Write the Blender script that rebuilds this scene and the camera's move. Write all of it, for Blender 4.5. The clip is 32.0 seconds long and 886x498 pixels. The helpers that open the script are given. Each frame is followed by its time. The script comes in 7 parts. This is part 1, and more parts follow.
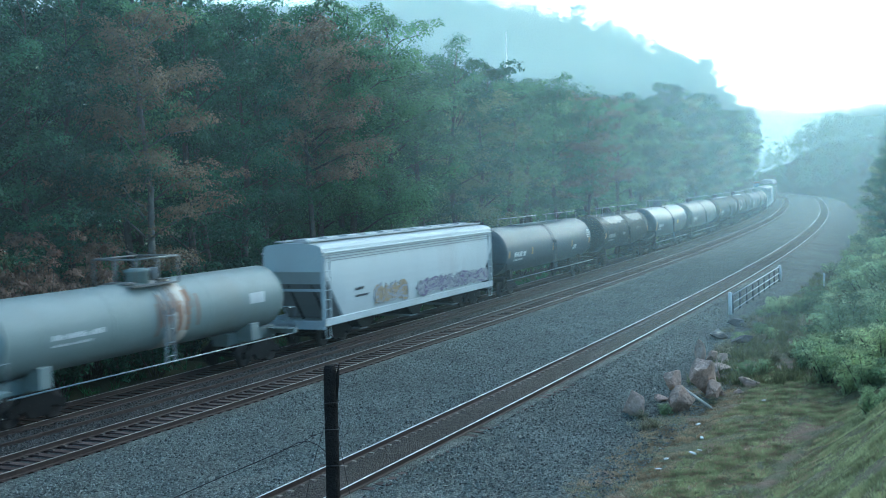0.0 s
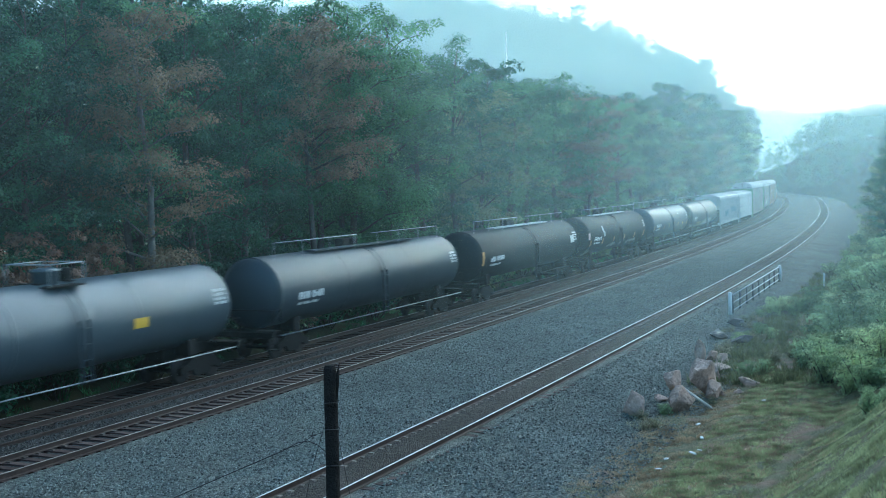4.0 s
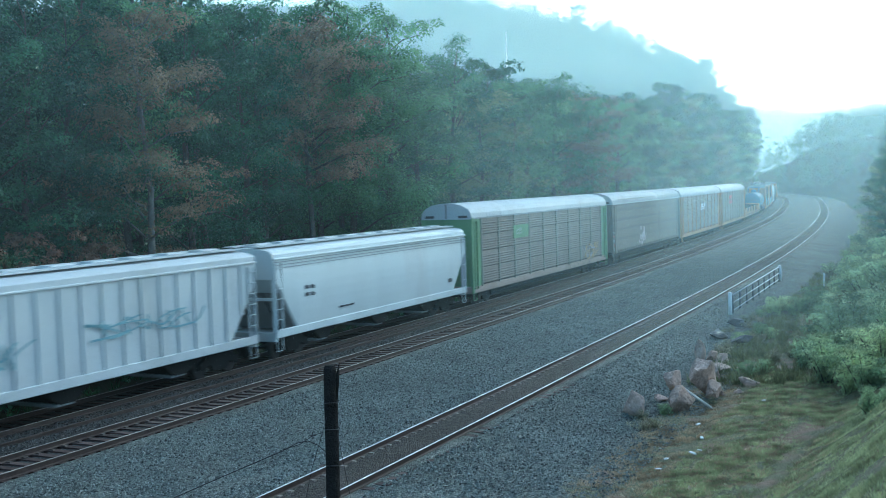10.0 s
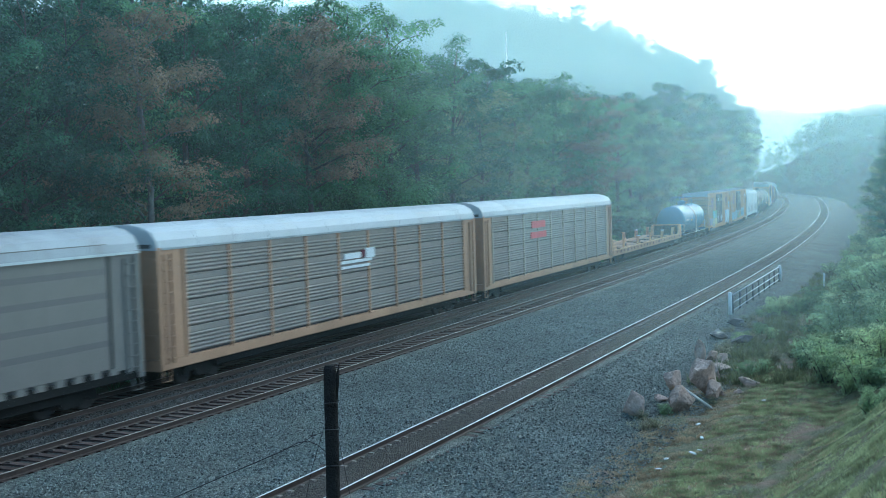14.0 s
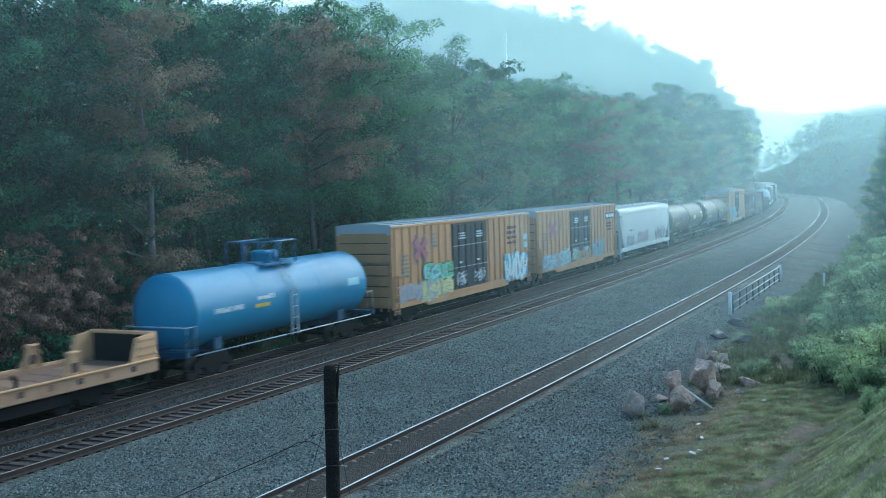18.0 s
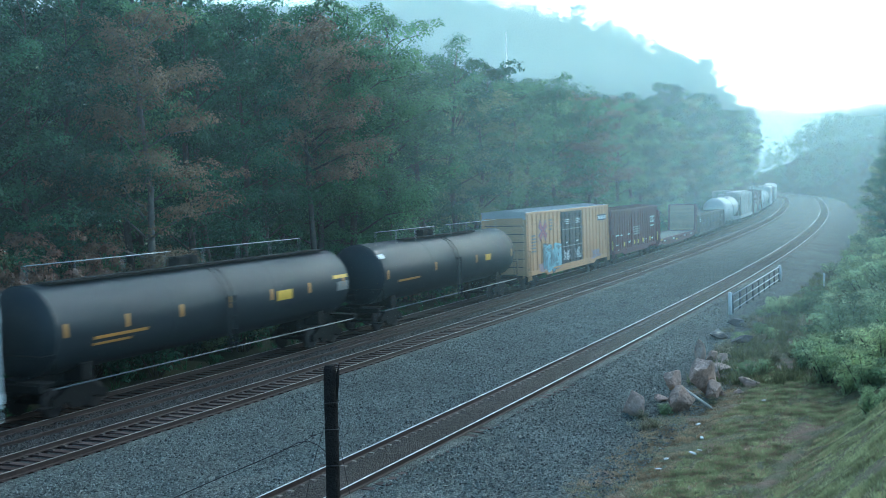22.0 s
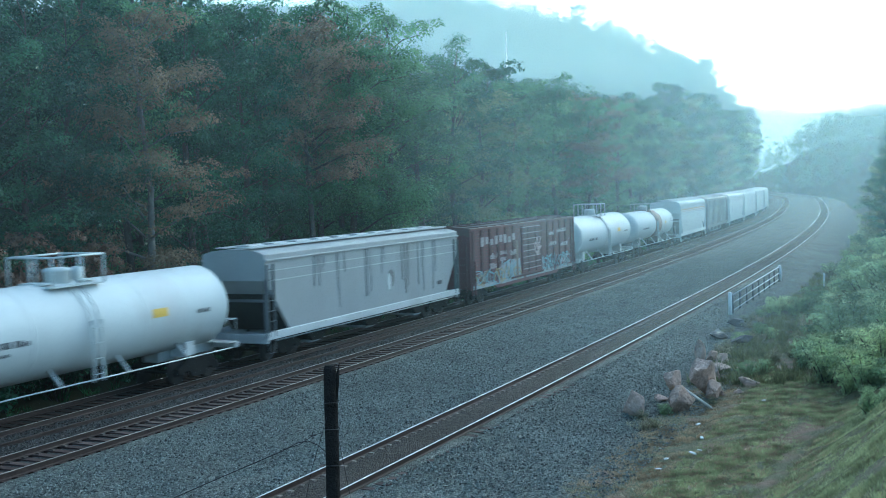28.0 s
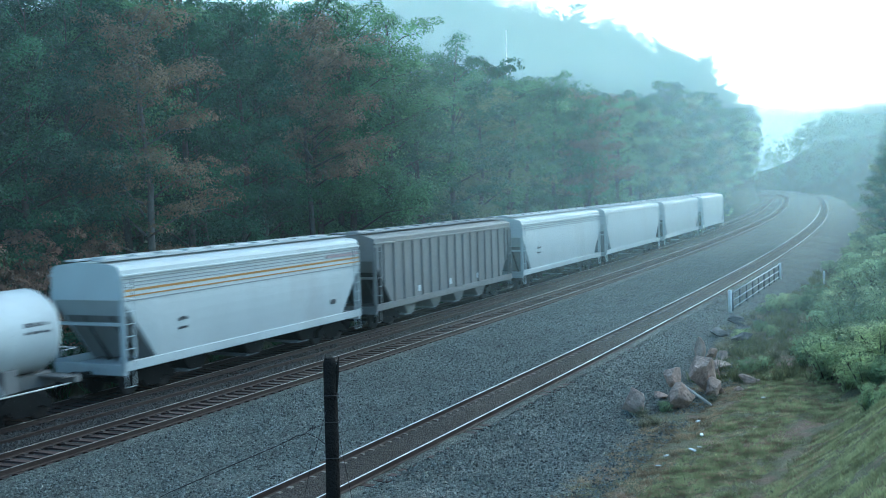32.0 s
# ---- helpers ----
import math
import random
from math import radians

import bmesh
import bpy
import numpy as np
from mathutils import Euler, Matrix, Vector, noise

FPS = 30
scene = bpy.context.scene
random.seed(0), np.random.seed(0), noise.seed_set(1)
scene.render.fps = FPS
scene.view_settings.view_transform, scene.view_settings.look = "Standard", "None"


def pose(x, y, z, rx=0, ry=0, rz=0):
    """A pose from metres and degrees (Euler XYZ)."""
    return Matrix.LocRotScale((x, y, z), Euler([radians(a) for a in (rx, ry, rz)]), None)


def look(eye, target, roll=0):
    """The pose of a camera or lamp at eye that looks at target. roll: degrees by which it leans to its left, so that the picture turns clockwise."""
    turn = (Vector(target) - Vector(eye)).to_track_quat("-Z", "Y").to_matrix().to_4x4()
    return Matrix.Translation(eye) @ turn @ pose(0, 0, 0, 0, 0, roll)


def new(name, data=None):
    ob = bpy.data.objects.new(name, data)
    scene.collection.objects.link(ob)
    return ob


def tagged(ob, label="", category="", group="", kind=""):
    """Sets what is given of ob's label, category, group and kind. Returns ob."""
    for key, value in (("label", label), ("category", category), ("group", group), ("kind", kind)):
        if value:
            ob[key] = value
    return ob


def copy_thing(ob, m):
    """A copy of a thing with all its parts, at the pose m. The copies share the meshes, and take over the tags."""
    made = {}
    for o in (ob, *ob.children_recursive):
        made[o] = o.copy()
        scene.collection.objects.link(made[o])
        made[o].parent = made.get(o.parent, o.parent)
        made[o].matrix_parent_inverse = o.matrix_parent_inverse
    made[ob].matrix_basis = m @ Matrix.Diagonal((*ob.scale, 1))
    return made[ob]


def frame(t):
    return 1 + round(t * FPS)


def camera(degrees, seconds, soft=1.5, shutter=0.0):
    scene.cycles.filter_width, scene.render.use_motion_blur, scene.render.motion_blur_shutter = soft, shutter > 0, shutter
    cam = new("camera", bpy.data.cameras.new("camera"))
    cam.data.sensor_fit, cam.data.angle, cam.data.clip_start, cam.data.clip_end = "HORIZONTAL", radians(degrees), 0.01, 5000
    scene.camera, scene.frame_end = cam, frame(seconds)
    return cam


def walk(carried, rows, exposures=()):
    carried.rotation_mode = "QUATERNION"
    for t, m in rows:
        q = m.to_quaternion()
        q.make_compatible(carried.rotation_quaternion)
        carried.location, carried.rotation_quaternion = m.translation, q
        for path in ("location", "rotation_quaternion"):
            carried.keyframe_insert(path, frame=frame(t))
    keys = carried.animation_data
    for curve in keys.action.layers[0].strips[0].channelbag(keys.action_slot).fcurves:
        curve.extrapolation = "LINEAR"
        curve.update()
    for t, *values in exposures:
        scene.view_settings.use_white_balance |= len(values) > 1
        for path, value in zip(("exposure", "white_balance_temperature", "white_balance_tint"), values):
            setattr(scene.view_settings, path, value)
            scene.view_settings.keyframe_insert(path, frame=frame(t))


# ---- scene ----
# ---- camera ----
EYE = (0.0, 0.0, 6.914)
cam = camera(43.006, 32.0, soft=0.95, shutter=0.4)
PITCH = 3.2239


def aim(drop, extra):
    e = (EYE[0], EYE[1], EYE[2] - drop)
    return look(e, (0, 100, e[2] - 100 * math.tan(radians(PITCH + extra))), -1.763)


walk(cam, [(0.0, aim(0, 0)), (31.4, aim(0, 0)), (31.7, aim(0.008, 0.02)), (32.0, aim(0.04, 0.085))],
     exposures=((0.0, 1.34, 4970, -10), (32.0, 1.34, 4970, -10)))

# ---- world, sun ----
SUN_EL, SUN_AZ = 17.0, 34.0     # degrees; azimuth clockwise from +y
world = bpy.data.worlds.new("sky_world")
scene.world = world
world.use_nodes = True
wn = world.node_tree.nodes
wn.clear()
w_out = wn.new("ShaderNodeOutputWorld")
w_bg = wn.new("ShaderNodeBackground")
w_sky = wn.new("ShaderNodeTexSky")
w_sky.sky_type = "NISHITA"
w_sky.sun_disc = False
w_sky.sun_elevation = radians(SUN_EL)
w_sky.sun_rotation = radians(SUN_AZ)
w_sky.air_density = 1.0
w_sky.dust_density = 2.0
w_sky.ozone_density = 1.5
w_bg.inputs["Strength"].default_value = 0.15
world.node_tree.links.new(w_sky.outputs[0], w_bg.inputs["Color"])
world.node_tree.links.new(w_bg.outputs[0], w_out.inputs["Surface"])
sun = new("sun", bpy.data.lights.new("sun", "SUN"))
sun.data.energy = 2.3
sun.data.angle = radians(85)
sun.data.color = (1.0, 0.96, 0.91)
_az, _el = radians(SUN_AZ), radians(SUN_EL)
_sd = Vector((math.sin(_az) * math.cos(_el), math.cos(_az) * math.cos(_el), math.sin(_el)))
sun.matrix_world = Matrix.Translation(_sd * 60) @ _sd.to_track_quat("Z", "Y").to_matrix().to_4x4()

# ---- the lines of the tracks ----
K_MID = (-1.828, -0.614, -0.697, -0.544, -0.826, 0.059, -0.764, -1.392)
K_NEAR = (-1.361, -0.595, -0.641, -0.546, -0.526, -0.120, -0.542, -1.238)
SG = np.arange(-800.0, 900.5, 1.0)
I0 = 760                       # index of s = -40


def line(x0, th0, k8, far):
    """Centre line of a track: x, y and heading for every metre of SG."""
    nodes = -40 + 55 * np.arange(8)
    k = np.interp(SG, np.concatenate([[-800, -45], nodes, [420, 900]]),
                  np.concatenate([[-0.5, -0.5], k8, [far, far]])) * 1e-3
    step = (k[1:] + k[:-1]) / 2
    th = np.concatenate([[0], np.cumsum(step)])
    th += th0 - th[I0]
    dx, dy = np.sin(th), np.cos(th)
    x = np.concatenate([[0], np.cumsum((dx[1:] + dx[:-1]) / 2)])
    y = np.concatenate([[0], np.cumsum((dy[1:] + dy[:-1]) / 2)])
    return x + x0 - x[I0], y - y[I0], th


MX, MY, MTH = line(-26.798, 0.5075, K_MID, -1.35)
NX, NY, NTH = line(-16.549, 0.4841, K_NEAR, -1.3)
FAR_OFF, NEAR_Z = -4.112, -0.149


def on_mid(s, o, z=0.0):
    """Place at s metres along the middle track, o metres to its right."""
    x, y, th = np.interp(s, SG, MX), np.interp(s, SG, MY), np.interp(s, SG, MTH)
    return Vector((x + o * math.cos(th), y - o * math.sin(th), z))


def near_sep(s):
    """Offset of the near track's centre from the middle track at s."""
    return np.interp(s, (-800, -40, -10, 20, 50, 80, 120, 160, 200, 250, 300, 344, 900),
                     (9.5, 9.07, 8.69, 8.46, 8.25, 8.08, 7.9, 7.76, 7.89, 8.21, 8.5, 9.0, 9.0))


def heading(s):
    return float(np.interp(s, SG, MTH))


def on_near(s, o, z=0.0):
    x, y, th = np.interp(s, SG, NX), np.interp(s, SG, NY), np.interp(s, SG, NTH)
    return Vector((x + o * math.cos(th), y - o * math.sin(th), z))


# ---- the train's run ----
SPEED, SLOWING = 21.079, 0.01755


def run_s(s16, t):
    """Place along the line at t seconds of what stands at s16 at 16 s."""
    return s16 - SPEED * (t - 16) - 0.5 * SLOWING * (t - 16) ** 2


def car_pose(s16, half, t):
    c = run_s(s16, t)
    a, b = on_mid(c - half, FAR_OFF), on_mid(c + half, FAR_OFF)
    return Matrix.Translation((a + b) / 2) @ pose(0, 0, 0, 0, 0, math.degrees(math.atan2(b.y - a.y, b.x - a.x)))


# ---- materials ----
def nodes_of(name):
    m = bpy.data.materials.new(name)
    m.use_nodes = True
    return m, m.node_tree.nodes, m.node_tree.links, m.node_tree.nodes["Principled BSDF"]


def mat(name, base, rough=0.6, metal=0.0, vary=0.25, scale=3.0, fine=40.0, bump=0.15, dirt=None, dirt_amt=0.5,
        per_object=0.0, per_island=0.0, streak=0.0, spec=0.5):
    """A surface with two scales of variation, optional dirt patches and streaks, and a fine relief."""
    m, n, l, bsdf = nodes_of(name)
    tc = n.new("ShaderNodeTexCoord")
    big = n.new("ShaderNodeTexNoise")
    big.inputs["Scale"].default_value = scale
    big.inputs["Detail"].default_value = 6
    big.inputs["Roughness"].default_value = 0.65
    small = n.new("ShaderNodeTexNoise")
    small.inputs["Scale"].default_value = fine
    small.inputs["Detail"].default_value = 4
    vec = tc.outputs["Object"]
    if streak:
        mp = n.new("ShaderNodeMapping")
        mp.inputs["Scale"].default_value = (1, 1, streak)
        l.new(vec, mp.inputs["Vector"])
        l.new(mp.outputs[0], big.inputs["Vector"])
    else:
        l.new(vec, big.inputs["Vector"])
    l.new(vec, small.inputs["Vector"])
    ramp = n.new("ShaderNodeValToRGB")
    e = ramp.color_ramp.elements
    lo = [c * (1 - vary) for c in base]
    hi = [min(1, c * (1 + vary * 0.8)) for c in base]
    e[0].position, e[0].color = 0.3, (*lo, 1)
    e[1].position, e[1].color = 0.7, (*hi, 1)
    mixf = n.new("ShaderNodeMath")
    mixf.operation = "MULTIPLY_ADD"
    mixf.inputs[1].default_value = 0.35
    l.new(small.outputs["Fac"], mixf.inputs[0])
    sub = n.new("ShaderNodeMath")
    sub.operation = "MULTIPLY_ADD"
    sub.inputs[1].default_value = 0.65
    sub.inputs[2].default_value = 0.0
    l.new(big.outputs["Fac"], sub.inputs[0])
    l.new(sub.outputs[0], mixf.inputs[2])
    l.new(mixf.outputs[0], ramp.inputs["Fac"])
    col = ramp.outputs["Color"]
    if dirt:
        dn = n.new("ShaderNodeTexNoise")
        dn.inputs["Scale"].default_value = scale * 0.6
        dn.inputs["Detail"].default_value = 8
        dn.inputs["Roughness"].default_value = 0.75
        mp2 = n.new("ShaderNodeMapping")
        mp2.inputs["Location"].default_value = (7.3, 1.9, 4.4)
        mp2.inputs["Scale"].default_value = (1, 1, 0.45)
        l.new(vec, mp2.inputs["Vector"])
        l.new(mp2.outputs[0], dn.inputs["Vector"])
        dr = n.new("ShaderNodeValToRGB")
        dr.color_ramp.elements[0].position = 0.48
        dr.color_ramp.elements[0].color = (0, 0, 0, 1)
        dr.color_ramp.elements[1].position = 0.72
        dr.color_ramp.elements[1].color = (dirt_amt, dirt_amt, dirt_amt, 1)
        l.new(dn.outputs["Fac"], dr.inputs["Fac"])
        mx = n.new("ShaderNodeMix")
        mx.data_type = "RGBA"
        l.new(dr.outputs["Color"], mx.inputs["Factor"])
        l.new(col, mx.inputs["A"])
        mx.inputs["B"].default_value = (*dirt, 1)
        col = mx.outputs["Result"]
    if per_object or per_island:
        src = n.new("ShaderNodeObjectInfo").outputs["Random"] if per_object else n.new("ShaderNodeNewGeometry").outputs["Random Per Island"]
        amt = per_object or per_island
        mr = n.new("ShaderNodeMapRange")
        mr.inputs["To Min"].default_value = 1 - amt
        mr.inputs["To Max"].default_value = 1 + amt
        l.new(src, mr.inputs["Value"])
        hs = n.new("ShaderNodeHueSaturation")
        l.new(mr.outputs[0], hs.inputs["Value"])
        l.new(col, hs.inputs["Color"])
        col = hs.outputs["Color"]
    l.new(col, bsdf.inputs["Base Color"])
    bsdf.inputs["Roughness"].default_value = rough
    bsdf.inputs["Metallic"].default_value = metal
    bsdf.inputs["Specular IOR Level"].default_value = spec
    if bump:
        bp = n.new("ShaderNodeBump")
        bp.inputs["Strength"].default_value = bump
        bp.inputs["Distance"].default_value = 0.02
        l.new(small.outputs["Fac"], bp.inputs["Height"])
        l.new(bp.outputs[0], bsdf.inputs["Normal"])
    return m


def leaf_mat(name, base, hue=0.03, sheen=0.3, patch=0.8, lo=0.55, hi=1.45, thin=0.45):
    """Foliage: each leaf its own tone, each tree its own tone, some light let through."""
    m, n, l, bsdf = nodes_of(name)
    isl = n.new("ShaderNodeNewGeometry").outputs["Random Per Island"]
    obj = n.new("ShaderNodeObjectInfo").outputs["Random"]
    ramp = n.new("ShaderNodeValToRGB")
    e = ramp.color_ramp.elements
    e[0].color = (base[0] * 0.9, base[1] * 0.9, base[2] * 0.9, 1)
    e[1].color = (min(1, base[0] * 1.15), min(1, base[1] * 1.12), base[2] * 1.08, 1)
    l.new(isl, ramp.inputs["Fac"])
    hs = n.new("ShaderNodeHueSaturation")
    mr = n.new("ShaderNodeMapRange")
    mr.inputs["To Min"].default_value, mr.inputs["To Max"].default_value = 0.5 - hue, 0.5 + hue
    l.new(obj, mr.inputs["Value"])
    l.new(mr.outputs[0], hs.inputs["Hue"])
    mv = n.new("ShaderNodeMapRange")
    mv.inputs["To Min"].default_value, mv.inputs["To Max"].default_value = 1.45, 0.62
    l.new(obj, mv.inputs["Value"])
    tc = n.new("ShaderNodeTexCoord")
    age = n.new("ShaderNodeTexNoise")
    age.inputs["Scale"].default_value = patch
    age.inputs["Detail"].default_value = 2
    l.new(tc.outputs["Object"], age.inputs["Vector"])
    ma = n.new("ShaderNodeMapRange")
    ma.inputs["From Min"].default_value, ma.inputs["From Max"].default_value = 0.35, 0.65
    ma.inputs["To Min"].default_value, ma.inputs["To Max"].default_value = lo, hi
    l.new(age.outputs["Fac"], ma.inputs["Value"])
    both = n.new("ShaderNodeMath")
    both.operation = "MULTIPLY"
    l.new(mv.outputs[0], both.inputs[0])
    l.new(ma.outputs[0], both.inputs[1])
    l.new(both.outputs[0], hs.inputs["Value"])
    l.new(ramp.outputs["Color"], hs.inputs["Color"])
    l.new(hs.outputs["Color"], bsdf.inputs["Base Color"])
    bsdf.inputs["Roughness"].default_value = 0.55
    bsdf.inputs["Specular IOR Level"].default_value = sheen
    tr = n.new("ShaderNodeBsdfTranslucent")
    l.new(hs.outputs["Color"], tr.inputs["Color"])
    mx = n.new("ShaderNodeMixShader")
    mx.inputs[0].default_value = thin
    l.new(bsdf.outputs[0], mx.inputs[1])
    l.new(tr.outputs[0], mx.inputs[2])
    l.new(mx.outputs[0], n["Material Output"].inputs["Surface"])
    return m


def mist_mat(name, amount, top, lift=5.5, x0=None, x1=0.0):
    """Mist: white droplets that scatter daylight both ways, thinning out with height and in drifts."""
    m, n, l, bsdf = nodes_of(name)
    n.remove(bsdf)
    df = n.new("ShaderNodeBsdfDiffuse")
    df.inputs["Color"].default_value = (0.77, 0.97, 1.0, 1)
    tl = n.new("ShaderNodeBsdfTranslucent")
    tl.inputs["Color"].default_value = (0.77, 0.97, 1.0, 1)
    both = n.new("ShaderNodeMixShader")
    both.inputs[0].default_value = 0.75
    l.new(df.outputs[0], both.inputs[1])
    l.new(tl.outputs[0], both.inputs[2])
    clear = n.new("ShaderNodeBsdfTransparent")
    tc = n.new("ShaderNodeTexCoord")
    sep = n.new("ShaderNodeSeparateXYZ")
    l.new(tc.outputs["Object"], sep.inputs[0])
    grad = n.new("ShaderNodeMapRange")
    grad.interpolation_type = "SMOOTHSTEP"
    grad.inputs["From Min"].default_value, grad.inputs["From Max"].default_value = 0.0, top
    grad.inputs["To Min"].default_value, grad.inputs["To Max"].default_value = amount, 0.0
    l.new(sep.outputs["Z"], grad.inputs["Value"])
    noi = n.new("ShaderNodeTexNoise")
    noi.inputs["Scale"].default_value = 0.02
    noi.inputs["Detail"].default_value = 3
    l.new(tc.outputs["Object"], noi.inputs["Vector"])
    nr = n.new("ShaderNodeMapRange")
    nr.inputs["From Min"].default_value, nr.inputs["From Max"].default_value = 0.3, 0.7
    nr.inputs["To Min"].default_value, nr.inputs["To Max"].default_value = 0.75, 1.1
    l.new(noi.outputs["Fac"], nr.inputs["Value"])
    mul = n.new("ShaderNodeMath")
    mul.operation = "MULTIPLY"
    l.new(grad.outputs[0], mul.inputs[0])
    l.new(nr.outputs[0], mul.inputs[1])
    low = n.new("ShaderNodeMapRange")
    low.interpolation_type = "SMOOTHSTEP"
    low.inputs["From Min"].default_value, low.inputs["From Max"].default_value = -0.6, lift
    l.new(sep.outputs["Z"], low.inputs["Value"])
    mul2 = n.new("ShaderNodeMath")
    mul2.operation = "MULTIPLY"
    l.new(mul.outputs[0], mul2.inputs[0])
    l.new(low.outputs[0], mul2.inputs[1])
    last = mul2.outputs[0]
    if x0 is not None:
        side = n.new("ShaderNodeMapRange")
        side.interpolation_type = "SMOOTHSTEP"
        side.inputs["From Min"].default_value, side.inputs["From Max"].default_value = x0, x1
        l.new(sep.outputs["X"], side.inputs["Value"])
        mul3 = n.new("ShaderNodeMath")
        mul3.operation = "MULTIPLY"
        l.new(last, mul3.inputs[0])
        l.new(side.outputs[0], mul3.inputs[1])
        last = mul3.outputs[0]
    mx = n.new("ShaderNodeMixShader")
    l.new(last, mx.inputs[0])
    l.new(clear.outputs[0], mx.inputs[1])
    l.new(both.outputs[0], mx.inputs[2])
    l.new(mx.outputs[0], n["Material Output"].inputs["Surface"])
    return m


# ---- mesh helpers ----
class Geo:
    """Collects vertices and faces of one mesh."""

    def __init__(self):
        self.v, self.f, self.smooth = [], [], []

    def add(self, verts, faces, smooth=False):
        b = len(self.v)
        self.v += [tuple(p) for p in verts]
        self.f += [tuple(i + b for i in f) for f in faces]
        self.smooth += [smooth] * len(faces)
        return self

    def box(self, x0, x1, y0, y1, z0, z1, c=0.0):
        """A box; c: chamfer of its edges along x."""
        if c <= 0:
            v = [(x, y, z) for x in (x0, x1) for y in (y0, y1) for z in (z0, z1)]
            return self.add(v, [(0, 1, 3, 2), (4, 6, 7, 5), (0, 4, 5, 1), (2, 3, 7, 6), (0, 2, 6, 4), (1, 5, 7, 3)])
        p = [(y0 + c, z0), (y1 - c, z0), (y1, z0 + c), (y1, z1 - c), (y1 - c, z1), (y0 + c, z1), (y0, z1 - c), (y0, z0 + c)]
        return self.extrude(p, x0, x1)

    def extrude(self, prof, x0, x1, smooth=False):
        """A closed profile of (y, z) points, counter-clockwise, drawn out along x."""
        k = len(prof)
        v = [(x0, *p) for p in prof] + [(x1, *p) for p in prof]
        f = [(i, (i + 1) % k, k + (i + 1) % k, k + i) for i in range(k)]
        self.add(v, f, smooth)
        b = len(self.v) - 2 * k
        self.f += [tuple(b + i for i in reversed(range(k))), tuple(b + k + i for i in range(k))]
        self.smooth += [False, False]
        return self

    def lathe(self, rings, n=24, axis="x", cy=0.0, cz=0.0, smooth=True):
        """Rings of (position along the axis, radius) round an axis through (cy, cz)."""
        v = []
        for a, r in rings:
            for i in range(n):
                t = 2 * math.pi * i / n
                c, s = r * math.cos(t), r * math.sin(t)
                v.append((a, cy + c, cz + s) if axis == "x" else (cy + c, a, cz + s) if axis == "y" else (cy + c, cz + s, a))
        f = []
        for j in range(len(rings) - 1):
            for i in range(n):
                f.append((j * n + i, j * n + (i + 1) % n, (j + 1) * n + (i + 1) % n, (j + 1) * n + i))
        self.add(v, f, smooth)
        b = len(self.v) - len(rings) * n
        self.f += [tuple(b + i for i in reversed(range(n))), tuple(b + (len(rings) - 1) * n + i for i in range(n))]
        self.smooth += [False, False]
        return self

    def tube(self, pts, r, n=6):
        """A round bar along points; r: a radius or one for each point."""
        pts = [Vector(p) for p in pts]
        rs = r if isinstance(r, (list, tuple)) else [r] * len(pts)
        v = []
        for i, p in enumerate(pts):
            d = (pts[min(i + 1, len(pts) - 1)] - pts[max(i - 1, 0)]).normalized()
            u = d.orthogonal().normalized() if abs(d.z) > 0.9 else d.cross(Vector((0, 0, 1))).normalized()
            w = d.cross(u)
            v += [p + rs[i] * (math.cos(2 * math.pi * k / n) * u + math.sin(2 * math.pi * k / n) * w) for k in range(n)]
        f = [(j * n + i, j * n + (i + 1) % n, (j + 1) * n + (i + 1) % n, (j + 1) * n + i)
             for j in range(len(pts) - 1) for i in range(n)]
        self.add(v, f, True)
        b = len(self.v) - len(pts) * n
        self.f += [tuple(b + i for i in reversed(range(n))), tuple(b + (len(pts) - 1) * n + i for i in range(n))]
        self.smooth += [False, False]
        return self

    def mesh(self, name, material, flip=True):
        me = bpy.data.meshes.new(name)
        me.from_pydata(self.v, [], self.f)
        me.polygons.foreach_set("use_smooth", self.smooth)
        me.materials.append(material)
        if flip:
            bm = bmesh.new()
            bm.from_mesh(me)
            bmesh.ops.recalc_face_normals(bm, faces=bm.faces)
            bm.to_mesh(me)
            bm.free()
        me.update()
        return me


def part(name, geo, material, parent=None, label="", at=None):
    """Links a Geo (or a mesh) as one mesh object under a thing or a part."""
    me = geo if isinstance(geo, bpy.types.Mesh) else geo.mesh(name, material)
    ob = new(name, me)
    if parent:
        ob.parent = parent
    if at is not None:
        ob.matrix_basis = at
    if label:
        ob["label"] = label
    return ob


def thing(name, label, category, group="", kind=""):
    return tagged(new(name), label, category, group, kind)

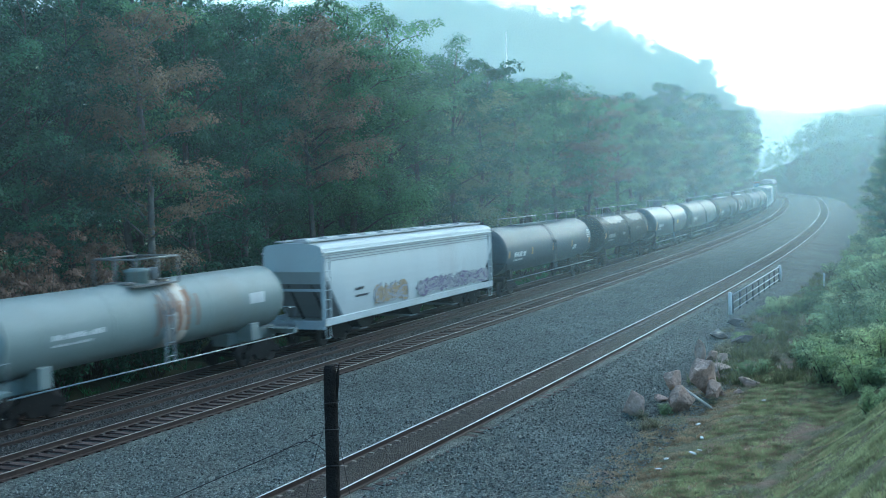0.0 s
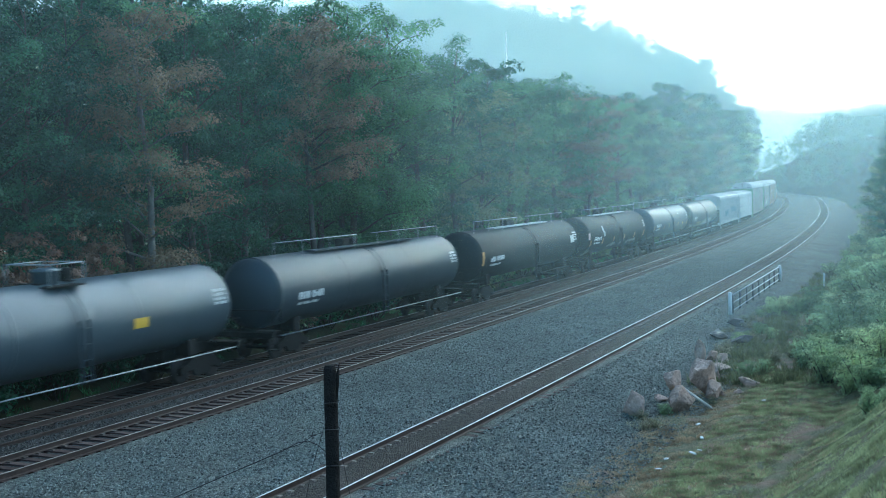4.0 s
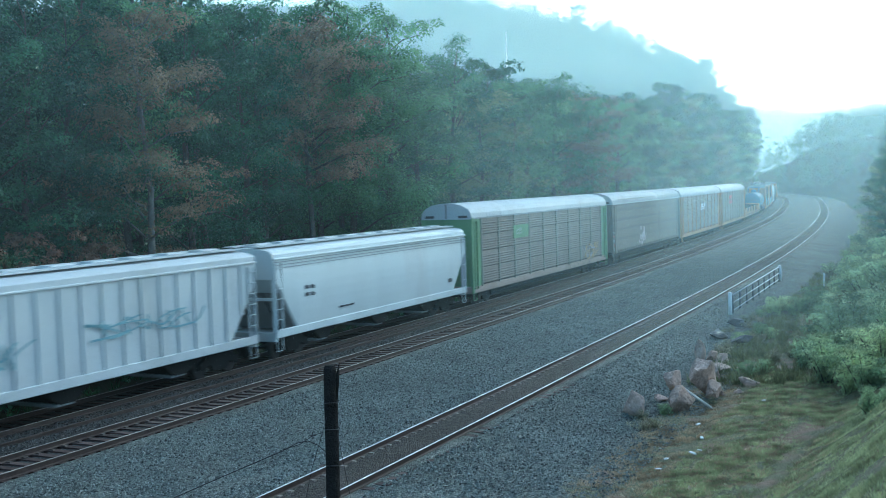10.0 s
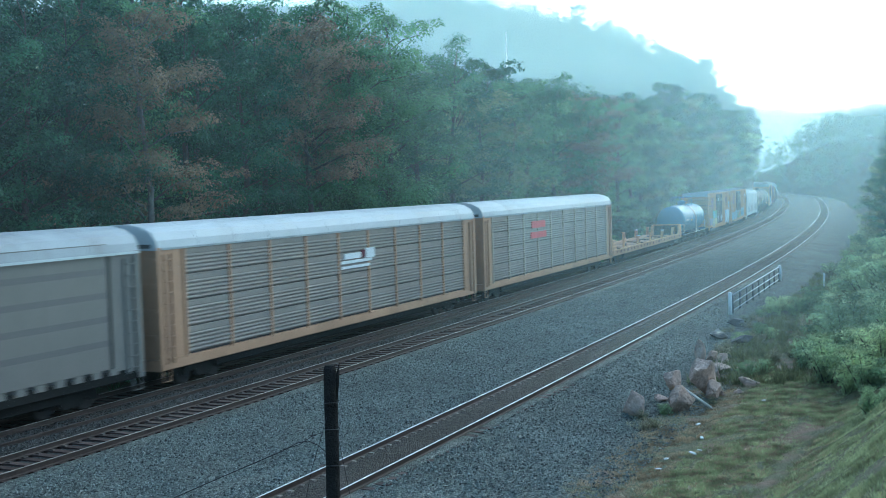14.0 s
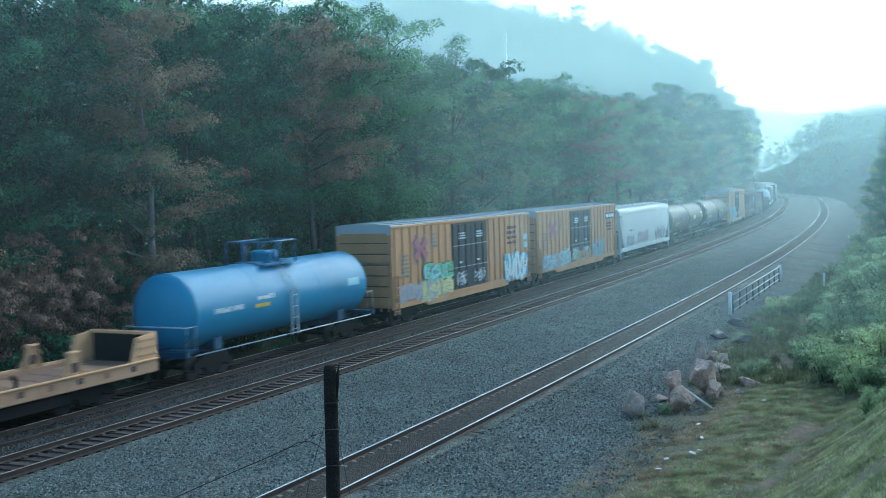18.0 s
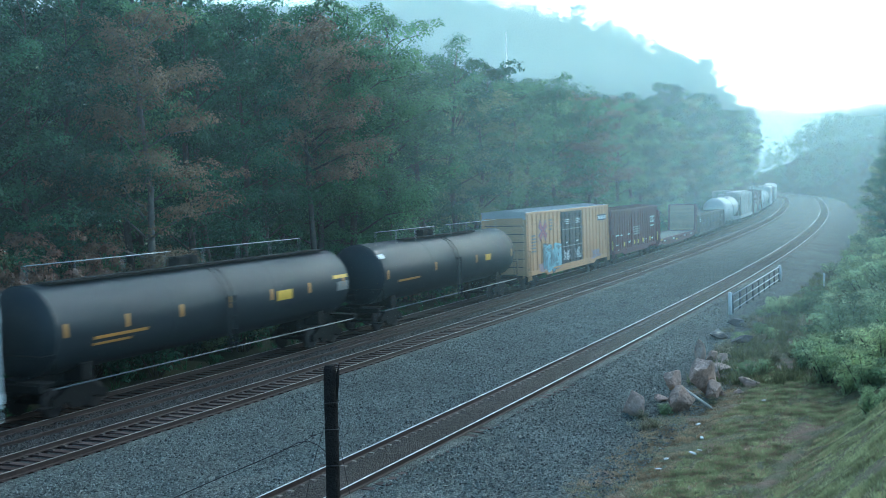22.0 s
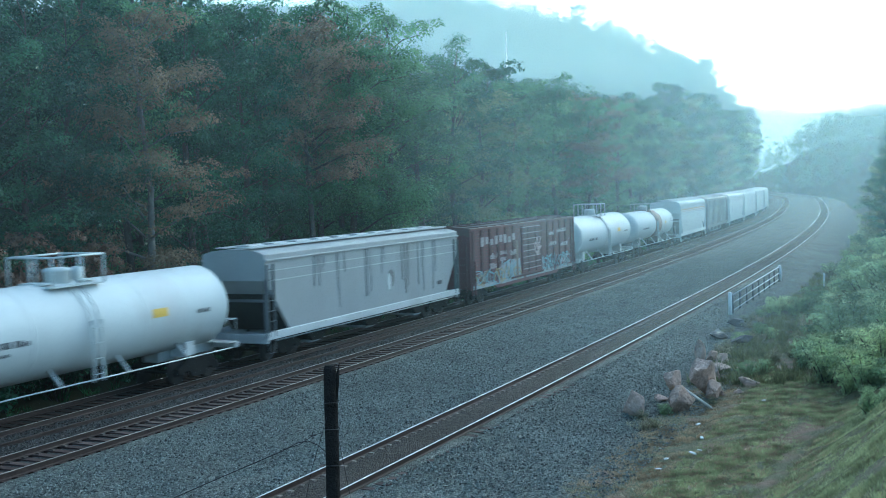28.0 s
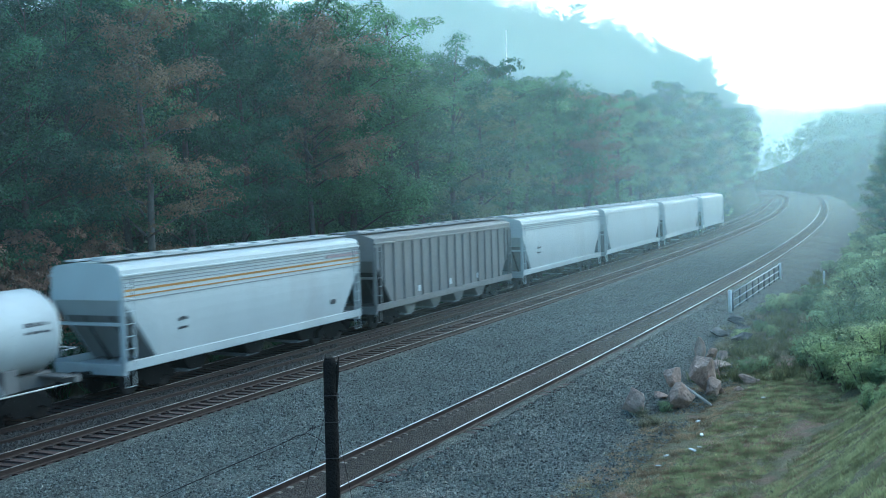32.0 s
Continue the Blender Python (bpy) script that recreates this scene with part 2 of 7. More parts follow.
# ---- ground ----
def terrain(s, o, fine=True):
    """Height of the ground at s along and o to the right of the middle track."""
    sep = near_sep(s)
    toe = np.interp(s, (-60, -20, 10, 30, 60, 300), (7.5, 8.6, 10.4, 7.6, 7.0, 7.0))
    top = np.interp(s, (-200, -15, 5, 40, 90, 140, 300), (5.3, 5.3, 5.3, 5.0, 5.0, 6.0, 8.0))
    q = o - sep
    right = np.interp(q, (-6.4, -3.6, -2.2, -1.4, 1.4, 2.6, 5.0, 6.0), (-0.19, -0.40, -0.40, -0.312, -0.312, -0.55, -0.82, -0.8))
    slope = np.interp(s, (-200, 5, 40, 300), (0.92, 0.92, 0.75, 0.6))
    bank = np.clip((q - toe) * slope, 0, None)
    bank = np.where(bank > 0, np.minimum(bank - 0.8 * (1 - np.exp(-bank / 1.2)), top - 0.0 * bank), 0)
    right = right + np.where(q > 6, bank + np.interp(q, (6, 9), (0, 0.25)), 0)
    hr1 = np.interp(q, (7, 9, 14, 20, 28, 40, 60, 200, 420), (0, 4.5, 7.5, 10, 12.5, 13.5, 13.8, 16, 22)) * np.interp(s, (60, 150, 320, 400, 430, 470, 500, 540, 600), (0, 0.1, 0.45, 0.85, 1, 1, 0.5, 0.1, 0))
    hr2 = np.interp(q, (8, 60, 140, 190, 240, 420), (0, 31, 35, 40, 37, 33)) * np.interp(s, (600, 700, 780), (0, 0.6, 1))
    right = right + np.where(q > 7, np.maximum(hr1, hr2), 0)
    left = np.interp(-o, (4.0, 5.6, 6.4, 7.4, 9.0, 14, 30), (-0.2, -0.2, -0.35, -0.8, -0.6, 0.2, 1.8))
    hl = np.interp(-o, (7.5, 9, 13, 20, 24, 31, 40, 50, 60, 70, 90, 106, 130, 160, 200, 420), (0, 7, 18, 25, 30, 35, 39, 43, 45, 46, 51, 56.5, 66, 70, 74, 80))
    left = left + hl * np.interp(s, (-800, 0, 150, 230, 300, 345, 480, 620, 900), (0.25, 0.25, 0.25, 0.38, 0.7, 1, 0.8, 0.3, 0.3)) * np.where(s < 200, np.interp(-o, (8, 40, 90), (0, 0.1, 1)), 1)
    mid = np.interp(o, (-4.0, -3.4, -2.8, -1.0, -0.8, 0.8, 0.95, 2.0), (-0.2, -0.2, -0.16, -0.165, -0.245, -0.245, -0.158, -0.19))
    return np.where(o > 2.0, right, np.where(o < -4.0, left, mid))


def trodden(s, q):
    """A bare, reddish patch at the foot of the bank, q metres right of the near track."""
    line = np.interp(s, (1.5, 3, 5, 6, 8), (8.5, 8.8, 9.5, 10.2, 10.9))
    return np.exp(-((q - line) / 0.55) ** 2) * np.interp(s, (1.2, 2.8, 6.0, 7.6), (0, 1, 1, 0))


def ground_sheet():
    ss = np.concatenate([np.arange(-800, -40, 40), np.arange(-40, 60, 1.0), np.arange(60, 140, 2.0), np.arange(140, 440, 10.0), np.arange(440, 901, 20)])
    oo = np.concatenate([-np.array([420, 360, 300, 260, 220, 190, 160, 135, 110, 90, 72, 58, 46, 38, 30, 26, 22, 18, 16, 14, 12, 10.5, 9, 8.2, 7.4, 6.9, 6.4, 6, 5.6, 4.8, 4.0]),
                         np.array([-3.3, -2.6, -1.7, -1, -0.8, 0, 0.8, 0.95, 1.5, 2.1, 2.6, 3.2, 3.9, 4.6, 5.3, 6, 6.6, 7.2, 7.8, 8.4, 9, 9.6, 10.2, 10.8, 11.4, 12, 12.6, 13.2, 13.9, 14.6, 15.3, 16, 16.7, 17.4, 18.1, 18.8, 19.5, 20.2, 21, 22, 23, 24, 26, 28, 31, 34, 38, 44, 52, 62, 75, 90, 110, 135, 160, 190, 220, 260, 300, 360, 420])])
    S, O = np.meshgrid(ss, oo, indexing="ij")
    x, y, th = np.interp(S, SG, MX), np.interp(S, SG, MY), np.interp(S, SG, MTH)
    X, Y, Z = x + O * np.cos(th), y - O * np.sin(th), terrain(S, O)
    rng = np.random.default_rng(5)
    rough = np.where(np.abs(O) < 5, 0.008, np.where(O < -7.5, 0.12, np.where(O - near_sep(S) > 5.5, 0.025, 0.012)))
    Z = Z + rng.normal(0, 1, Z.shape) * rough * np.interp(S, (40, 90), (1, 0.0)) 
    a, b = S.shape
    verts = np.stack([X, Y, Z], -1).reshape(-1, 3)
    idx = np.arange(a * b).reshape(a, b)
    faces = np.stack([idx[:-1, :-1], idx[:-1, 1:], idx[1:, 1:], idx[1:, :-1]], -1).reshape(-1, 4)
    rim = np.concatenate([idx[:, 0], idx[-1, 1:], idx[-2::-1, -1], idx[0, -2:0:-1]])
    c = np.array([60.0, 150.0])
    dirs = verts[rim, :2] - c
    ang = np.unwrap(np.arctan2(dirs[:, 1], dirs[:, 0]))
    out = np.stack([c[0] + 4200 * np.cos(ang), c[1] + 4200 * np.sin(ang), np.full(len(rim), 6.0)], -1)
    n0 = len(verts)
    verts = np.concatenate([verts, out])
    k = len(rim)
    ring = [(int(rim[i]), n0 + i, n0 + (i + 1) % k, int(rim[(i + 1) % k])) for i in range(k)]
    me = bpy.data.meshes.new("ground")
    me.from_pydata(verts.tolist(), [], faces.tolist() + ring)
    me.polygons.foreach_set("use_smooth", [True] * len(me.polygons))
    # three soils: gravel between the banks, grass on the bank, woodland floor
    Sf = (S[:-1, :-1] + S[1:, 1:]) / 2
    Of = (O[:-1, :-1] + O[1:, 1:]) / 2
    q = Of - near_sep(Sf)
    slot = np.where((Of < -7.0) | ((Sf > 150) & (q > 6)), 2, np.where(Of < 0.87, 3, 0))
    me.polygons.foreach_set("material_index", np.concatenate([slot.reshape(-1), np.full(k, 2)]).astype(np.int32))
    qv = O - near_sep(S)
    ev = np.interp(S, (-60, -8, 0, 12, 22, 60), (6.4, 6.2, 5.0, 5.0, 4.2, 5.6)) + 0.25 * np.sin(S * 0.7) + 0.2 * np.sin(S * 0.23 + 1)
    soil = np.clip((qv - ev) / 1.8 + 0.5, 0, 1) * (O > 2)
    me.attributes.new("turf", "FLOAT", "POINT").data.foreach_set("value", np.concatenate([soil.reshape(-1), np.zeros(k)]).astype(np.float32))
    me.attributes.new("trodden", "FLOAT", "POINT").data.foreach_set("value", np.concatenate([trodden(S, qv).reshape(-1), np.zeros(k)]).astype(np.float32))
    return me


def turf_over(n, l, tc, stone):
    """Thin turf and bare earth, creeping over the stone where the 'turf' layer rises."""
    def noise(scale, detail=5):
        t = n.new("ShaderNodeTexNoise")
        t.inputs["Scale"].default_value, t.inputs["Detail"].default_value = scale, detail
        l.new(tc.outputs["Object"], t.inputs["Vector"])
        return t.outputs["Fac"]

    def blend(fac, a, b):
        m = n.new("ShaderNodeMix")
        m.data_type = "RGBA"
        l.new(fac, m.inputs["Factor"])
        for sock, v in (("A", a), ("B", b)):
            if isinstance(v, tuple):
                m.inputs[sock].default_value = (*v, 1)
            else:
                l.new(v, m.inputs[sock])
        return m.outputs["Result"]

    def steps(v, a, b):
        r = n.new("ShaderNodeMapRange")
        r.interpolation_type = "SMOOTHSTEP"
        r.inputs["From Min"].default_value, r.inputs["From Max"].default_value = a, b
        l.new(v, r.inputs["Value"])
        return r.outputs[0]

    grass_c = blend(steps(noise(26.0, 9), 0.35, 0.65), (0.062, 0.064, 0.034), (0.2, 0.18, 0.098))
    earth_c = blend(steps(noise(20.0, 9), 0.3, 0.7), (0.13, 0.088, 0.06), (0.3, 0.19, 0.135))
    tr = n.new("ShaderNodeAttribute")
    tr.attribute_name = "trodden"
    bare = n.new("ShaderNodeMath")
    bare.operation = "MULTIPLY_ADD"
    bare.inputs[1].default_value = 0.3
    l.new(tr.outputs["Fac"], bare.inputs[0])
    l.new(noise(0.9, 8), bare.inputs[2])
    ground_c = blend(steps(bare.outputs[0], 0.5, 0.72), grass_c, earth_c)
    at = n.new("ShaderNodeAttribute")
    at.attribute_name = "turf"
    ad = n.new("ShaderNodeMath")
    ad.operation = "MULTIPLY_ADD"
    l.new(noise(2.2, 8), ad.inputs[0])
    ad.inputs[1].default_value = 1.6
    l.new(at.outputs["Fac"], ad.inputs[2])
    return blend(steps(ad.outputs[0], 1.2, 1.4), stone, ground_c)


def gravel_mat(name, lo, hi, turf=False):
    m, n, l, bsdf = nodes_of(name)
    tc = n.new("ShaderNodeTexCoord")
    vo = n.new("ShaderNodeTexVoronoi")
    vo.inputs["Scale"].default_value = 19.0
    vo2 = n.new("ShaderNodeTexVoronoi")
    vo2.inputs["Scale"].default_value = 42.0
    no = n.new("ShaderNodeTexNoise")
    no.inputs["Scale"].default_value = 0.35
    no.inputs["Detail"].default_value = 6
    for t in (vo, vo2, no):
        l.new(tc.outputs["Object"], t.inputs["Vector"])
    bw = n.new("ShaderNodeSeparateColor")
    l.new(vo.outputs["Color"], bw.inputs[0])
    r1 = n.new("ShaderNodeValToRGB")
    r1.color_ramp.elements[0].color = (*lo, 1)
    r1.color_ramp.elements[1].color = (*hi, 1)
    l.new(bw.outputs[0], r1.inputs["Fac"])
    r2 = n.new("ShaderNodeValToRGB")
    r2.color_ramp.elements[0].position, r2.color_ramp.elements[1].position = 0.3, 0.7
    r2.color_ramp.elements[0].color = (0.62, 0.6, 0.57, 1)
    r2.color_ramp.elements[1].color = (1, 1, 1, 1)
    l.new(no.outputs["Fac"], r2.inputs["Fac"])
    mx = n.new("ShaderNodeMix")
    mx.data_type, mx.blend_type = "RGBA", "MULTIPLY"
    mx.inputs["Factor"].default_value = 1
    l.new(r1.outputs[0], mx.inputs["A"])
    l.new(r2.outputs[0], mx.inputs["B"])
    colour = mx.outputs["Result"]
    if turf:
        colour = turf_over(n, l, tc, colour)
    l.new(colour, bsdf.inputs["Base Color"])
    bsdf.inputs["Roughness"].default_value = 0.8
    bsdf.inputs["Specular IOR Level"].default_value = 0.2
    b1 = n.new("ShaderNodeBump")
    b1.inputs["Strength"].default_value, b1.inputs["Distance"].default_value = 0.9, 0.06
    b1.invert = True
    l.new(vo.outputs["Distance"], b1.inputs["Height"])
    b2 = n.new("ShaderNodeBump")
    b2.inputs["Strength"].default_value, b2.inputs["Distance"].default_value = 0.5, 0.02
    b2.invert = True
    l.new(vo2.outputs["Distance"], b2.inputs["Height"])
    l.new(b1.outputs[0], b2.inputs["Normal"])
    l.new(b2.outputs[0], bsdf.inputs["Normal"])
    return m


GRAVEL = gravel_mat("crushed_stone", (0.045, 0.048, 0.042), (0.225, 0.235, 0.2), turf=True)
DUSTY = gravel_mat("dusty_brown_ballast", (0.022, 0.02, 0.018), (0.115, 0.105, 0.092))
WOODS_FLOOR = mat("woodland_floor", (0.045, 0.05, 0.025), 0.95, vary=0.4, scale=0.8, fine=12, bump=0.8, dirt=(0.07, 0.05, 0.03), spec=0.1)
ground = new("ground", ground_sheet())
for _m in (GRAVEL, GRAVEL, WOODS_FLOOR, DUSTY):
    ground.data.materials.append(_m)
tagged(ground, "grey crushed stone trackbed, mown grass bank and woodland floor", "ground", kind="structure")

# ---- tracks ----
RUST = mat("rusty_rail_side", (0.06, 0.038, 0.029), 0.75, 0.3, vary=0.3, scale=6, bump=0.2)
BRIGHT = mat("worn_rail_head", (0.62, 0.63, 0.64), 0.42, 1.0, vary=0.1, scale=8, bump=0.03)
DULL = mat("dull_rail_head", (0.42, 0.37, 0.34), 0.42, 1.0, vary=0.25, scale=8, bump=0.05)
TIE = mat("creosoted_tie", (0.078, 0.053, 0.044), 0.85, vary=0.4, scale=3, fine=25, bump=0.5, per_object=0.35, spec=0.15)
TIE_MANY = mat("creosoted_tie_row", (0.078, 0.053, 0.044), 0.85, vary=0.4, scale=3, fine=25, bump=0.5, per_island=0.35, spec=0.15)


def rail_mesh(where, off, z, s0, s1, head, step=4.0):
    """One rail, swept along a track; its running surface is a strip of its own, a hair above the head."""
    prof = [(-0.07, -0.17), (0.07, -0.17), (0.07, -0.155), (0.012, -0.13), (0.012, -0.05), (0.036, -0.035), (0.034, -0.004), (-0.034, -0.004), (-0.036, -0.035), (-0.012, -0.05), (-0.012, -0.13), (-0.07, -0.155)]
    top = [(-0.024, -0.012), (0.024, -0.012), (0.021, 0.002), (-0.021, 0.002)]
    out = []
    for pr in (prof, top):
        g = Geo()
        ss = np.arange(s0, s1 + 0.1, step)
        k = len(pr)
        v = [where(s, off + a, z + b) for s in ss for a, b in pr]
        f = [(j * k + i, j * k + (i + 1) % k, (j + 1) * k + (i + 1) % k, (j + 1) * k + i) for j in range(len(ss) - 1) for i in range(k)]
        g.add(v, f)
        out.append(g)
    return out


def lay_track(name, where, z, s0, s1, head, label, centre=0.0, s_near=(-20, 100), sides=(-0.755, 0.755)):
    tr = thing(name, label, "railway track", kind="structure")
    for side in sides:
        body, top = rail_mesh(where, centre + side, z, s0, s1, head)
        r = part("rail", body, RUST, tr)
        part("rail_head", top, head, r)
    tie = Geo().box(-0.115, 0.115, -1.29, 1.29, -0.17, 0.0, 0.015).mesh("tie", TIE)
    rest = Geo()
    rng = random.Random(name)
    for i in range(int((s1 - s0) / 0.5)):
        s = s0 + i * 0.5 + rng.uniform(-0.03, 0.03)
        p = where(s, centre + rng.uniform(-0.03, 0.03), z - 0.172 + rng.uniform(-0.012, 0.004))
        a = 90 - math.degrees(heading(s)) + rng.uniform(-1.2, 1.2)
        if s_near[0] < s < s_near[1]:
            part("tie", tie, TIE, tr, at=Matrix.Translation(p) @ pose(0, 0, 0, 0, 0, a))
        else:
            m = Matrix.Translation(p) @ pose(0, 0, 0, 0, 0, a)
            rest.add([m @ Vector(q) for q in ((-0.115, -1.29, 0), (-0.115, 1.29, 0), (0.115, 1.29, 0), (0.115, -1.29, 0),
                                              (-0.115, -1.29, -0.15), (-0.115, 1.29, -0.15), (0.115, 1.29, -0.15), (0.115, -1.29, -0.15))],
                     [(0, 3, 2, 1), (0, 1, 5, 4), (1, 2, 6, 5), (2, 3, 7, 6), (3, 0, 4, 7)])
    ob = part("tie_row", rest.mesh("tie_row", TIE_MANY, flip=False), None, tr)
    ob["kind"] = "stuff"
    return tr
BARK = mat("bark", (0.075, 0.066, 0.056), 0.9, vary=0.4, scale=5, fine=30, bump=0.6)
PALE_BARK = mat("pale_bark", (0.15, 0.14, 0.125), 0.9, vary=0.4, scale=5, fine=30, bump=0.6)
LEAF = leaf_mat("leaf_green", (0.078, 0.165, 0.072))


def quads(pts, size, rng, flat=0.5, out=None):
    """Leaf-like rhombs at the points, facing up and outward from their spray."""
    n = len(pts)
    nrm = rng.normal(0, 1 if out is None else 0.4, (n, 3)) + np.array([0, 0, flat])
    if out is not None:
        nrm += out
    nrm /= np.linalg.norm(nrm, axis=1)[:, None]
    a = np.cross(nrm, rng.normal(0, 1, (n, 3)))
    a /= np.linalg.norm(a, axis=1)[:, None] + 1e-9
    b = np.cross(nrm, a)
    sz = size * rng.uniform(0.6, 1.4, (n, 1))
    v = np.stack([pts - a * sz, pts - b * sz * 0.55 + nrm * sz * 0.12, pts + a * sz, pts + b * sz * 0.55 + nrm * sz * 0.12], 1).reshape(-1, 3)
    return v


def leaf_mesh(name, pts, size, material, seed, flat=1.0, out=None):
    rng = np.random.default_rng(seed)
    v = quads(pts, size, rng, flat, out)
    n = len(pts)
    me = bpy.data.meshes.new(name)
    me.vertices.add(4 * n)
    me.vertices.foreach_set("co", v.astype(np.float32).reshape(-1))
    me.loops.add(4 * n)
    me.loops.foreach_set("vertex_index", np.arange(4 * n, dtype=np.int32))
    me.polygons.add(n)
    me.polygons.foreach_set("loop_start", np.arange(0, 4 * n, 4, dtype=np.int32))
    me.polygons.foreach_set("loop_total", np.full(n, 4, dtype=np.int32))
    me.materials.append(material)
    me.update()
    me.validate()
    return me


def tree_proto(seed, height, crown_w, leaves, size, leaf, crown_base=0.3, label="", category="tree", lean=0.0, bark=None, tier=0.78):
    """A tree: tapered trunk, limbs that fork, sprays of leaves along the limbs' ends."""
    rng = np.random.default_rng(seed)
    root = thing("tree", label, category)
    g = Geo()
    top = np.array([lean + rng.normal(0, 0.4), rng.normal(0, 0.4), height * 0.93])
    mids = [np.array([0, 0, -0.4])] + [top * t + np.array([rng.normal(0, 0.18), rng.normal(0, 0.18), 0]) for t in (0.25, 0.5, 0.75)] + [top]
    r0 = 0.011 * height + 0.03
    g.tube(mids, [r0 * k for k in (1.15, 0.85, 0.62, 0.36, 0.06)], 8)
    part("trunk", g, bark or BARK, root)
    limbs = Geo()
    clumps = []
    nl = int(14 + height * 0.7)
    for i in range(nl):
        f = crown_base + (0.97 - crown_base) * (i + rng.uniform(0, 1)) / nl
        base = top * f
        az = i * 2.4 + rng.uniform(-0.5, 0.5)
        rel = (f - crown_base) / (1 - crown_base)
        reach = crown_w * (0.45 + 0.75 * math.sin(math.pi * min(1, 0.22 + rel * 0.75))) * rng.uniform(0.6, 1.15)
        rise = reach * rng.uniform(0.15, 0.6) * (0.6 + rel)
        tip = base + np.array([math.cos(az) * reach, math.sin(az) * reach, rise])
        mid = (base + tip) / 2 + np.array([0, 0, 0.12 * reach])
        limbs.tube([base, mid, tip], [0.05 * (1.2 - rel) + 0.015, 0.03, 0.01], 5)
        for t in (0.5, 0.78, 1.0):
            c = base + (tip - base) * t + np.array([0, 0, 0.1 * reach])
            clumps.append((c, 0.55 + 0.35 * reach * (0.35 + 0.4 * rng.uniform())))
            if rng.uniform() < 0.6:
                clumps.append((c + rng.normal(0, 0.45 * reach * 0.6, 3) * np.array([1, 1, 0.6]), 0.4 + 0.2 * reach * rng.uniform()))
    clumps.append((top * 0.97, 0.9))
    part("branchwork", limbs, bark or BARK, root)
    w = np.array([c[1] ** 2 for c in clumps])
    cnt = np.maximum(8, (leaves * w / w.sum())).astype(int)
    pts, out = [], []
    for (c, r), k in zip(clumps, cnt):
        d = rng.normal(0, 1, (k, 3))
        d[:, 2] = np.where(d[:, 2] < -0.25, -d[:, 2], d[:, 2])
        d /= np.linalg.norm(d, axis=1)[:, None]
        lump = 1 + 0.3 * np.sin(3 * d[:, :1] + c[0] * 5) * np.sin(4 * d[:, 1:2] + c[1] * 3)
        rad = r * lump * rng.uniform(0.45, 1.0, (k, 1)) ** 0.5
        pts.append(c + d * rad * np.array([1, 1, tier]))
        out.append(d)
    part("crown", leaf_mesh("crown", np.concatenate(pts), size, leaf, seed + 1, 0.4, np.concatenate(out)), None, root)
    return root


def bush_proto(seed, height, width, leaves, size, leaf, label, category="bush"):
    """A bush: thin stems from one base and leaf sprays of uneven outline."""
    rng = np.random.default_rng(seed)
    root = thing("bush" if category == "bush" else "weed_clump", label, category)
    g = Geo()
    pts, out = [], []
    n = 13 if height < 5 else 44
    for i in range(n):
        az = i * 2.4 + rng.uniform(-0.4, 0.4)
        rr = width * rng.uniform(0.15, 1.0)
        hh = height * rng.uniform(0.45, 1.05) * (1.1 - 0.4 * rr / width)
        tip = np.array([math.cos(az) * rr, math.sin(az) * rr, hh])
        g.tube([(0.1 * tip[0], 0.1 * tip[1], -0.15), (0.6 * tip[0], 0.6 * tip[1], hh * 0.55), tuple(tip)], [0.03, 0.02, 0.006], 4)
        for t in (0.45, 0.75, 1.0) if category == "bush" else (0.2, 0.45, 0.75, 1.0):
            k = int(leaves / n / 3)
            d = rng.normal(0, 1, (k, 3))
            d /= np.linalg.norm(d, axis=1)[:, None]
            d[:, 2] = np.where(d[:, 2] < -0.3, -d[:, 2], d[:, 2])
            pts.append(tip * t + d * rng.uniform(0.4, 1, (k, 1)) ** 0.6 * np.array([0.36, 0.36, 0.26]) * min(1.2, 0.5 + 0.4 * width) * rng.uniform(0.7, 1.2))
            out.append(d)
    part("stem", g, BARK, root)
    pts = np.concatenate(pts)
    pts[:, 2] = np.maximum(pts[:, 2], 0.02)
    part("foliage", leaf_mesh("foliage", pts, size, leaf, seed + 1, 0.4, np.concatenate(out)), None, root)
    return root

# ---- the wood beside the line ----
def put_tree(proto, s, o, scale, turn, squash=1.0):
    z = float(terrain(np.array(s), np.array(o))) - 0.1
    p = on_mid(s, o, z)
    m = Matrix.Translation(p) @ pose(0, 0, 0, 0, 0, turn)
    t = copy_thing(proto, m)
    t.scale = (scale * squash, scale * squash, scale)
    return t


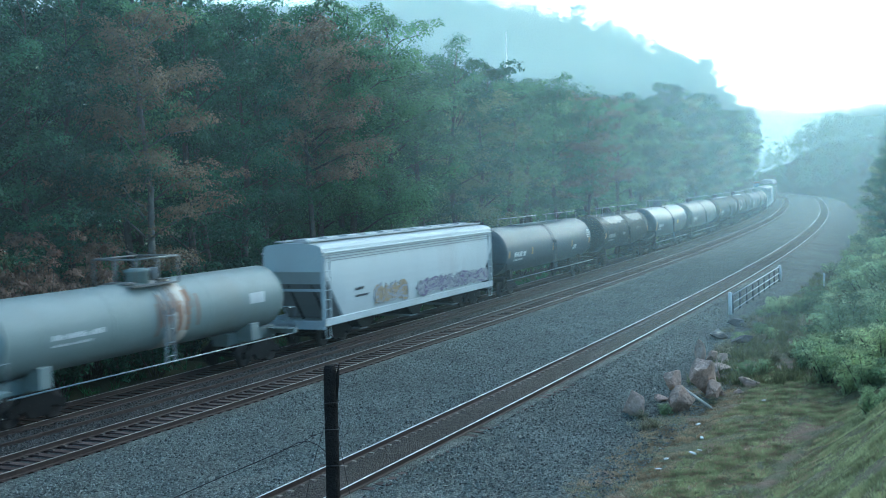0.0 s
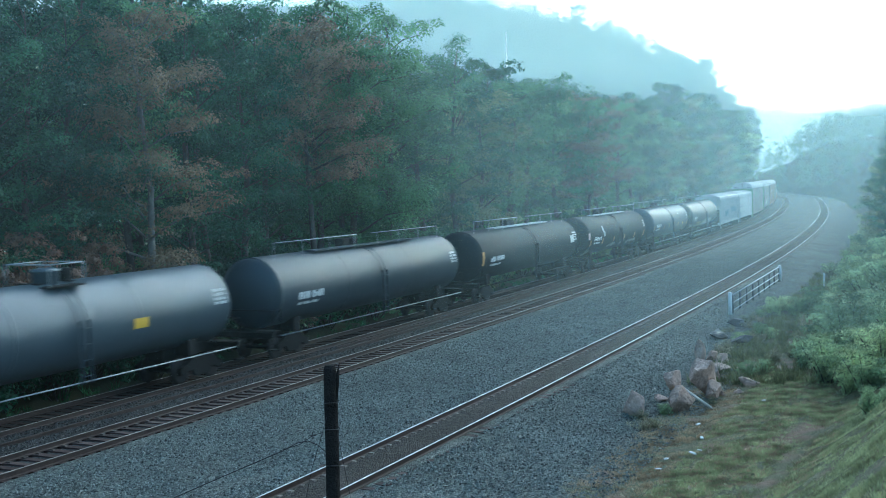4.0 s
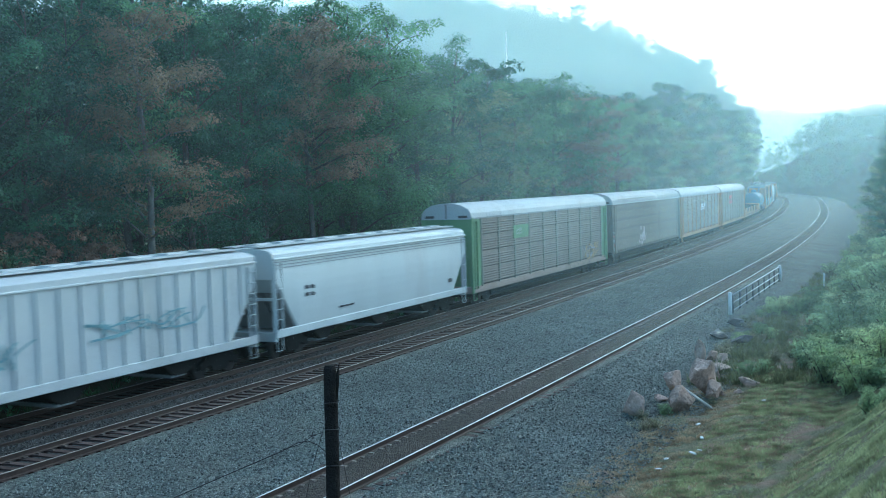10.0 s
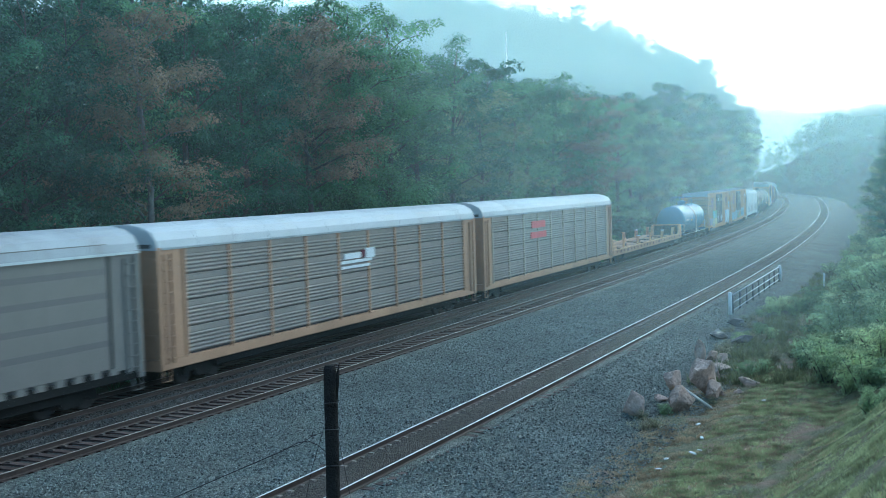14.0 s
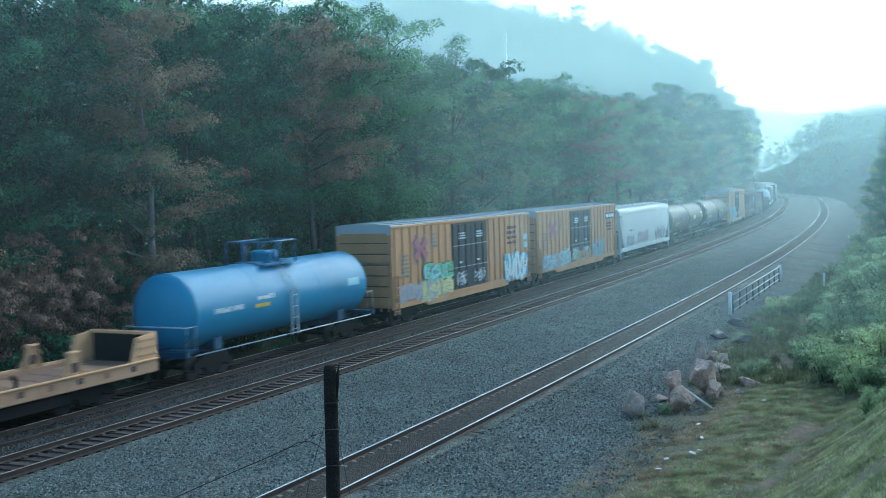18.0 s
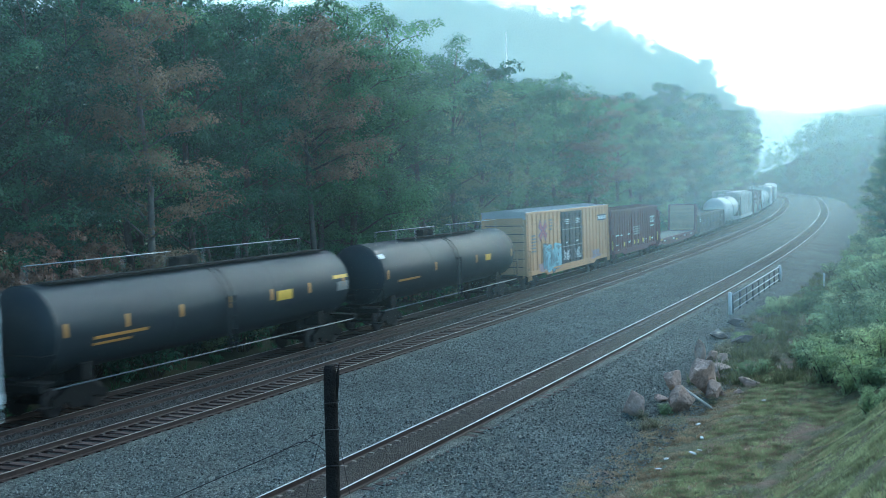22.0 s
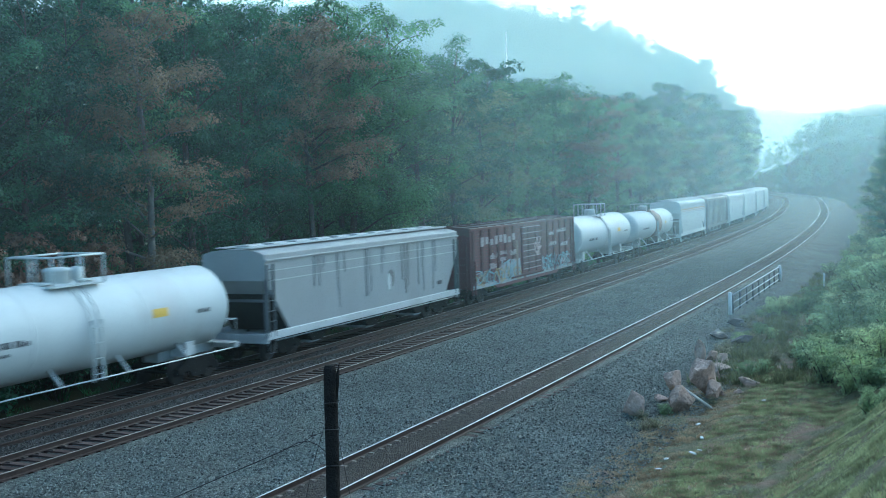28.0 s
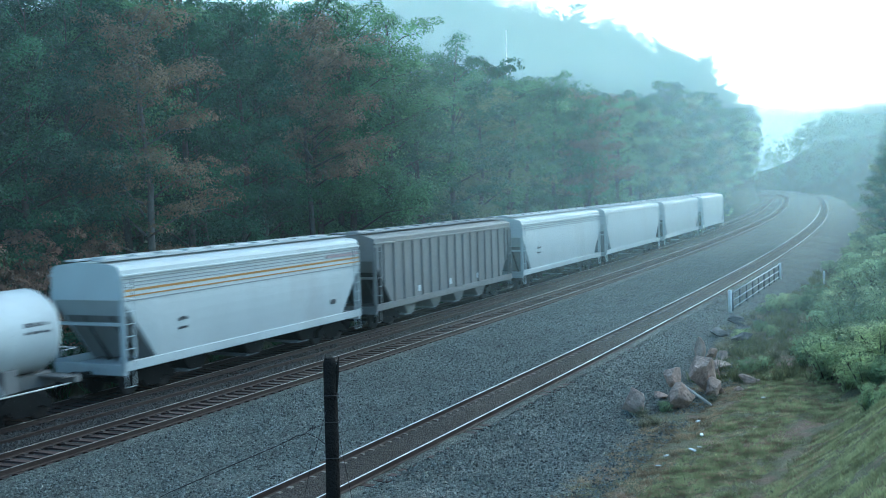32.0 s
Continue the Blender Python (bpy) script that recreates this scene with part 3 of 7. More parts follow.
LEAF_DARK = leaf_mat("leaf_deep_green", (0.045, 0.11, 0.058))
LIGHT = leaf_mat("leaf_light_green", (0.22, 0.34, 0.13))
RUSSET = leaf_mat("leaf_russet", (0.19, 0.14, 0.088), 0.015)
OLIVE = leaf_mat("leaf_olive", (0.15, 0.19, 0.085))
HILL = leaf_mat("leaf_hillside", (0.12, 0.20, 0.11), 0.02, 0.2, 0.11, 0.45, 1.5, 0.35)
FRESH = leaf_mat("leaf_fresh", (0.19, 0.32, 0.13))
GREEN_L, DARK_L = "broadleaf tree with a green layered crown", "tall dark green broadleaf tree"
NEAR_TREES = [
    tree_proto(11, 16.0, 2.7, 27000, 0.068, LEAF, 0.1, GREEN_L),
    tree_proto(12, 17.0, 2.4, 26000, 0.067, LEAF_DARK, 0.12, DARK_L),
    tree_proto(13, 16.0, 3.0, 27000, 0.066, RUSSET, 0.45, "broadleaf tree turning russet brown, thin forked stems", tier=0.62),
    tree_proto(14, 14.5, 2.8, 27000, 0.068, OLIVE, 0.1, "broad olive green tree with low branches"),
    tree_proto(15, 16.0, 2.6, 26000, 0.068, FRESH, 0.1, "broadleaf tree with fresh green leaves"),
    tree_proto(16, 16.5, 3.0, 29000, 0.065, RUSSET, 0.16, "russet brown tree with a long pale trunk", bark=PALE_BARK, tier=0.55),
    tree_proto(17, 16.0, 2.3, 20000, 0.066, LEAF_DARK, 0.3, "thin dark green tree with a bare trunk"),
]
FAR_TREES = [
    tree_proto(21, 16.0, 3.4, 10000, 0.15, LEAF, 0.1, GREEN_L),
    tree_proto(22, 17.0, 3.1, 10000, 0.145, LEAF_DARK, 0.1, DARK_L),
    tree_proto(23, 15.5, 3.4, 9500, 0.145, RUSSET, 0.15, "broadleaf tree turning russet brown"),
    tree_proto(24, 15.0, 3.3, 10000, 0.145, FRESH, 0.1, "broadleaf tree with fresh green leaves"),
    tree_proto(25, 15.0, 3.5, 10000, 0.15, OLIVE, 0.1, "broad olive green tree with low branches"),
]
rt = random.Random(3)
# the edge of the wood, tree by tree: place along the line, distance behind it, kind, height
for s, o, k, h in ((-6, -11.5, 1, 15), (-1.5, -11.0, 3, 15), (2.6, -10.8, 1, 15.5), (5.6, -11.8, 1, 16), (8.2, -12.2, 1, 16), (10.3, -9.8, 5, 16.5), (12.0, -12.6, 0, 16.5), (14.8, -11.2, 1, 17),
                   (17.4, -12.3, 6, 17), (19.8, -11.2, 1, 17), (22.6, -12.2, 1, 18), (25.2, -10.2, 2, 16.8), (28.6, -12.4, 1, 19), (31.0, -10.9, 0, 19), (35.6, -11.0, 4, 19.2), (39.5, -10.6, 0, 16.6),
                   (45.5, -10.8, 1, 17.6), (50.0, -10.4, 3, 14.5), (56.0, -10.6, 4, 16.4), (62.0, -11.2, 0, 15.5), (69.0, -10.8, 1, 16.8), (75.5, -10.0, 2, 12.5), (80.0, -11.0, 0, 16), (87.0, -11.0, 2, 16.2),
                   (93.0, -11.0, 4, 16.6), (101.0, -11.2, 0, 17.5)):
    put_tree(NEAR_TREES[k], s, o, h / (16.0, 17.0, 16.0, 14.5, 16.0, 16.5, 16.0)[k], rt.uniform(0, 360), 1.15 if s > 34 else 1.0)
for o, step, s0, s1 in ((-15.5, 4.2, -14, 112), (-20.5, 5.0, -12, 112), (-27.0, 6.5, -12, 112)):
    s = s0
    while s < s1:
        k = rt.choice((1, 1, 1, 0, 1) if s < 38 else (0, 1, 4, 3, 0, 1))
        put_tree((NEAR_TREES if o > -16 and s < 60 else FAR_TREES)[k if o > -16 and s < 60 else (0, 1, 2, 4, 3)[k]], s, o + rt.uniform(-1.2, 1.2), rt.uniform(0.93, 1.06) * ((1.05 if o > -16 else 1.14) if s < 34 else 1.0), rt.uniform(0, 360))
        s += step * rt.uniform(0.75, 1.3)
for o, step in ((-11.5, 5.5), (-16.5, 6.5), (-23.0, 8.0)):
    s = 106
    while s < 330:
        put_tree(FAR_TREES[rt.choice((0, 1, 3, 4, 0))], s, o + rt.uniform(-1.3, 1.3), rt.uniform(0.95, 1.13), rt.uniform(0, 360))
        s += step * rt.uniform(0.75, 1.3) * (1 + max(0, s - 160) / 200)

BUSHES = [
    bush_proto(31, 2.2, 1.5, 1700, 0.085, LIGHT, "leafy green bush at the edge of the wood"),
    bush_proto(32, 1.6, 1.4, 1700, 0.08, FRESH, "fresh green weeds and brambles"),
    bush_proto(33, 2.8, 1.6, 1700, 0.095, LEAF_DARK, "dark green bush at the foot of the trees"),
    bush_proto(34, 2.0, 1.5, 1600, 0.085, OLIVE, "olive green bush with thin stems"),
    bush_proto(35, 6.4, 2.8, 15000, 0.075, leaf_mat("leaf_copper", (0.24, 0.155, 0.105), 0.015), "reddish brown bush beside the track"),
    bush_proto(36, 4.6, 2.2, 3400, 0.1, LEAF_DARK, "tall dark green thicket below the trees"),
]
WEED = leaf_mat("leaf_weed", (0.36, 0.445, 0.235), thin=0.6)
WEED_GREY = leaf_mat("leaf_grey_weed", (0.26, 0.25, 0.155), thin=0.55)
WEEDS = [
    bush_proto(37, 1.2, 1.0, 2400, 0.042, WEED, "light green weeds on the bank", "weeds"),
    bush_proto(38, 0.9, 1.1, 1700, 0.034, WEED_GREY, "thin grey-green weeds gone to seed", "weeds"),
    bush_proto(39, 1.9, 1.4, 3200, 0.06, WEED, "bright leafy shrub on the bank", "shrub"),
    bush_proto(40, 1.5, 1.2, 2600, 0.05, WEED, "green brambles on the bank", "brambles"),
]
s = -22
while s < 190:
    k = rt.choice((2, 2, 2, 3, 2) if s < 45 else (0, 0, 2, 2, 1, 3))
    put_tree(BUSHES[k], s, -9.2 + rt.uniform(-1.2, 0.9), rt.uniform(0.6, 1.15), rt.uniform(0, 360))
    s += rt.uniform(1.1, 2.4) * (1 + max(0, s - 60) / 60)
s = -16
while s < 112:
    put_tree(BUSHES[5], s, -10.4 + rt.uniform(-0.8, 0.4), rt.uniform(0.7, 1.1), rt.uniform(0, 360))
    s += rt.uniform(1.8, 3.0) * (1 + max(0, s - 50) / 60)
for s, o, sc in ((4.0, -10.0, 1.0), (6.4, -9.9, 0.9), (1.6, -9.8, 0.85), (21.5, -9.1, 0.45), (34.0, -9.3, 0.45)):
    put_tree(BUSHES[4], s, o, sc, rt.uniform(0, 360))


def put_near(proto, s, q, scale, turn):
    """Plants at q metres right of the near track."""
    return put_tree(proto, s, float(near_sep(s)) + q, scale, turn)


# the overgrown bank beyond the rocks
s = 11.5
while s < 120:
    front = np.interp(s, (11, 15, 17, 25, 32, 40, 46, 54, 60), (10.4, 9.2, 5.4, 3.8, 3.3, 5.2, 6.5, 6.5, 5.6))
    for q0 in (3.8, 4.7, 5.8, 7.0, 8.4, 9.8, 11.4, 13.2):
        if q0 < front or (s > 70 and q0 in (8.4, 11.4)):
            continue
        q = q0 + rt.uniform(-0.5, 0.5)
        low = s < 34 and q0 < 8
        k = rt.choice((1, 1, 1, 0)) if low else rt.choice((0, 1, 2, 3, 0)) if q0 < 9 else rt.choice((0, 2, 2, 3))
        put_near(WEEDS[k], s + rt.uniform(-0.8, 0.8), q, rt.uniform(0.7, 1.1) * (0.5 if low else 0.72 if q0 < 9 else 1.1), rt.uniform(0, 360))
    s += rt.uniform(1.2, 1.8) * (1 + max(0, s - 35) / 35)
for s, q, k, sc in ((6.4, 4.6, 1, 0.4), (15.2, 6.4, 0, 0.55), (15.8, 6.9, 0, 0.5), (14.4, 8.9, 1, 0.5), (11.3, 10.4, 3, 0.6), (12.2, 10.9, 2, 0.6), (5.2, 5.0, 1, 0.45), (7.6, 5.0, 0, 0.35), (5.6, 5.2, 1, 0.4), (9.4, 6.2, 1, 0.35), (4.6, 11.6, 0, 0.6), (6.5, 12.2, 2, 0.5), (8.6, 12.2, 0, 0.7), (10.2, 11.4, 2, 0.6), (7.6, 13.6, 2, 0.6), (9.0, 13.5, 2, 0.8)):
    put_near(WEEDS[k], s, q, sc, rt.uniform(0, 360))
for s, q, k, sc in ((58, 10.2, 0, 0.5), (63, 9.4, 1, 0.44), (68, 10.5, 3, 0.5), (74, 9.0, 4, 0.47), (80, 9.8, 0, 0.48), (88, 9.2, 1, 0.46), (97, 9.5, 0, 0.5), (108, 9.5, 3, 0.5), (50, 12.5, 0, 0.46), (120, 10, 1, 0.55), (135, 11, 0, 0.6), (150, 11, 4, 0.65), (170, 12, 0, 0.7), (190, 12, 1, 0.75), (215, 13, 0, 0.8)):
    put_near(FAR_TREES[k] if s > 70 else NEAR_TREES[k], s, q, sc, rt.uniform(0, 360))
# single trees that stand out on the ridge and above the wood
for s, o, k, sc in ((345, -63, 1, 1.1), (342, -22, 0, 1.1), (250, -21, 1, 1.35)):
    put_tree(FAR_TREES[k], s, o, sc, rt.uniform(0, 360), 0.85)
for p in NEAR_TREES + FAR_TREES + BUSHES + WEEDS:
    for ob in (*p.children_recursive, p):
        bpy.data.objects.remove(ob)

# ---- woods on the far slopes ----
def far_woods(name, label, s0, s1, o0, o1, count, seed, leaf, lobes=7, per=14, size=0.34, tall=(10, 15.5)):
    """Many far trees in one mesh: each a stack of leafy lobes that narrows towards its top."""
    rng = np.random.default_rng(seed)
    s = rng.uniform(s0, s1, count)
    o = rng.uniform(o0, o1, count)
    x, y, th = np.interp(s, SG, MX), np.interp(s, SG, MY), np.interp(s, SG, MTH)
    foot = np.stack([x + o * np.cos(th), y - o * np.sin(th), terrain(s, o)], -1)
    h = rng.uniform(*tall, count)[:, None] * np.interp(o, (-75, -42, -8, 8), (1, 0.72, 0.62, 1))[:, None]
    w = h * rng.uniform(0.2, 0.31, (count, 1))
    up = np.linspace(0.28, 0.9, lobes)[None] + rng.uniform(-0.06, 0.06, (count, lobes))
    az = rng.uniform(0, 6.28, (count, 1)) + 2.4 * np.arange(lobes)[None] + rng.uniform(-0.5, 0.5, (count, lobes))
    off = w * np.clip(1.25 - up, 0.1, 0.75) * rng.uniform(0.6, 1.1, (count, lobes))
    mid = foot[:, None] + np.stack([off * np.cos(az), off * np.sin(az), up * h], -1)
    rad = w * np.clip(1.3 - 0.75 * up, 0.4, 1) * rng.uniform(0.5, 0.75, (count, lobes))
    d = rng.normal(0, 1, (count, lobes, per, 3))
    d[..., 2] = np.where(d[..., 2] < -0.3, -d[..., 2], d[..., 2])
    d /= np.linalg.norm(d, axis=3)[..., None]
    pts = mid[:, :, None] + d * (rad[..., None] * rng.uniform(0.7, 1.08, (count, lobes, per)))[..., None]
    ob = new(name, leaf_mesh(name, pts.reshape(-1, 3), size, leaf, seed + 1, 0.4, d.reshape(-1, 3)))
    return tagged(ob, label, "woods", kind="stuff")


far_woods("hill_woods", "misty green wood on the steep hillside", 240, 420, -135, -18, 1150, 71, HILL, 7, 24, 0.42, (12, 18))
far_woods("hill_woods", "darker green trees in the hillside wood", 240, 420, -135, -18, 480, 72, LEAF_DARK, 7, 24, 0.42, (12, 18))
far_woods("hill_woods", "russet trees among the misty hillside wood", 240, 420, -135, -18, 160, 73, RUSSET, 7, 24, 0.42, (11, 16))
far_woods("hill_woods", "green trees climbing the slope behind the wood's edge", 185, 245, -75, -18, 150, 79, HILL, 8, 44, 0.24, (11, 17))
far_woods("hill_woods", "deep green trees climbing the slope behind the wood's edge", 185, 245, -75, -18, 150, 80, LEAF_DARK, 8, 44, 0.24, (11, 17))
far_woods("hill_edge_woods", "green trees at the foot of the hill beside the bend", 235, 400, -24, -9, 420, 74, HILL, 8, 20, 0.3)
far_woods("valley_woods", "misty wood on the slope beyond the bend", 330, 500, 13, 230, 1350, 75, LEAF_DARK, 7, 18, 0.36)
far_woods("distant_woods", "pale distant wood on the far ridge", 660, 880, 60, 420, 1400, 77, LEAF, 5, 9, 0.7)

# ---- mist in the valley ----
for y, a, top, w, x0, x1 in ((40, 0.09, 40, 200, -4, 10), (30, 0.055, 60, 240, None, 0), (68, 0.10, 80, 320, -17, 3), (105, 0.19, 110, 400, 11, 24), (170, 0.13, 200, 640, None, 0),
                             (262, 0.49, 320, 900, None, 0), (560, 0.74, 400, 1500, None, 0)):
    g = Geo().add([(-w / 2, 0, -8), (w / 2, 0, -8), (w / 2, 0, top), (-w / 2, 0, top)], [(0, 1, 2, 3)])
    dx = w * 0.12
    mm = mist_mat("valley_mist", a, top, {40: 2.5, 30: 12.0, 68: 6.0, 105: 5.0, 170: 5.0, 262: 36.0}.get(y, 4.0), None if x0 is None else x0 - dx, x1 - dx)
    tagged(part("mist_bank", g.mesh("mist_bank", mm, flip=False), None, at=pose(dx, y, 0)), "thin pale morning mist hanging in the valley", "mist", kind="backdrop")


# ---- tracks ----
lay_track("track_near", on_near, NEAR_Z, -70, 470, BRIGHT, "near railway track with bright worn rails on dark ties")
lay_track("track_middle", on_mid, 0.0, -70, 470, DULL, "middle railway track with brown rails on dark ties", sides=(-0.755, 0.735))
lay_track("track_far", on_mid, 0.0, -800, 900, DULL, "far railway track that the freight train runs on", centre=FAR_OFF, s_near=(-15, 60))
for off, s0 in ((-2.13, -70), (-2.64, 14)):
    body, top = rail_mesh(on_mid, off, -0.03, s0, 330, DULL)
    spare = part("spare_rail", body, RUST)
    part("rail_head", top, RUST, spare)
    tagged(spare, "loose rusty rail lying between the tracks", "rail")

# ---- paints of the train ----
PAINTS = {}


def paint(name, base, rough=0.5, dirt=(0.09, 0.07, 0.055), amt=0.35, vary=0.12, metal=0.0, spec=0.4):
    if name not in PAINTS:
        PAINTS[name] = mat(name, base, rough, metal, vary=vary, scale=0.5, fine=9, bump=0.06, dirt=dirt, dirt_amt=amt, spec=spec, streak=0.4)
    return PAINTS[name]


IRON = paint("grimy_cast_steel", (0.015, 0.014, 0.013), 0.9, dirt=(0.028, 0.023, 0.019), amt=0.5, vary=0.3, spec=0.15)
WHEEL = paint("wheel_steel", (0.03, 0.026, 0.024), 0.75, spec=0.2)
BLACK = paint("black_tank_paint", (0.018, 0.024, 0.03), 0.5, dirt=(0.026, 0.031, 0.036), amt=0.6, spec=0.2)
SLATE = paint("slate_tank_paint", (0.052, 0.072, 0.09), 0.5, dirt=(0.05, 0.062, 0.072), amt=0.6, spec=0.35)
SLATE_GLOSS = paint("glossy_slate_tank_paint", (0.044, 0.06, 0.075), 0.4, dirt=(0.042, 0.048, 0.052), amt=0.6, spec=0.5)
SOOT = paint("sooty_tank_paint", (0.013, 0.018, 0.022), 0.6, dirt=(0.02, 0.024, 0.026), amt=0.7, spec=0.12)
BROWN_TANK = paint("brown_black_tank_paint", (0.025, 0.036, 0.047), 0.45, dirt=(0.03, 0.035, 0.04), amt=0.6, spec=0.35)
WHITE = paint("white_car_paint", (0.52, 0.545, 0.535), 0.55, dirt=(0.36, 0.29, 0.26), amt=0.35)
CREAM_GREY = paint("pale_grey_car_paint", (0.48, 0.49, 0.485), 0.55, dirt=(0.25, 0.23, 0.2), amt=0.45)
MID_GREY = paint("grey_car_paint", (0.29, 0.30, 0.30), 0.6, dirt=(0.18, 0.165, 0.15), amt=0.4)
TAUPE = paint("brown_grey_car_paint", (0.215, 0.205, 0.195), 0.6, dirt=(0.11, 0.095, 0.08), amt=0.5)
GREEN_GREY = paint("green_grey_tank_paint", (0.19, 0.225, 0.215), 0.55, dirt=(0.16, 0.14, 0.12), amt=0.5)
BLUE = paint("blue_tank_paint", (0.055, 0.20, 0.34), 0.4, dirt=(0.05, 0.13, 0.22), amt=0.5, spec=0.3)
YELLOW = paint("yellow_car_paint", (0.46, 0.235, 0.1), 0.6, dirt=(0.29, 0.155, 0.09), amt=0.6, vary=0.2)
PALE_YELLOW = paint("faded_yellow_car_paint", (0.57, 0.32, 0.15), 0.6, dirt=(0.42, 0.23, 0.125), amt=0.6, vary=0.2)
MAROON = paint("maroon_car_paint", (0.10, 0.018, 0.031), 0.55, dirt=(0.052, 0.02, 0.028), amt=0.6, spec=0.25)
OXIDE = paint("oxide_red_car_paint", (0.125, 0.048, 0.052), 0.65, dirt=(0.075, 0.042, 0.042), amt=0.65, spec=0.25)
RUSTY = paint("rusty_gondola_paint", (0.07, 0.048, 0.047), 0.75, amt=0.7, vary=0.3)
GALV = paint("galvanised_sheet", (0.46, 0.47, 0.47), 0.42, metal=0.55, dirt=(0.24, 0.22, 0.2), amt=0.4)
ROOF_SHEET = paint("pale_roof_sheet", (0.41, 0.425, 0.43), 0.6, dirt=(0.27, 0.25, 0.23), amt=0.4)
RACK_SHEET = paint("weathered_rack_panel", (0.22, 0.185, 0.157), 0.65, dirt=(0.13, 0.105, 0.085), amt=0.5)
RACK_SMOOTH = paint("grey_rack_sheet", (0.182, 0.16, 0.137), 0.7, dirt=(0.14, 0.118, 0.098), amt=0.5)
RACK_STRIPE = paint("brown_rack_stripe", (0.135, 0.122, 0.108), 0.65, dirt=(0.16, 0.14, 0.12), amt=0.5)
RACK_GAP = paint("dark_panel_gap", (0.05, 0.048, 0.045), 0.8)
GREEN = paint("green_rack_paint", (0.15, 0.26, 0.12), 0.6, dirt=(0.15, 0.17, 0.10), amt=0.4)
TAN = paint("tan_car_paint", (0.40, 0.225, 0.125), 0.7, dirt=(0.17, 0.095, 0.06), amt=0.6, vary=0.2)
DOOR_BLACK = paint("black_door_paint", (0.028, 0.03, 0.034), 0.5, amt=0.25)
DECK = mat("weathered_deck_planks", (0.19, 0.175, 0.165), 0.85, vary=0.3, scale=2, fine=20, bump=0.3)
PLANK = mat("tan_bulkhead_planks", (0.42, 0.28, 0.185), 0.8, vary=0.25, scale=2, fine=20, bump=0.3, per_object=0.15)
EMBLEM_SHADOW = paint("dark_emblem_shadow", (0.15, 0.145, 0.145), 0.7, amt=0.6)
RUST_FRESH = paint("orange_rust_coat", (0.30, 0.15, 0.085), 0.8, amt=0.5)
RUST_STAIN = paint("rust_brown_coat", (0.20, 0.13, 0.10), 0.75, amt=0.6)
MARK_W = mat("white_lettering", (0.62, 0.63, 0.63), 0.6, vary=0.2)
MARK_D = mat("dark_lettering", (0.05, 0.05, 0.055), 0.6, vary=0.2)
MARK_Y = mat("yellow_marker", (0.62, 0.38, 0.03), 0.45, vary=0.15)
MARK_O = mat("amber_reflector", (0.42, 0.20, 0.035), 0.45, vary=0.15)
MARK_R = mat("red_marker", (0.45, 0.05, 0.05), 0.5, vary=0.2)
FADED = mat("faded_white_lettering", (0.33, 0.26, 0.265), 0.7, vary=0.4, scale=2)
SPRAY = {k: mat("spray_" + k, c, 0.6, vary=0.25, scale=3) for k, c in dict(
    purple=(0.14, 0.10, 0.2), red=(0.36, 0.09, 0.09), blue=(0.12, 0.38, 0.58), sky=(0.3, 0.5, 0.56), green=(0.16, 0.40, 0.18), lemon=(0.55, 0.50, 0.16),
    white=(0.62, 0.62, 0.62), grey=(0.30, 0.30, 0.32), ochre=(0.34, 0.24, 0.12), dark=(0.06, 0.06, 0.08), pink=(0.42, 0.28, 0.28), teal=(0.18, 0.3, 0.33)).items()}


def prism(pts, y0, y1):
    """A plate of (x, z) outline between y0 and y1."""
    g = Geo()
    k = len(pts)
    g.add([(x, y0, z) for x, z in pts] + [(x, y1, z) for x, z in pts],
          [(i, (i + 1) % k, k + (i + 1) % k, k + i) for i in range(k)] + [tuple(reversed(range(k))), tuple(range(k, 2 * k))])
    return g


SIDE_FRAME = prism([(-1.2, .36), (-1.2, .62), (-.9, .72), (-.45, .97), (.45, .97), (.9, .72), (1.2, .62), (1.2, .36), (.95, .36), (.62, .5), (.4, .24), (-.4, .24), (-.62, .5), (-.95, .36)], -0.07, 0.07).mesh("side_frame", IRON)
WHEEL_MESH = Geo().lathe([(-0.07, 0.1), (-0.07, 0.40), (-0.065, 0.455), (0.045, 0.465), (0.05, 0.49), (0.07, 0.485), (0.07, 0.1)], 20, "y").mesh("wheel", WHEEL)
AXLE = Geo().lathe([(-0.95, 0.08), (0.95, 0.08)], 8, "y").mesh("axle", IRON)
BOLSTER = Geo().box(-0.22, 0.22, -1.08, 1.08, 0.5, 0.84, 0.05).mesh("truck", IRON)
COUPLER = Geo().box(-0.55, 0.35, -0.11, 0.11, 0.74, 0.96, 0.04).box(0.2, 0.45, -0.2, 0.2, 0.68, 1.02, 0.05).mesh("coupler", IRON)
RUNG = Geo().tube([(0, -0.02, 0), (0, -0.07, 0.0), (0.42, -0.07, 0.0), (0.42, -0.02, 0)], 0.016, 5)


def truck(car, x):
    t = part("truck", BOLSTER, None, car, at=pose(x, 0, 0))
    for y in (-1.03, 1.03):
        part("side_frame", SIDE_FRAME, None, t, at=pose(0, y, 0))
    for ax in (-0.89, 0.89):
        part("axle", AXLE, None, t, at=pose(ax, 0, 0.462))
        part("wheel", WHEEL_MESH, None, t, at=pose(ax, -0.755, 0.462))
        part("wheel", WHEEL_MESH, None, t, at=pose(ax, 0.755, 0.462, 0, 0, 180))


def running_gear(car, L, inset=2.0):
    for x, r in ((-L / 2 + inset, 0), (L / 2 - inset, 180)):
        truck(car, x)
    for x, r in ((-L / 2 - 0.3, 180), (L / 2 + 0.3, 0)):
        part("coupler", COUPLER, None, car, at=pose(x, 0, 0, 0, 0, r))


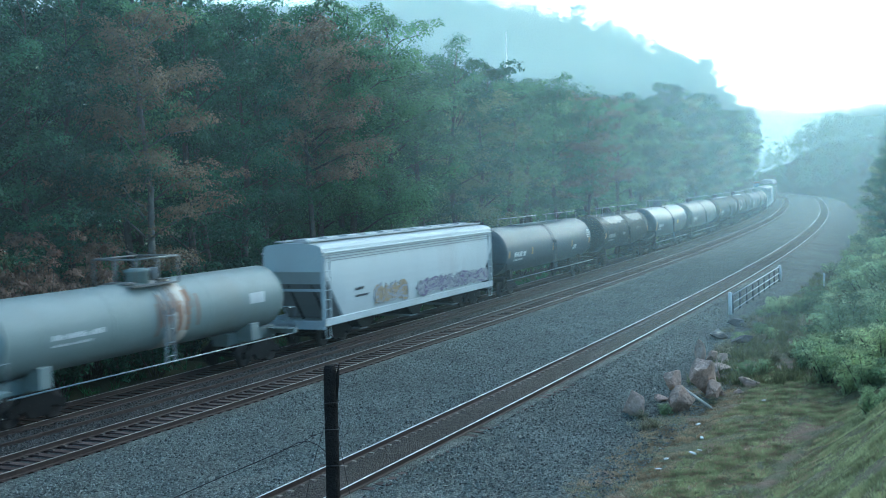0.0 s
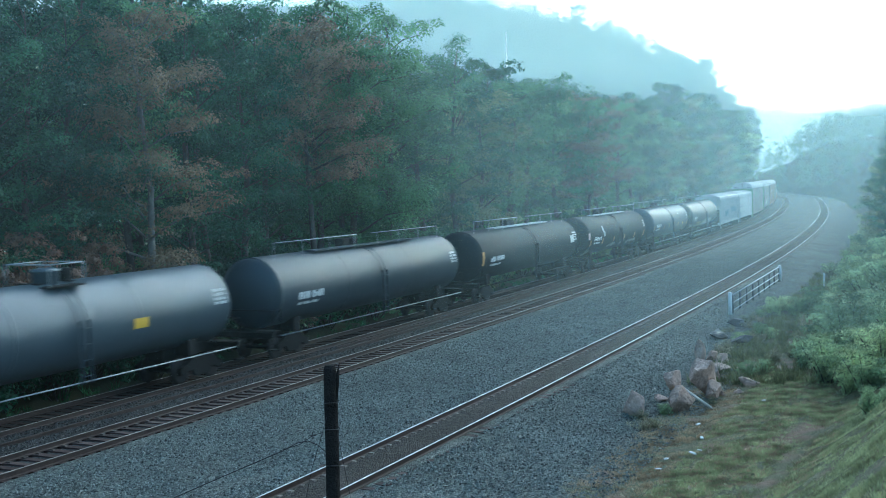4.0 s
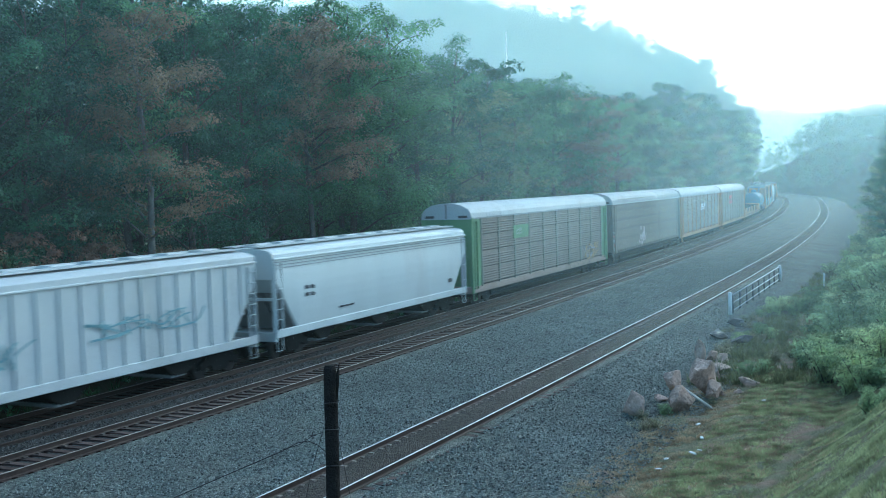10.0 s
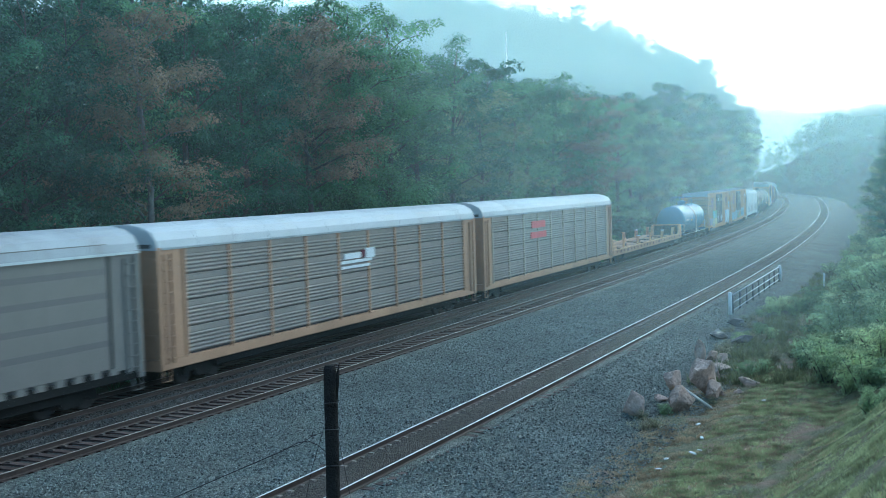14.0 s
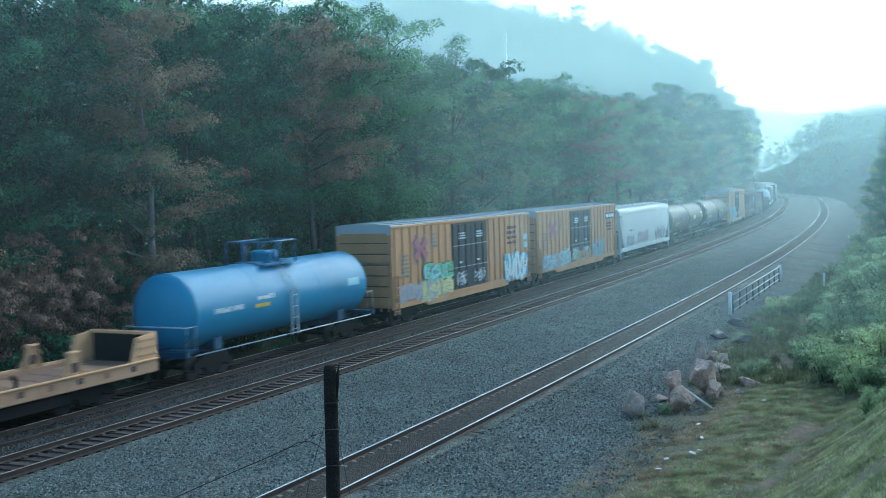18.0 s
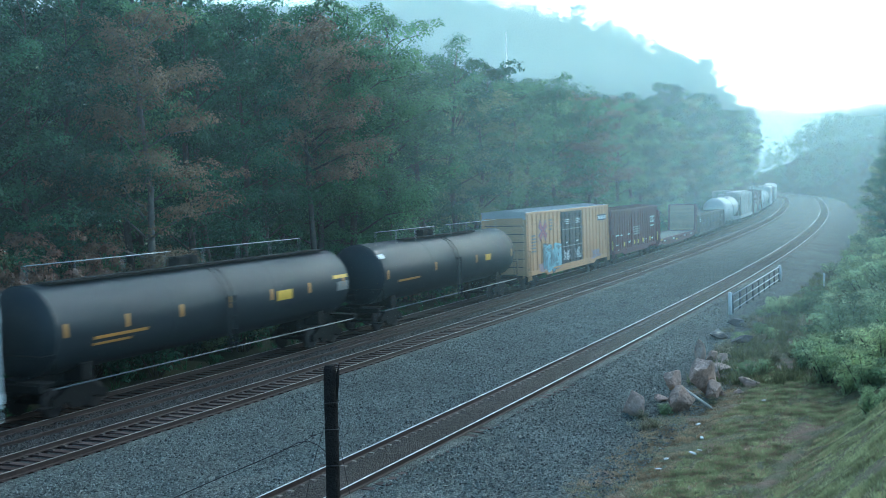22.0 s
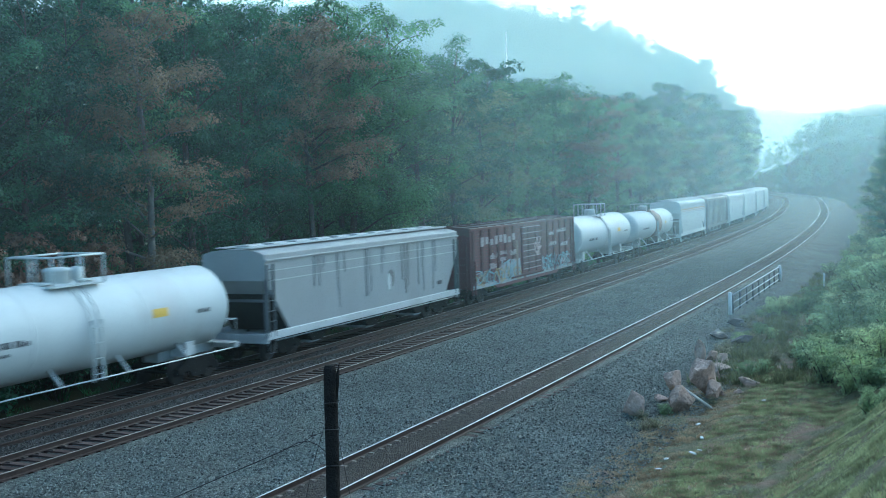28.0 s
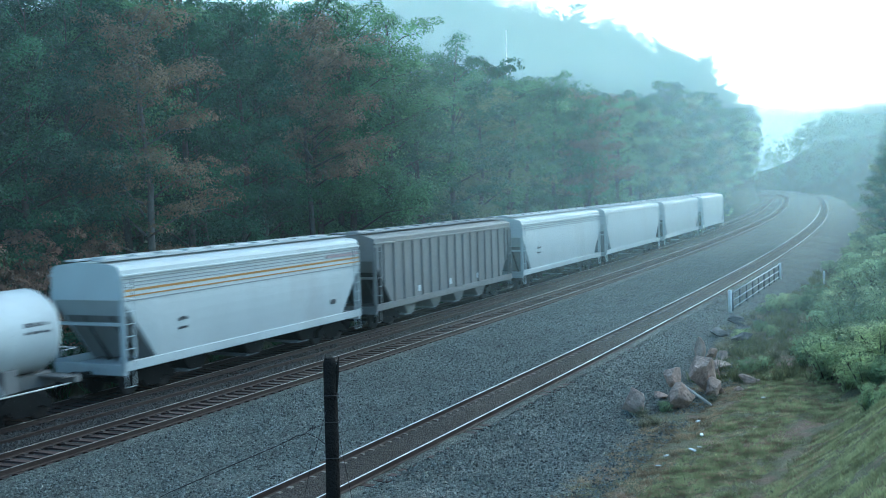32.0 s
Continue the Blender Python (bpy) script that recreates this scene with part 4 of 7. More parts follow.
def ladder(car, x, y, z0, z1, material, width=0.42, n=None):
    """Side ladder: two stiles and its rungs, standing off the side."""
    s = -1 if y < 0 else 1
    g = Geo()
    for dx in (0, width):
        g.box(x + dx - 0.02, x + dx + 0.02, min(y, y + s * 0.08), max(y, y + s * 0.08), z0, z1)
    k = n or max(2, int((z1 - z0) / 0.42))
    for i in range(k):
        z = z0 + (i + 0.5) * (z1 - z0) / k
        g.tube([(x, y + s * 0.06, z), (x + width, y + s * 0.06, z)], 0.018, 5)
    return part("ladder", g, material, car)


def plate(car, x0, x1, z0, z1, material, y=-1.52, name="marking", label="", t=0.006):
    """A flat painted panel on the near side."""
    g = Geo().box(x0, x1, y - t, y + 0.01, z0, z1)
    return part(name, g, material, car, label)


def blocks(x0, x1, z0, z1, r):
    """One row of unreadable lettering: blocks as wide as letters, in words."""
    h = z1 - z0
    out, x = [], x0
    left = r.randint(3, 7)
    while x < x1 - 0.3 * h:
        w = h * r.uniform(0.45, 0.75)
        out.append((x, min(x1, x + w), z0 + h * r.choice((0, 0, 0, 0.12)), z1 - h * r.choice((0, 0, 0, 0.3))))
        left -= 1
        x += w + h * (0.22 if left else 0.7)
        if not left:
            left = r.randint(3, 7)
    return out


def rows_of_bars(car, x0, x1, z0, z1, n, material, y=-1.52, seed=0, name="lettering"):
    """Unreadable lettering, n rows of it."""
    r = random.Random(seed)
    h = (z1 - z0) / n
    g = Geo()
    for i in range(n):
        w = x1 - x0
        a = x0 + r.uniform(0, 0.12) * w
        for u0, u1, v0, v1 in blocks(a, x1 - r.uniform(0, 0.2) * w, z0 + i * h + h * 0.2, z0 + i * h + h * 0.78, r):
            g.box(u0, u1, y - 0.006, y + 0.01, v0, v1)
    return part(name, g, material, car)


def ribbon(pts, widths, y0, y1, g):
    """A bent stroke of varying width, laid on the side."""
    n = 5
    path, ws = [], []
    p = [pts[0]] + list(pts) + [pts[-1]]
    for i in range(1, len(p) - 2):
        for k in range(n):
            t = k / n
            path.append(tuple(0.5 * (2 * p[i][c] + (p[i + 1][c] - p[i - 1][c]) * t + (2 * p[i - 1][c] - 5 * p[i][c] + 4 * p[i + 1][c] - p[i + 2][c]) * t * t
                                     + (3 * p[i][c] - p[i - 1][c] - 3 * p[i + 1][c] + p[i + 2][c]) * t ** 3) for c in (0, 1)))
            ws.append(widths[i - 1] * (1 - t) + widths[min(i, len(widths) - 1)] * t)
    path.append(pts[-1])
    ws.append(widths[-1])
    b = len(g.v)
    for i, (u, v) in enumerate(path):
        a, c = path[max(0, i - 1)], path[min(len(path) - 1, i + 1)]
        d = Vector((c[0] - a[0], c[1] - a[1]))
        d = d.normalized() if d.length > 1e-6 else Vector((1, 0))
        e = Vector((-d.y, d.x)) * ws[i] / 2
        g.v += [(u + e.x, y0, v + e.y), (u - e.x, y0, v - e.y), (u + e.x, y1, v + e.y), (u - e.x, y1, v - e.y)]
    m = len(path)
    for i in range(m - 1):
        k = b + 4 * i
        g.f += [(k, k + 4, k + 5, k + 1), (k, k + 2, k + 6, k + 4), (k + 1, k + 5, k + 7, k + 3)]
    g.smooth += [False] * (3 * (m - 1))


def graffiti(car, x0, x1, z0, z1, colours, seed, y=-1.52, fat=0.16, strokes=5, fill=True):
    """A sprayed piece: an uneven cloud of the first colour, then bent strokes with dark rims, fades and drips over it."""
    r = random.Random(seed)
    lay = 0.004
    w, h = x1 - x0, z1 - z0

    def patch(pts, o, g):
        n = len(pts)
        g.add([(u, o, v) for u, v in pts] + [(u, y + 0.008, v) for u, v in pts], [tuple(range(n))] + [(i, (i + 1) % n, n + (i + 1) % n, n + i) for i in range(n)])

    if fill:
        n = 4 * strokes
        top = [(x0 + w * (i + r.uniform(-0.3, 0.3)) / n, z1 - h * r.choice((0.0, 0.05, 0.16, 0.26)) + r.uniform(-0.04, 0.04)) for i in range(n + 1)]
        low = [(x0 + w * (i + r.uniform(-0.3, 0.3)) / n, z0 + h * r.choice((0.0, 0.03, 0.1)) + r.uniform(-0.03, 0.03)) for i in range(n, -1, -1)]
        cloud = Geo()
        patch(low[::-1] + top[::-1], y - lay, cloud)
        part("graffiti", cloud, SPRAY[colours[0]], car)
        lay += 0.006
    rim, first = Geo(), fill
    for ci, c in enumerate(colours[1 if fill else 0:] or colours):
        g = Geo()
        for k in range(int(strokes * 1.7)):
            cx = x0 + w * (k / 1.7 + 0.4 + r.uniform(-0.25, 0.25)) / strokes
            dx, f = w / strokes * 0.62, fat * r.uniform(0.4, 0.85)
            kind = r.choice("oslvn")
            lo, hi, mid = z0 + h * 0.1, z1 - h * 0.12, (z0 + z1) / 2
            if kind == "o":
                pts = [(cx + dx * math.cos(a * 0.9 + 1), mid + (hi - mid) * math.sin(a * 0.9 + 1)) for a in range(7)]
            elif kind == "s":
                pts = [(cx + dx, hi), (cx - dx, hi - h * 0.12), (cx - dx * 0.5, mid), (cx + dx, lo + h * 0.2), (cx - dx, lo)]
            elif kind == "l":
                pts = [(cx - dx * 0.6, hi), (cx - dx * 0.4, lo), (cx + dx, lo + h * 0.05)]
            elif kind == "v":
                pts = [(cx - dx, hi), (cx - dx * 0.2, lo), (cx + dx * 0.3, mid), (cx + dx, hi)]
            else:
                pts = [(cx - dx, lo), (cx - dx * 0.7, hi), (cx + dx * 0.5, lo), (cx + dx, hi)]
            pts = [(min(x1, max(x0, u + r.uniform(-0.55, 0.55) * dx)), min(z1, max(z0, v + r.uniform(-0.3, 0.3) * h))) for u, v in pts]
            o = y - lay - 0.005 * (ci + 1) - 0.0006 * k
            if first and ci == 0:
                ribbon(pts, [f * 1.7] * len(pts), o + 0.003, y + 0.008, rim)
            if ci == 0 or r.random() < 0.6:
                ribbon(pts, [f * r.uniform(0.7, 1.1) for _ in pts], o, y + 0.008, g)
        if g.v:
            part("graffiti", g, SPRAY[c], car)
    if rim.v:
        part("graffiti", rim, SPRAY["dark" if colours[0] in ("blue", "sky", "teal", "green") else "grey"], car)


CARS = []


def enroll(car, a, b, inset=2.0):
    CARS.append((car, (a + b) / 2, (b - a) / 2 - inset))
    return car


# ---- tank cars ----
def tank_patch(car, x0, x1, z0, z1, R, cz, material, name="marking", label=""):
    """A panel bent to the tank's side; wide shallow white or dark ones are rows of lettering."""
    g = Geo()
    text = material in (MARK_W, MARK_D) and x1 - x0 > 0.6 and z1 - z0 < 0.4
    for u0, u1, v0, v1 in blocks(x0, x1, z0, z1, random.Random(int(x0 * 100 + z0 * 1000))) if text else [(x0, x1, z0, z1)]:
        a0, a1 = math.asin(max(-1, min(1, (v0 - cz) / R))), math.asin(max(-1, min(1, (v1 - cz) / R)))
        n, b0 = (2 if text else 6), len(g.v)
        for i in range(n + 1):
            a = a0 + (a1 - a0) * i / n
            for x in (u0, u1):
                for rr in (R - 0.01, R + 0.008):
                    g.v.append((x, -rr * math.cos(a), cz + rr * math.sin(a)))
        for i in range(n):
            b = b0 + i * 4
            g.f += [(b + 1, b + 5, b + 7, b + 3), (b, b + 1, b + 3, b + 2), (b + 4, b + 6, b + 7, b + 5)]
    g.smooth += [False] * len(g.f)
    return part("lettering" if text else name, g, material, car, label)


def tank_car(a, b, paint_m, label, R=1.48, cz=2.72, rail_m=None, top="manway", bands=(), marks=(), sill_m=None, walkway_m=None, group="tank cars in the train", saddles=False):
    L = b - a
    car = thing("tank_car", label, "tank car", group)
    rail_m, sill_m, walkway_m = rail_m or IRON, sill_m or IRON, walkway_m or paint_m
    hd = 0.62
    rings = [(-L / 2 + hd * (1 - math.cos(t)), R * math.sin(t)) for t in (0.05, 0.3, 0.55, 0.85, 1.2)] + [(-L / 2 + hd, R)]
    rings += [(-L / 2 + hd + 0.05, R)] + [(L / 2 - hd - 0.05, R)]
    rings += [(L / 2 - hd, R)] + [(L / 2 - hd * (1 - math.cos(t)), R * math.sin(t)) for t in (1.2, 0.85, 0.55, 0.3, 0.05)]
    tank = part("tank", Geo().lathe(rings, 40, "x", 0, cz), paint_m, car)
    for x in (-L / 2 + hd, -L / 6, L / 6, L / 2 - hd):
        part("weld_band", Geo().lathe([(x - 0.05, R - 0.01), (x - 0.045, R + 0.006), (x + 0.045, R + 0.006), (x + 0.05, R - 0.01)], 40, "x", 0, cz), paint_m, tank)
    for x0, x1, m in bands:
        part("coat_band", Geo().lathe([(x0, R - 0.01), (x0 + 0.01, R + 0.005), (x1 - 0.01, R + 0.005), (x1, R - 0.01)], 40, "x", 0, cz), m, tank)
    for sx in (-1, 1):
        e = sx * L / 2
        part("end_sill", Geo().box(min(e, e - sx * 3.2), max(e, e - sx * 3.2), -0.38, 0.38, 0.85, 1.35, 0.05).box(e - 0.12, e + 0.12, -1.45, 1.45, 1.0, 1.22, 0.03), sill_m, car)
        part("platform", Geo().box(min(e, e - sx * 0.55), max(e, e - sx * 0.55), -1.45, 1.45, 1.22, 1.26), sill_m, car)
        part("saddle", Geo().box(e - sx * 2.3 - 0.25, e - sx * 2.3 + 0.25, -1.05, 1.05, 1.0, cz - R + 0.35, 0.03), sill_m, car)
        g = Geo()
        for y in (-1.42, 1.42):
            g.tube([(e - sx * 0.5, y, 1.24), (e - sx * 0.5, y, 2.1), (e + sx * 0.02, y, 2.1), (e + sx * 0.02, y, 1.24)], 0.022, 5)
        g.tube([(e + sx * 0.02, -1.42, 2.1), (e + sx * 0.02, 1.42, 2.1)], 0.022, 5)
        part("end_rail", g, IRON if paint_m in (BLACK, SLATE, SLATE_GLOSS, SOOT, BROWN_TANK) else rail_m, car)
        part("brake_step", Geo().box(e - 0.2, e + 0.2, -1.55, -1.2, 0.5, 0.54).box(e - 0.2, e - 0.17, -1.5, -1.47, 0.5, 1.05).box(e + 0.17, e + 0.2, -1.5, -1.47, 0.5, 1.05), IRON, car)
    for y in (-1.5, 1.5):
        part("side_rail", Geo().tube([(-L / 2 + 0.4, y, 1.05), (L / 2 - 0.4, y, 1.05)], 0.026, 6), rail_m, car)
    if saddles:
        for i in range(4):
            x = -L / 2 + 3.0 + i * (L - 6.0) / 3
            part("rail_bracket", Geo().tube([(x, -1.5, 1.05), (x, -1.0, cz - R * 0.74)], 0.05, 6), rail_m, car)
    zt = cz + R
    lad_m = paint_m if paint_m in (BLACK, SLATE, SLATE_GLOSS, SOOT, BROWN_TANK) else rail_m
    ladder(car, -0.25, -R + 0.02 - 0.12, 1.0, cz + 0.3, lad_m, 0.42)
    g = Geo()
    for dx in (-0.25, 0.17):
        g.tube([(dx, -R * math.cos(t) - 0.09, cz + R * math.sin(t)) for t in (0.1, 0.5, 0.9, 1.2)], 0.022, 5)
    part("ladder_top", g, lad_m, car)
    if top in ("manway", "cage"):
        w = 2.3 if top == "cage" else 1.5
        part("manway", Geo().lathe([(zt - 0.15, 0.42), (zt + 0.32, 0.42), (zt + 0.34, 0.46), (zt + 0.42, 0.46), (zt + 0.46, 0.3), (zt + 0.48, 0.02)], 18, "z"), paint_m, car)
        part("top_deck", Geo().box(-w / 2, w / 2, -0.95, -0.5, zt - 0.12, zt - 0.07).box(-w / 2, w / 2, 0.5, 0.95, zt - 0.12, zt - 0.07).box(-w / 2, -0.6, -0.5, 0.5, zt - 0.02, zt + 0.03).box(0.6, w / 2, -0.5, 0.5, zt - 0.02, zt + 0.03), walkway_m, car)
        part("valve_box", Geo().lathe([(zt - 0.1, 0.22), (zt + 0.4, 0.22), (zt + 0.44, 0.1)], 10, "z", 0.85, 0), walkway_m, car)
        zr = zt + (0.85 if top == "cage" else 0.62)
        g = Geo()
        cs = [(-w / 2, -0.93), (w / 2, -0.93), (w / 2, 0.93), (-w / 2, 0.93)]
        rr = 0.035 if top == "cage" else 0.022
        for (x0, y0), (x1, y1) in zip(cs, cs[1:] + cs[:1]):
            g.tube([(x0, y0, zr), (x1, y1, zr)], rr, 5)
            g.tube([(x0, y0, zt - 0.1), (x0, y0, zr)], rr, 5)
            if top == "cage":
                g.tube([((x0 + x1) / 2, (y0 + y1) / 2, zt - 0.1), ((x0 + x1) / 2, (y0 + y1) / 2, zr)], rr, 5)
        part("safety_rail", g, walkway_m if top == "cage" else rail_m, car)
    else:
        half = L / 2 - 1.2 if top == "long" else L / 2 - 4.6
        part("walkway", Geo().box(-half, half, -0.62, -0.1, zt - 0.02, zt + 0.05), walkway_m, car)
        part("manway", Geo().lathe([(zt - 0.2, 0.34), (zt + 0.3, 0.34), (zt + 0.38, 0.2)], 16, "z", 0.0, 0.3), IRON, car)
        part("valve_box", Geo().box(-1.1, -0.5, 0.0, 0.5, zt - 0.1, zt + 0.36, 0.04), IRON, car)
        g = Geo()
        n, half = 8, L / 2 - 1.4
        for y in ((0.55,) if top == "long" else (-0.62,)):
            for i in range(n):
                x = -half + i * 2 * half / (n - 1)
                g.tube([(x, y, zt - 0.12), (x, y, zt + 0.55)], 0.011, 5)
            for x0, x1 in ((-half, -0.9), (0.5, half)):
                g.tube([(x0, y, zt + 0.55), (x1, y, zt + 0.55)], 0.018, 5)
        part("safety_rail", g, CREAM_GREY, car)
    for mk in marks:
        x0, x1, z0, z1, m = mk
        tank_patch(car, x0, x1, cz + (z0 - 2.9) * R / 1.5, cz + (z1 - 2.9) * R / 1.5, R, cz, m)
    running_gear(car, L, 1.9)
    return enroll(car, a, b, 1.9)


def tank_scrawl(car, x0, x1, z0, z1, colours, seed, half, letters, R=1.48, cz=2.72):
    """Sprayed letters-like loops that follow the tank's round side."""
    rng = random.Random(seed)
    for i in range(letters):
        cx, w = x0 + (i + 0.5) * (x1 - x0) / letters, (x1 - x0) / letters * 0.36
        start, turns = rng.uniform(0, 6.28), rng.uniform(0.6, 1.25) * rng.choice((-1, 1))
        line = [(cx + w * math.cos(start + 6.28 * turns * t / 14) * rng.uniform(0.35, 1.15), (z0 + z1) / 2 + (z1 - z0) / 2 * math.sin(start + 6.28 * turns * t / 14)) for t in range(15)]
        g = Geo()
        v = []
        for k, (x, z) in enumerate(line):
            xa, za = line[max(0, k - 1)]
            xb, zb = line[min(14, k + 1)]
            d = math.hypot(xb - xa, zb - za) or 1.0
            for sg in (-1, 1):
                px, pz = x - sg * half * (zb - za) / d, min(cz + R * 0.98, max(cz - R * 0.97, z + sg * half * (xb - xa) / d))
                rr = R + 0.012
                v.append((px, -math.sqrt(max(0.0, rr * rr - (pz - cz) ** 2)), pz))
        g.add(v, [(2 * k, 2 * k + 1, 2 * k + 3, 2 * k + 2) for k in range(14)])
        part("graffiti_stroke", g, SPRAY[colours[i % len(colours)]], car)


FAINT_RUN = paint("faint_pale_run", (0.075, 0.085, 0.095), 0.6, amt=0.6)


def tank_cloud(car, x0, x1, z0, z1, seed, material, R=1.48, cz=2.72):
    """A sprayed cloud with a lumpy upper edge and thin ends, lying on the tank's round side."""
    rng = random.Random(seed)
    lumps = [(rng.uniform(x0, x1), rng.uniform(0.35, 0.7), rng.uniform(0.55, 1.0)) for _ in range(9)]
    n, rows, v = 70, 5, []
    for i in range(n + 1):
        x = x0 + (x1 - x0) * i / n
        taper = min(1.0, 2.6 * (i / n) + 0.12, 6.0 * (1 - i / n) + 0.25)
        hump = max([0.58] + [hh * math.sqrt(max(0.0, 1 - ((x - c) / w) ** 2)) for c, w, hh in lumps])
        top, low = z0 + (z1 - z0) * hump * taper, z0 + 0.05 * math.sin(x * 5.1) - 0.04
        for k in range(rows + 1):
            z = low + (top - low) * k / rows
            v.append((x, -math.sqrt(max(0.0, (R + 0.009) ** 2 - (z - cz) ** 2)), z))
    w = rows + 1
    part("graffiti", Geo().add(v, [(i * w + k, (i + 1) * w + k, (i + 1) * w + k + 1, i * w + k + 1) for i in range(n) for k in range(rows)]), material, car)


def amber(L, n=5, z=2.75):
    """A row of upright reflectors along a tank's side."""
    return [(x - 0.09, x + 0.09, z - 0.22, z + 0.22, MARK_O) for x in (-L / 2 + 1.0 + i * (L - 2.0) / (n - 1) for i in range(n))]


def data_bars(L, m, z=2.85):
    r = [(-L / 2 + 1.9, -L / 2 + 4.0, z - 0.32, z - 0.02, m), (-L / 2 + 1.9, -L / 2 + 3.6, z - 0.56, z - 0.44, m)]
    r += [(L / 2 - 1.5, L / 2 - 0.75, z + 0.1 + 0.16 * i, z + 0.2 + 0.16 * i, m) for i in range(4)]
    return r


DIM_STENCIL = paint("dim_stencil_paint", (0.12, 0.125, 0.125), 0.7, amt=0.6)
# Paler bluish colour that paints the sky's reflection on the black tank.
SKY_GLINT = mat("painted_sky_glint", (0.045, 0.056, 0.068), 0.45, 0.05, vary=0.4, scale=2, spec=0.45)
_q = random.Random(5)
# Lumpy row of plates: sky glints painted along the upper side.
GLINT_PATCHES = []
for x0, x1 in ((-5.6, -0.6), (1.4, 6.2)):
    x = x0
    while x < x1:
        wd, u = _q.uniform(0.14, 0.3), (x - x0) / (x1 - x0)
        GLINT_PATCHES.append((x, x + wd, 3.85 - 0.26 * math.sin(math.pi * min(1, u)) ** 0.5 + 0.07 * math.sin(x * 4.3) + _q.uniform(0, 0.05), 4.16 + _q.uniform(0, 0.04), SKY_GLINT))
        x += wd
_t = tank_car(-340.0, -324.3, GREEN_GREY, "grey-green tank car with rusty spill band and railed top platform", 1.25, 2.6, top="cage", rail_m=paint("grey_rail_paint", (0.3, 0.32, 0.32)), sill_m=GREEN_GREY, walkway_m=paint("dull_platform_paint", (0.17, 0.16, 0.15)),
         bands=((0.1, 1.3, paint("pale_spill_coat", (0.42, 0.37, 0.32), amt=0.7, dirt=(0.26, 0.15, 0.09))),), marks=[(-5.4, -3.1, 2.75, 2.95, MARK_W), (-5.4, -3.6, 2.5, 2.6, MARK_W), (5.0, 6.0, 2.8, 3.3, CREAM_GREY)])
_q = random.Random(19)
for i in range(26):
    x, z1 = _q.uniform(-0.5, 1.9), _q.uniform(2.8, 3.6)
    tank_patch(_t, x, x + _q.uniform(0.04, 0.22), z1 - _q.uniform(0.3, 1.2), z1, 1.25, 2.6, RUST_STAIN if i % 3 else RUST_FRESH)

tank_car(-301.0, -282.3, SLATE, "glossy black tank car with white data bars", top="short", rail_m=MID_GREY, marks=data_bars(18.7, MARK_W) + amber(18.7) + [(4.6, 5.3, 2.3, 2.6, MARK_W)])
tank_car(-279.6, -263.6, SOOT, "black tank car with sky glints painted along its top", top="short", marks=data_bars(16, DIM_STENCIL) + amber(16, 2) + GLINT_PATCHES + [(-1.6, -0.8, 2.6, 2.8, DIM_STENCIL), (3.0, 4.2, 2.95, 3.05, DIM_STENCIL)])
tank_car(-261.4, -244.9, SLATE_GLOSS, "grey-black tank car with a small top platform", top="manway", rail_m=MID_GREY, marks=data_bars(16.5, MARK_W) + [(2.4, 3.1, 2.6, 2.95, MARK_Y), (-7.4, -7.1, 2.3, 3.1, MARK_O)], walkway_m=IRON)
tank_car(-242.5, -223.9, BROWN_TANK, "dirty brown-black tank car with bare side", top="short", marks=data_bars(18.6, MARK_W), rail_m=TAUPE)
tank_car(-221.5, -202.4, SOOT, "sooty black tank car with a pale top walkway", top="short", marks=data_bars(19.1, MARK_W) + [(7.4, 8.2, 2.8, 3.3, CREAM_GREY), (-9.0, -8.7, 2.4, 3.2, MARK_O)], walkway_m=CREAM_GREY)
_t = tank_car(-200.3, -181.4, SOOT, "sooty black tank car with small graffiti", top="short", marks=data_bars(18.9, MARK_W) + amber(18.9, 6, 2.4) + [(-5.2, -4.8, 3.1, 3.6, SPRAY["grey"]), (-4.9, -4.5, 2.75, 3.15, SPRAY["grey"]), (-9.2, -8.7, 2.7, 3.2, SPRAY["pink"])], walkway_m=CREAM_GREY)
for x0, x1, k in ((-3.2, -0.6, 4), (0.9, 2.1, 5), (3.0, 6.4, 6)):
    tank_cloud(_t, x0, x1, 1.72, 1.98, k, paint("worn_grey_spray", (0.15, 0.155, 0.155), 0.65, dirt=(0.06, 0.06, 0.062), amt=0.8, vary=0.4))
tank_car(-179.0, -161.0, SLATE, "grey-black tank car with full-length top walkway and amber reflectors", top="long", rail_m=MID_GREY, marks=data_bars(18, MARK_W) + amber(18, 8, 2.5) + [(5.4, 6.0, 2.45, 2.6, MARK_Y), (3.4, 4.1, 3.5, 3.6, MARK_W)], walkway_m=IRON)
_t = tank_car(-158.9, -140.0, BROWN_TANK, "grime-streaked tank car with pale graffiti and top walkway", top="long", rail_m=MID_GREY, marks=data_bars(18.9, MARK_W) + [(8.2, 9.0, 3.25, 3.4, MARK_W), (8.2, 8.8, 3.48, 3.6, CREAM_GREY)], walkway_m=IRON)
tank_cloud(_t, -1.6, 5.6, 1.55, 2.62, 8, paint("cream_spray", (0.34, 0.335, 0.28), 0.6, dirt=(0.2, 0.21, 0.2), amt=0.7, vary=0.35))
tank_scrawl(_t, 0.2, 5.0, 1.8, 2.15, ("ochre", "grey", "white"), 8, 0.03, 6)
_q = random.Random(12)
for x in (-6.9, -2.6, -1.2, 1.6, 2.9, 4.4, 6.1):
    for i in range(2):
        u = x + _q.uniform(-0.14, 0.14)
        tank_patch(_t, u, u + _q.uniform(0.05, 0.14), 3.3 - _q.uniform(0.2, 0.9), 3.3 + _q.uniform(0, 0.3), 1.48, 2.72, FAINT_RUN)
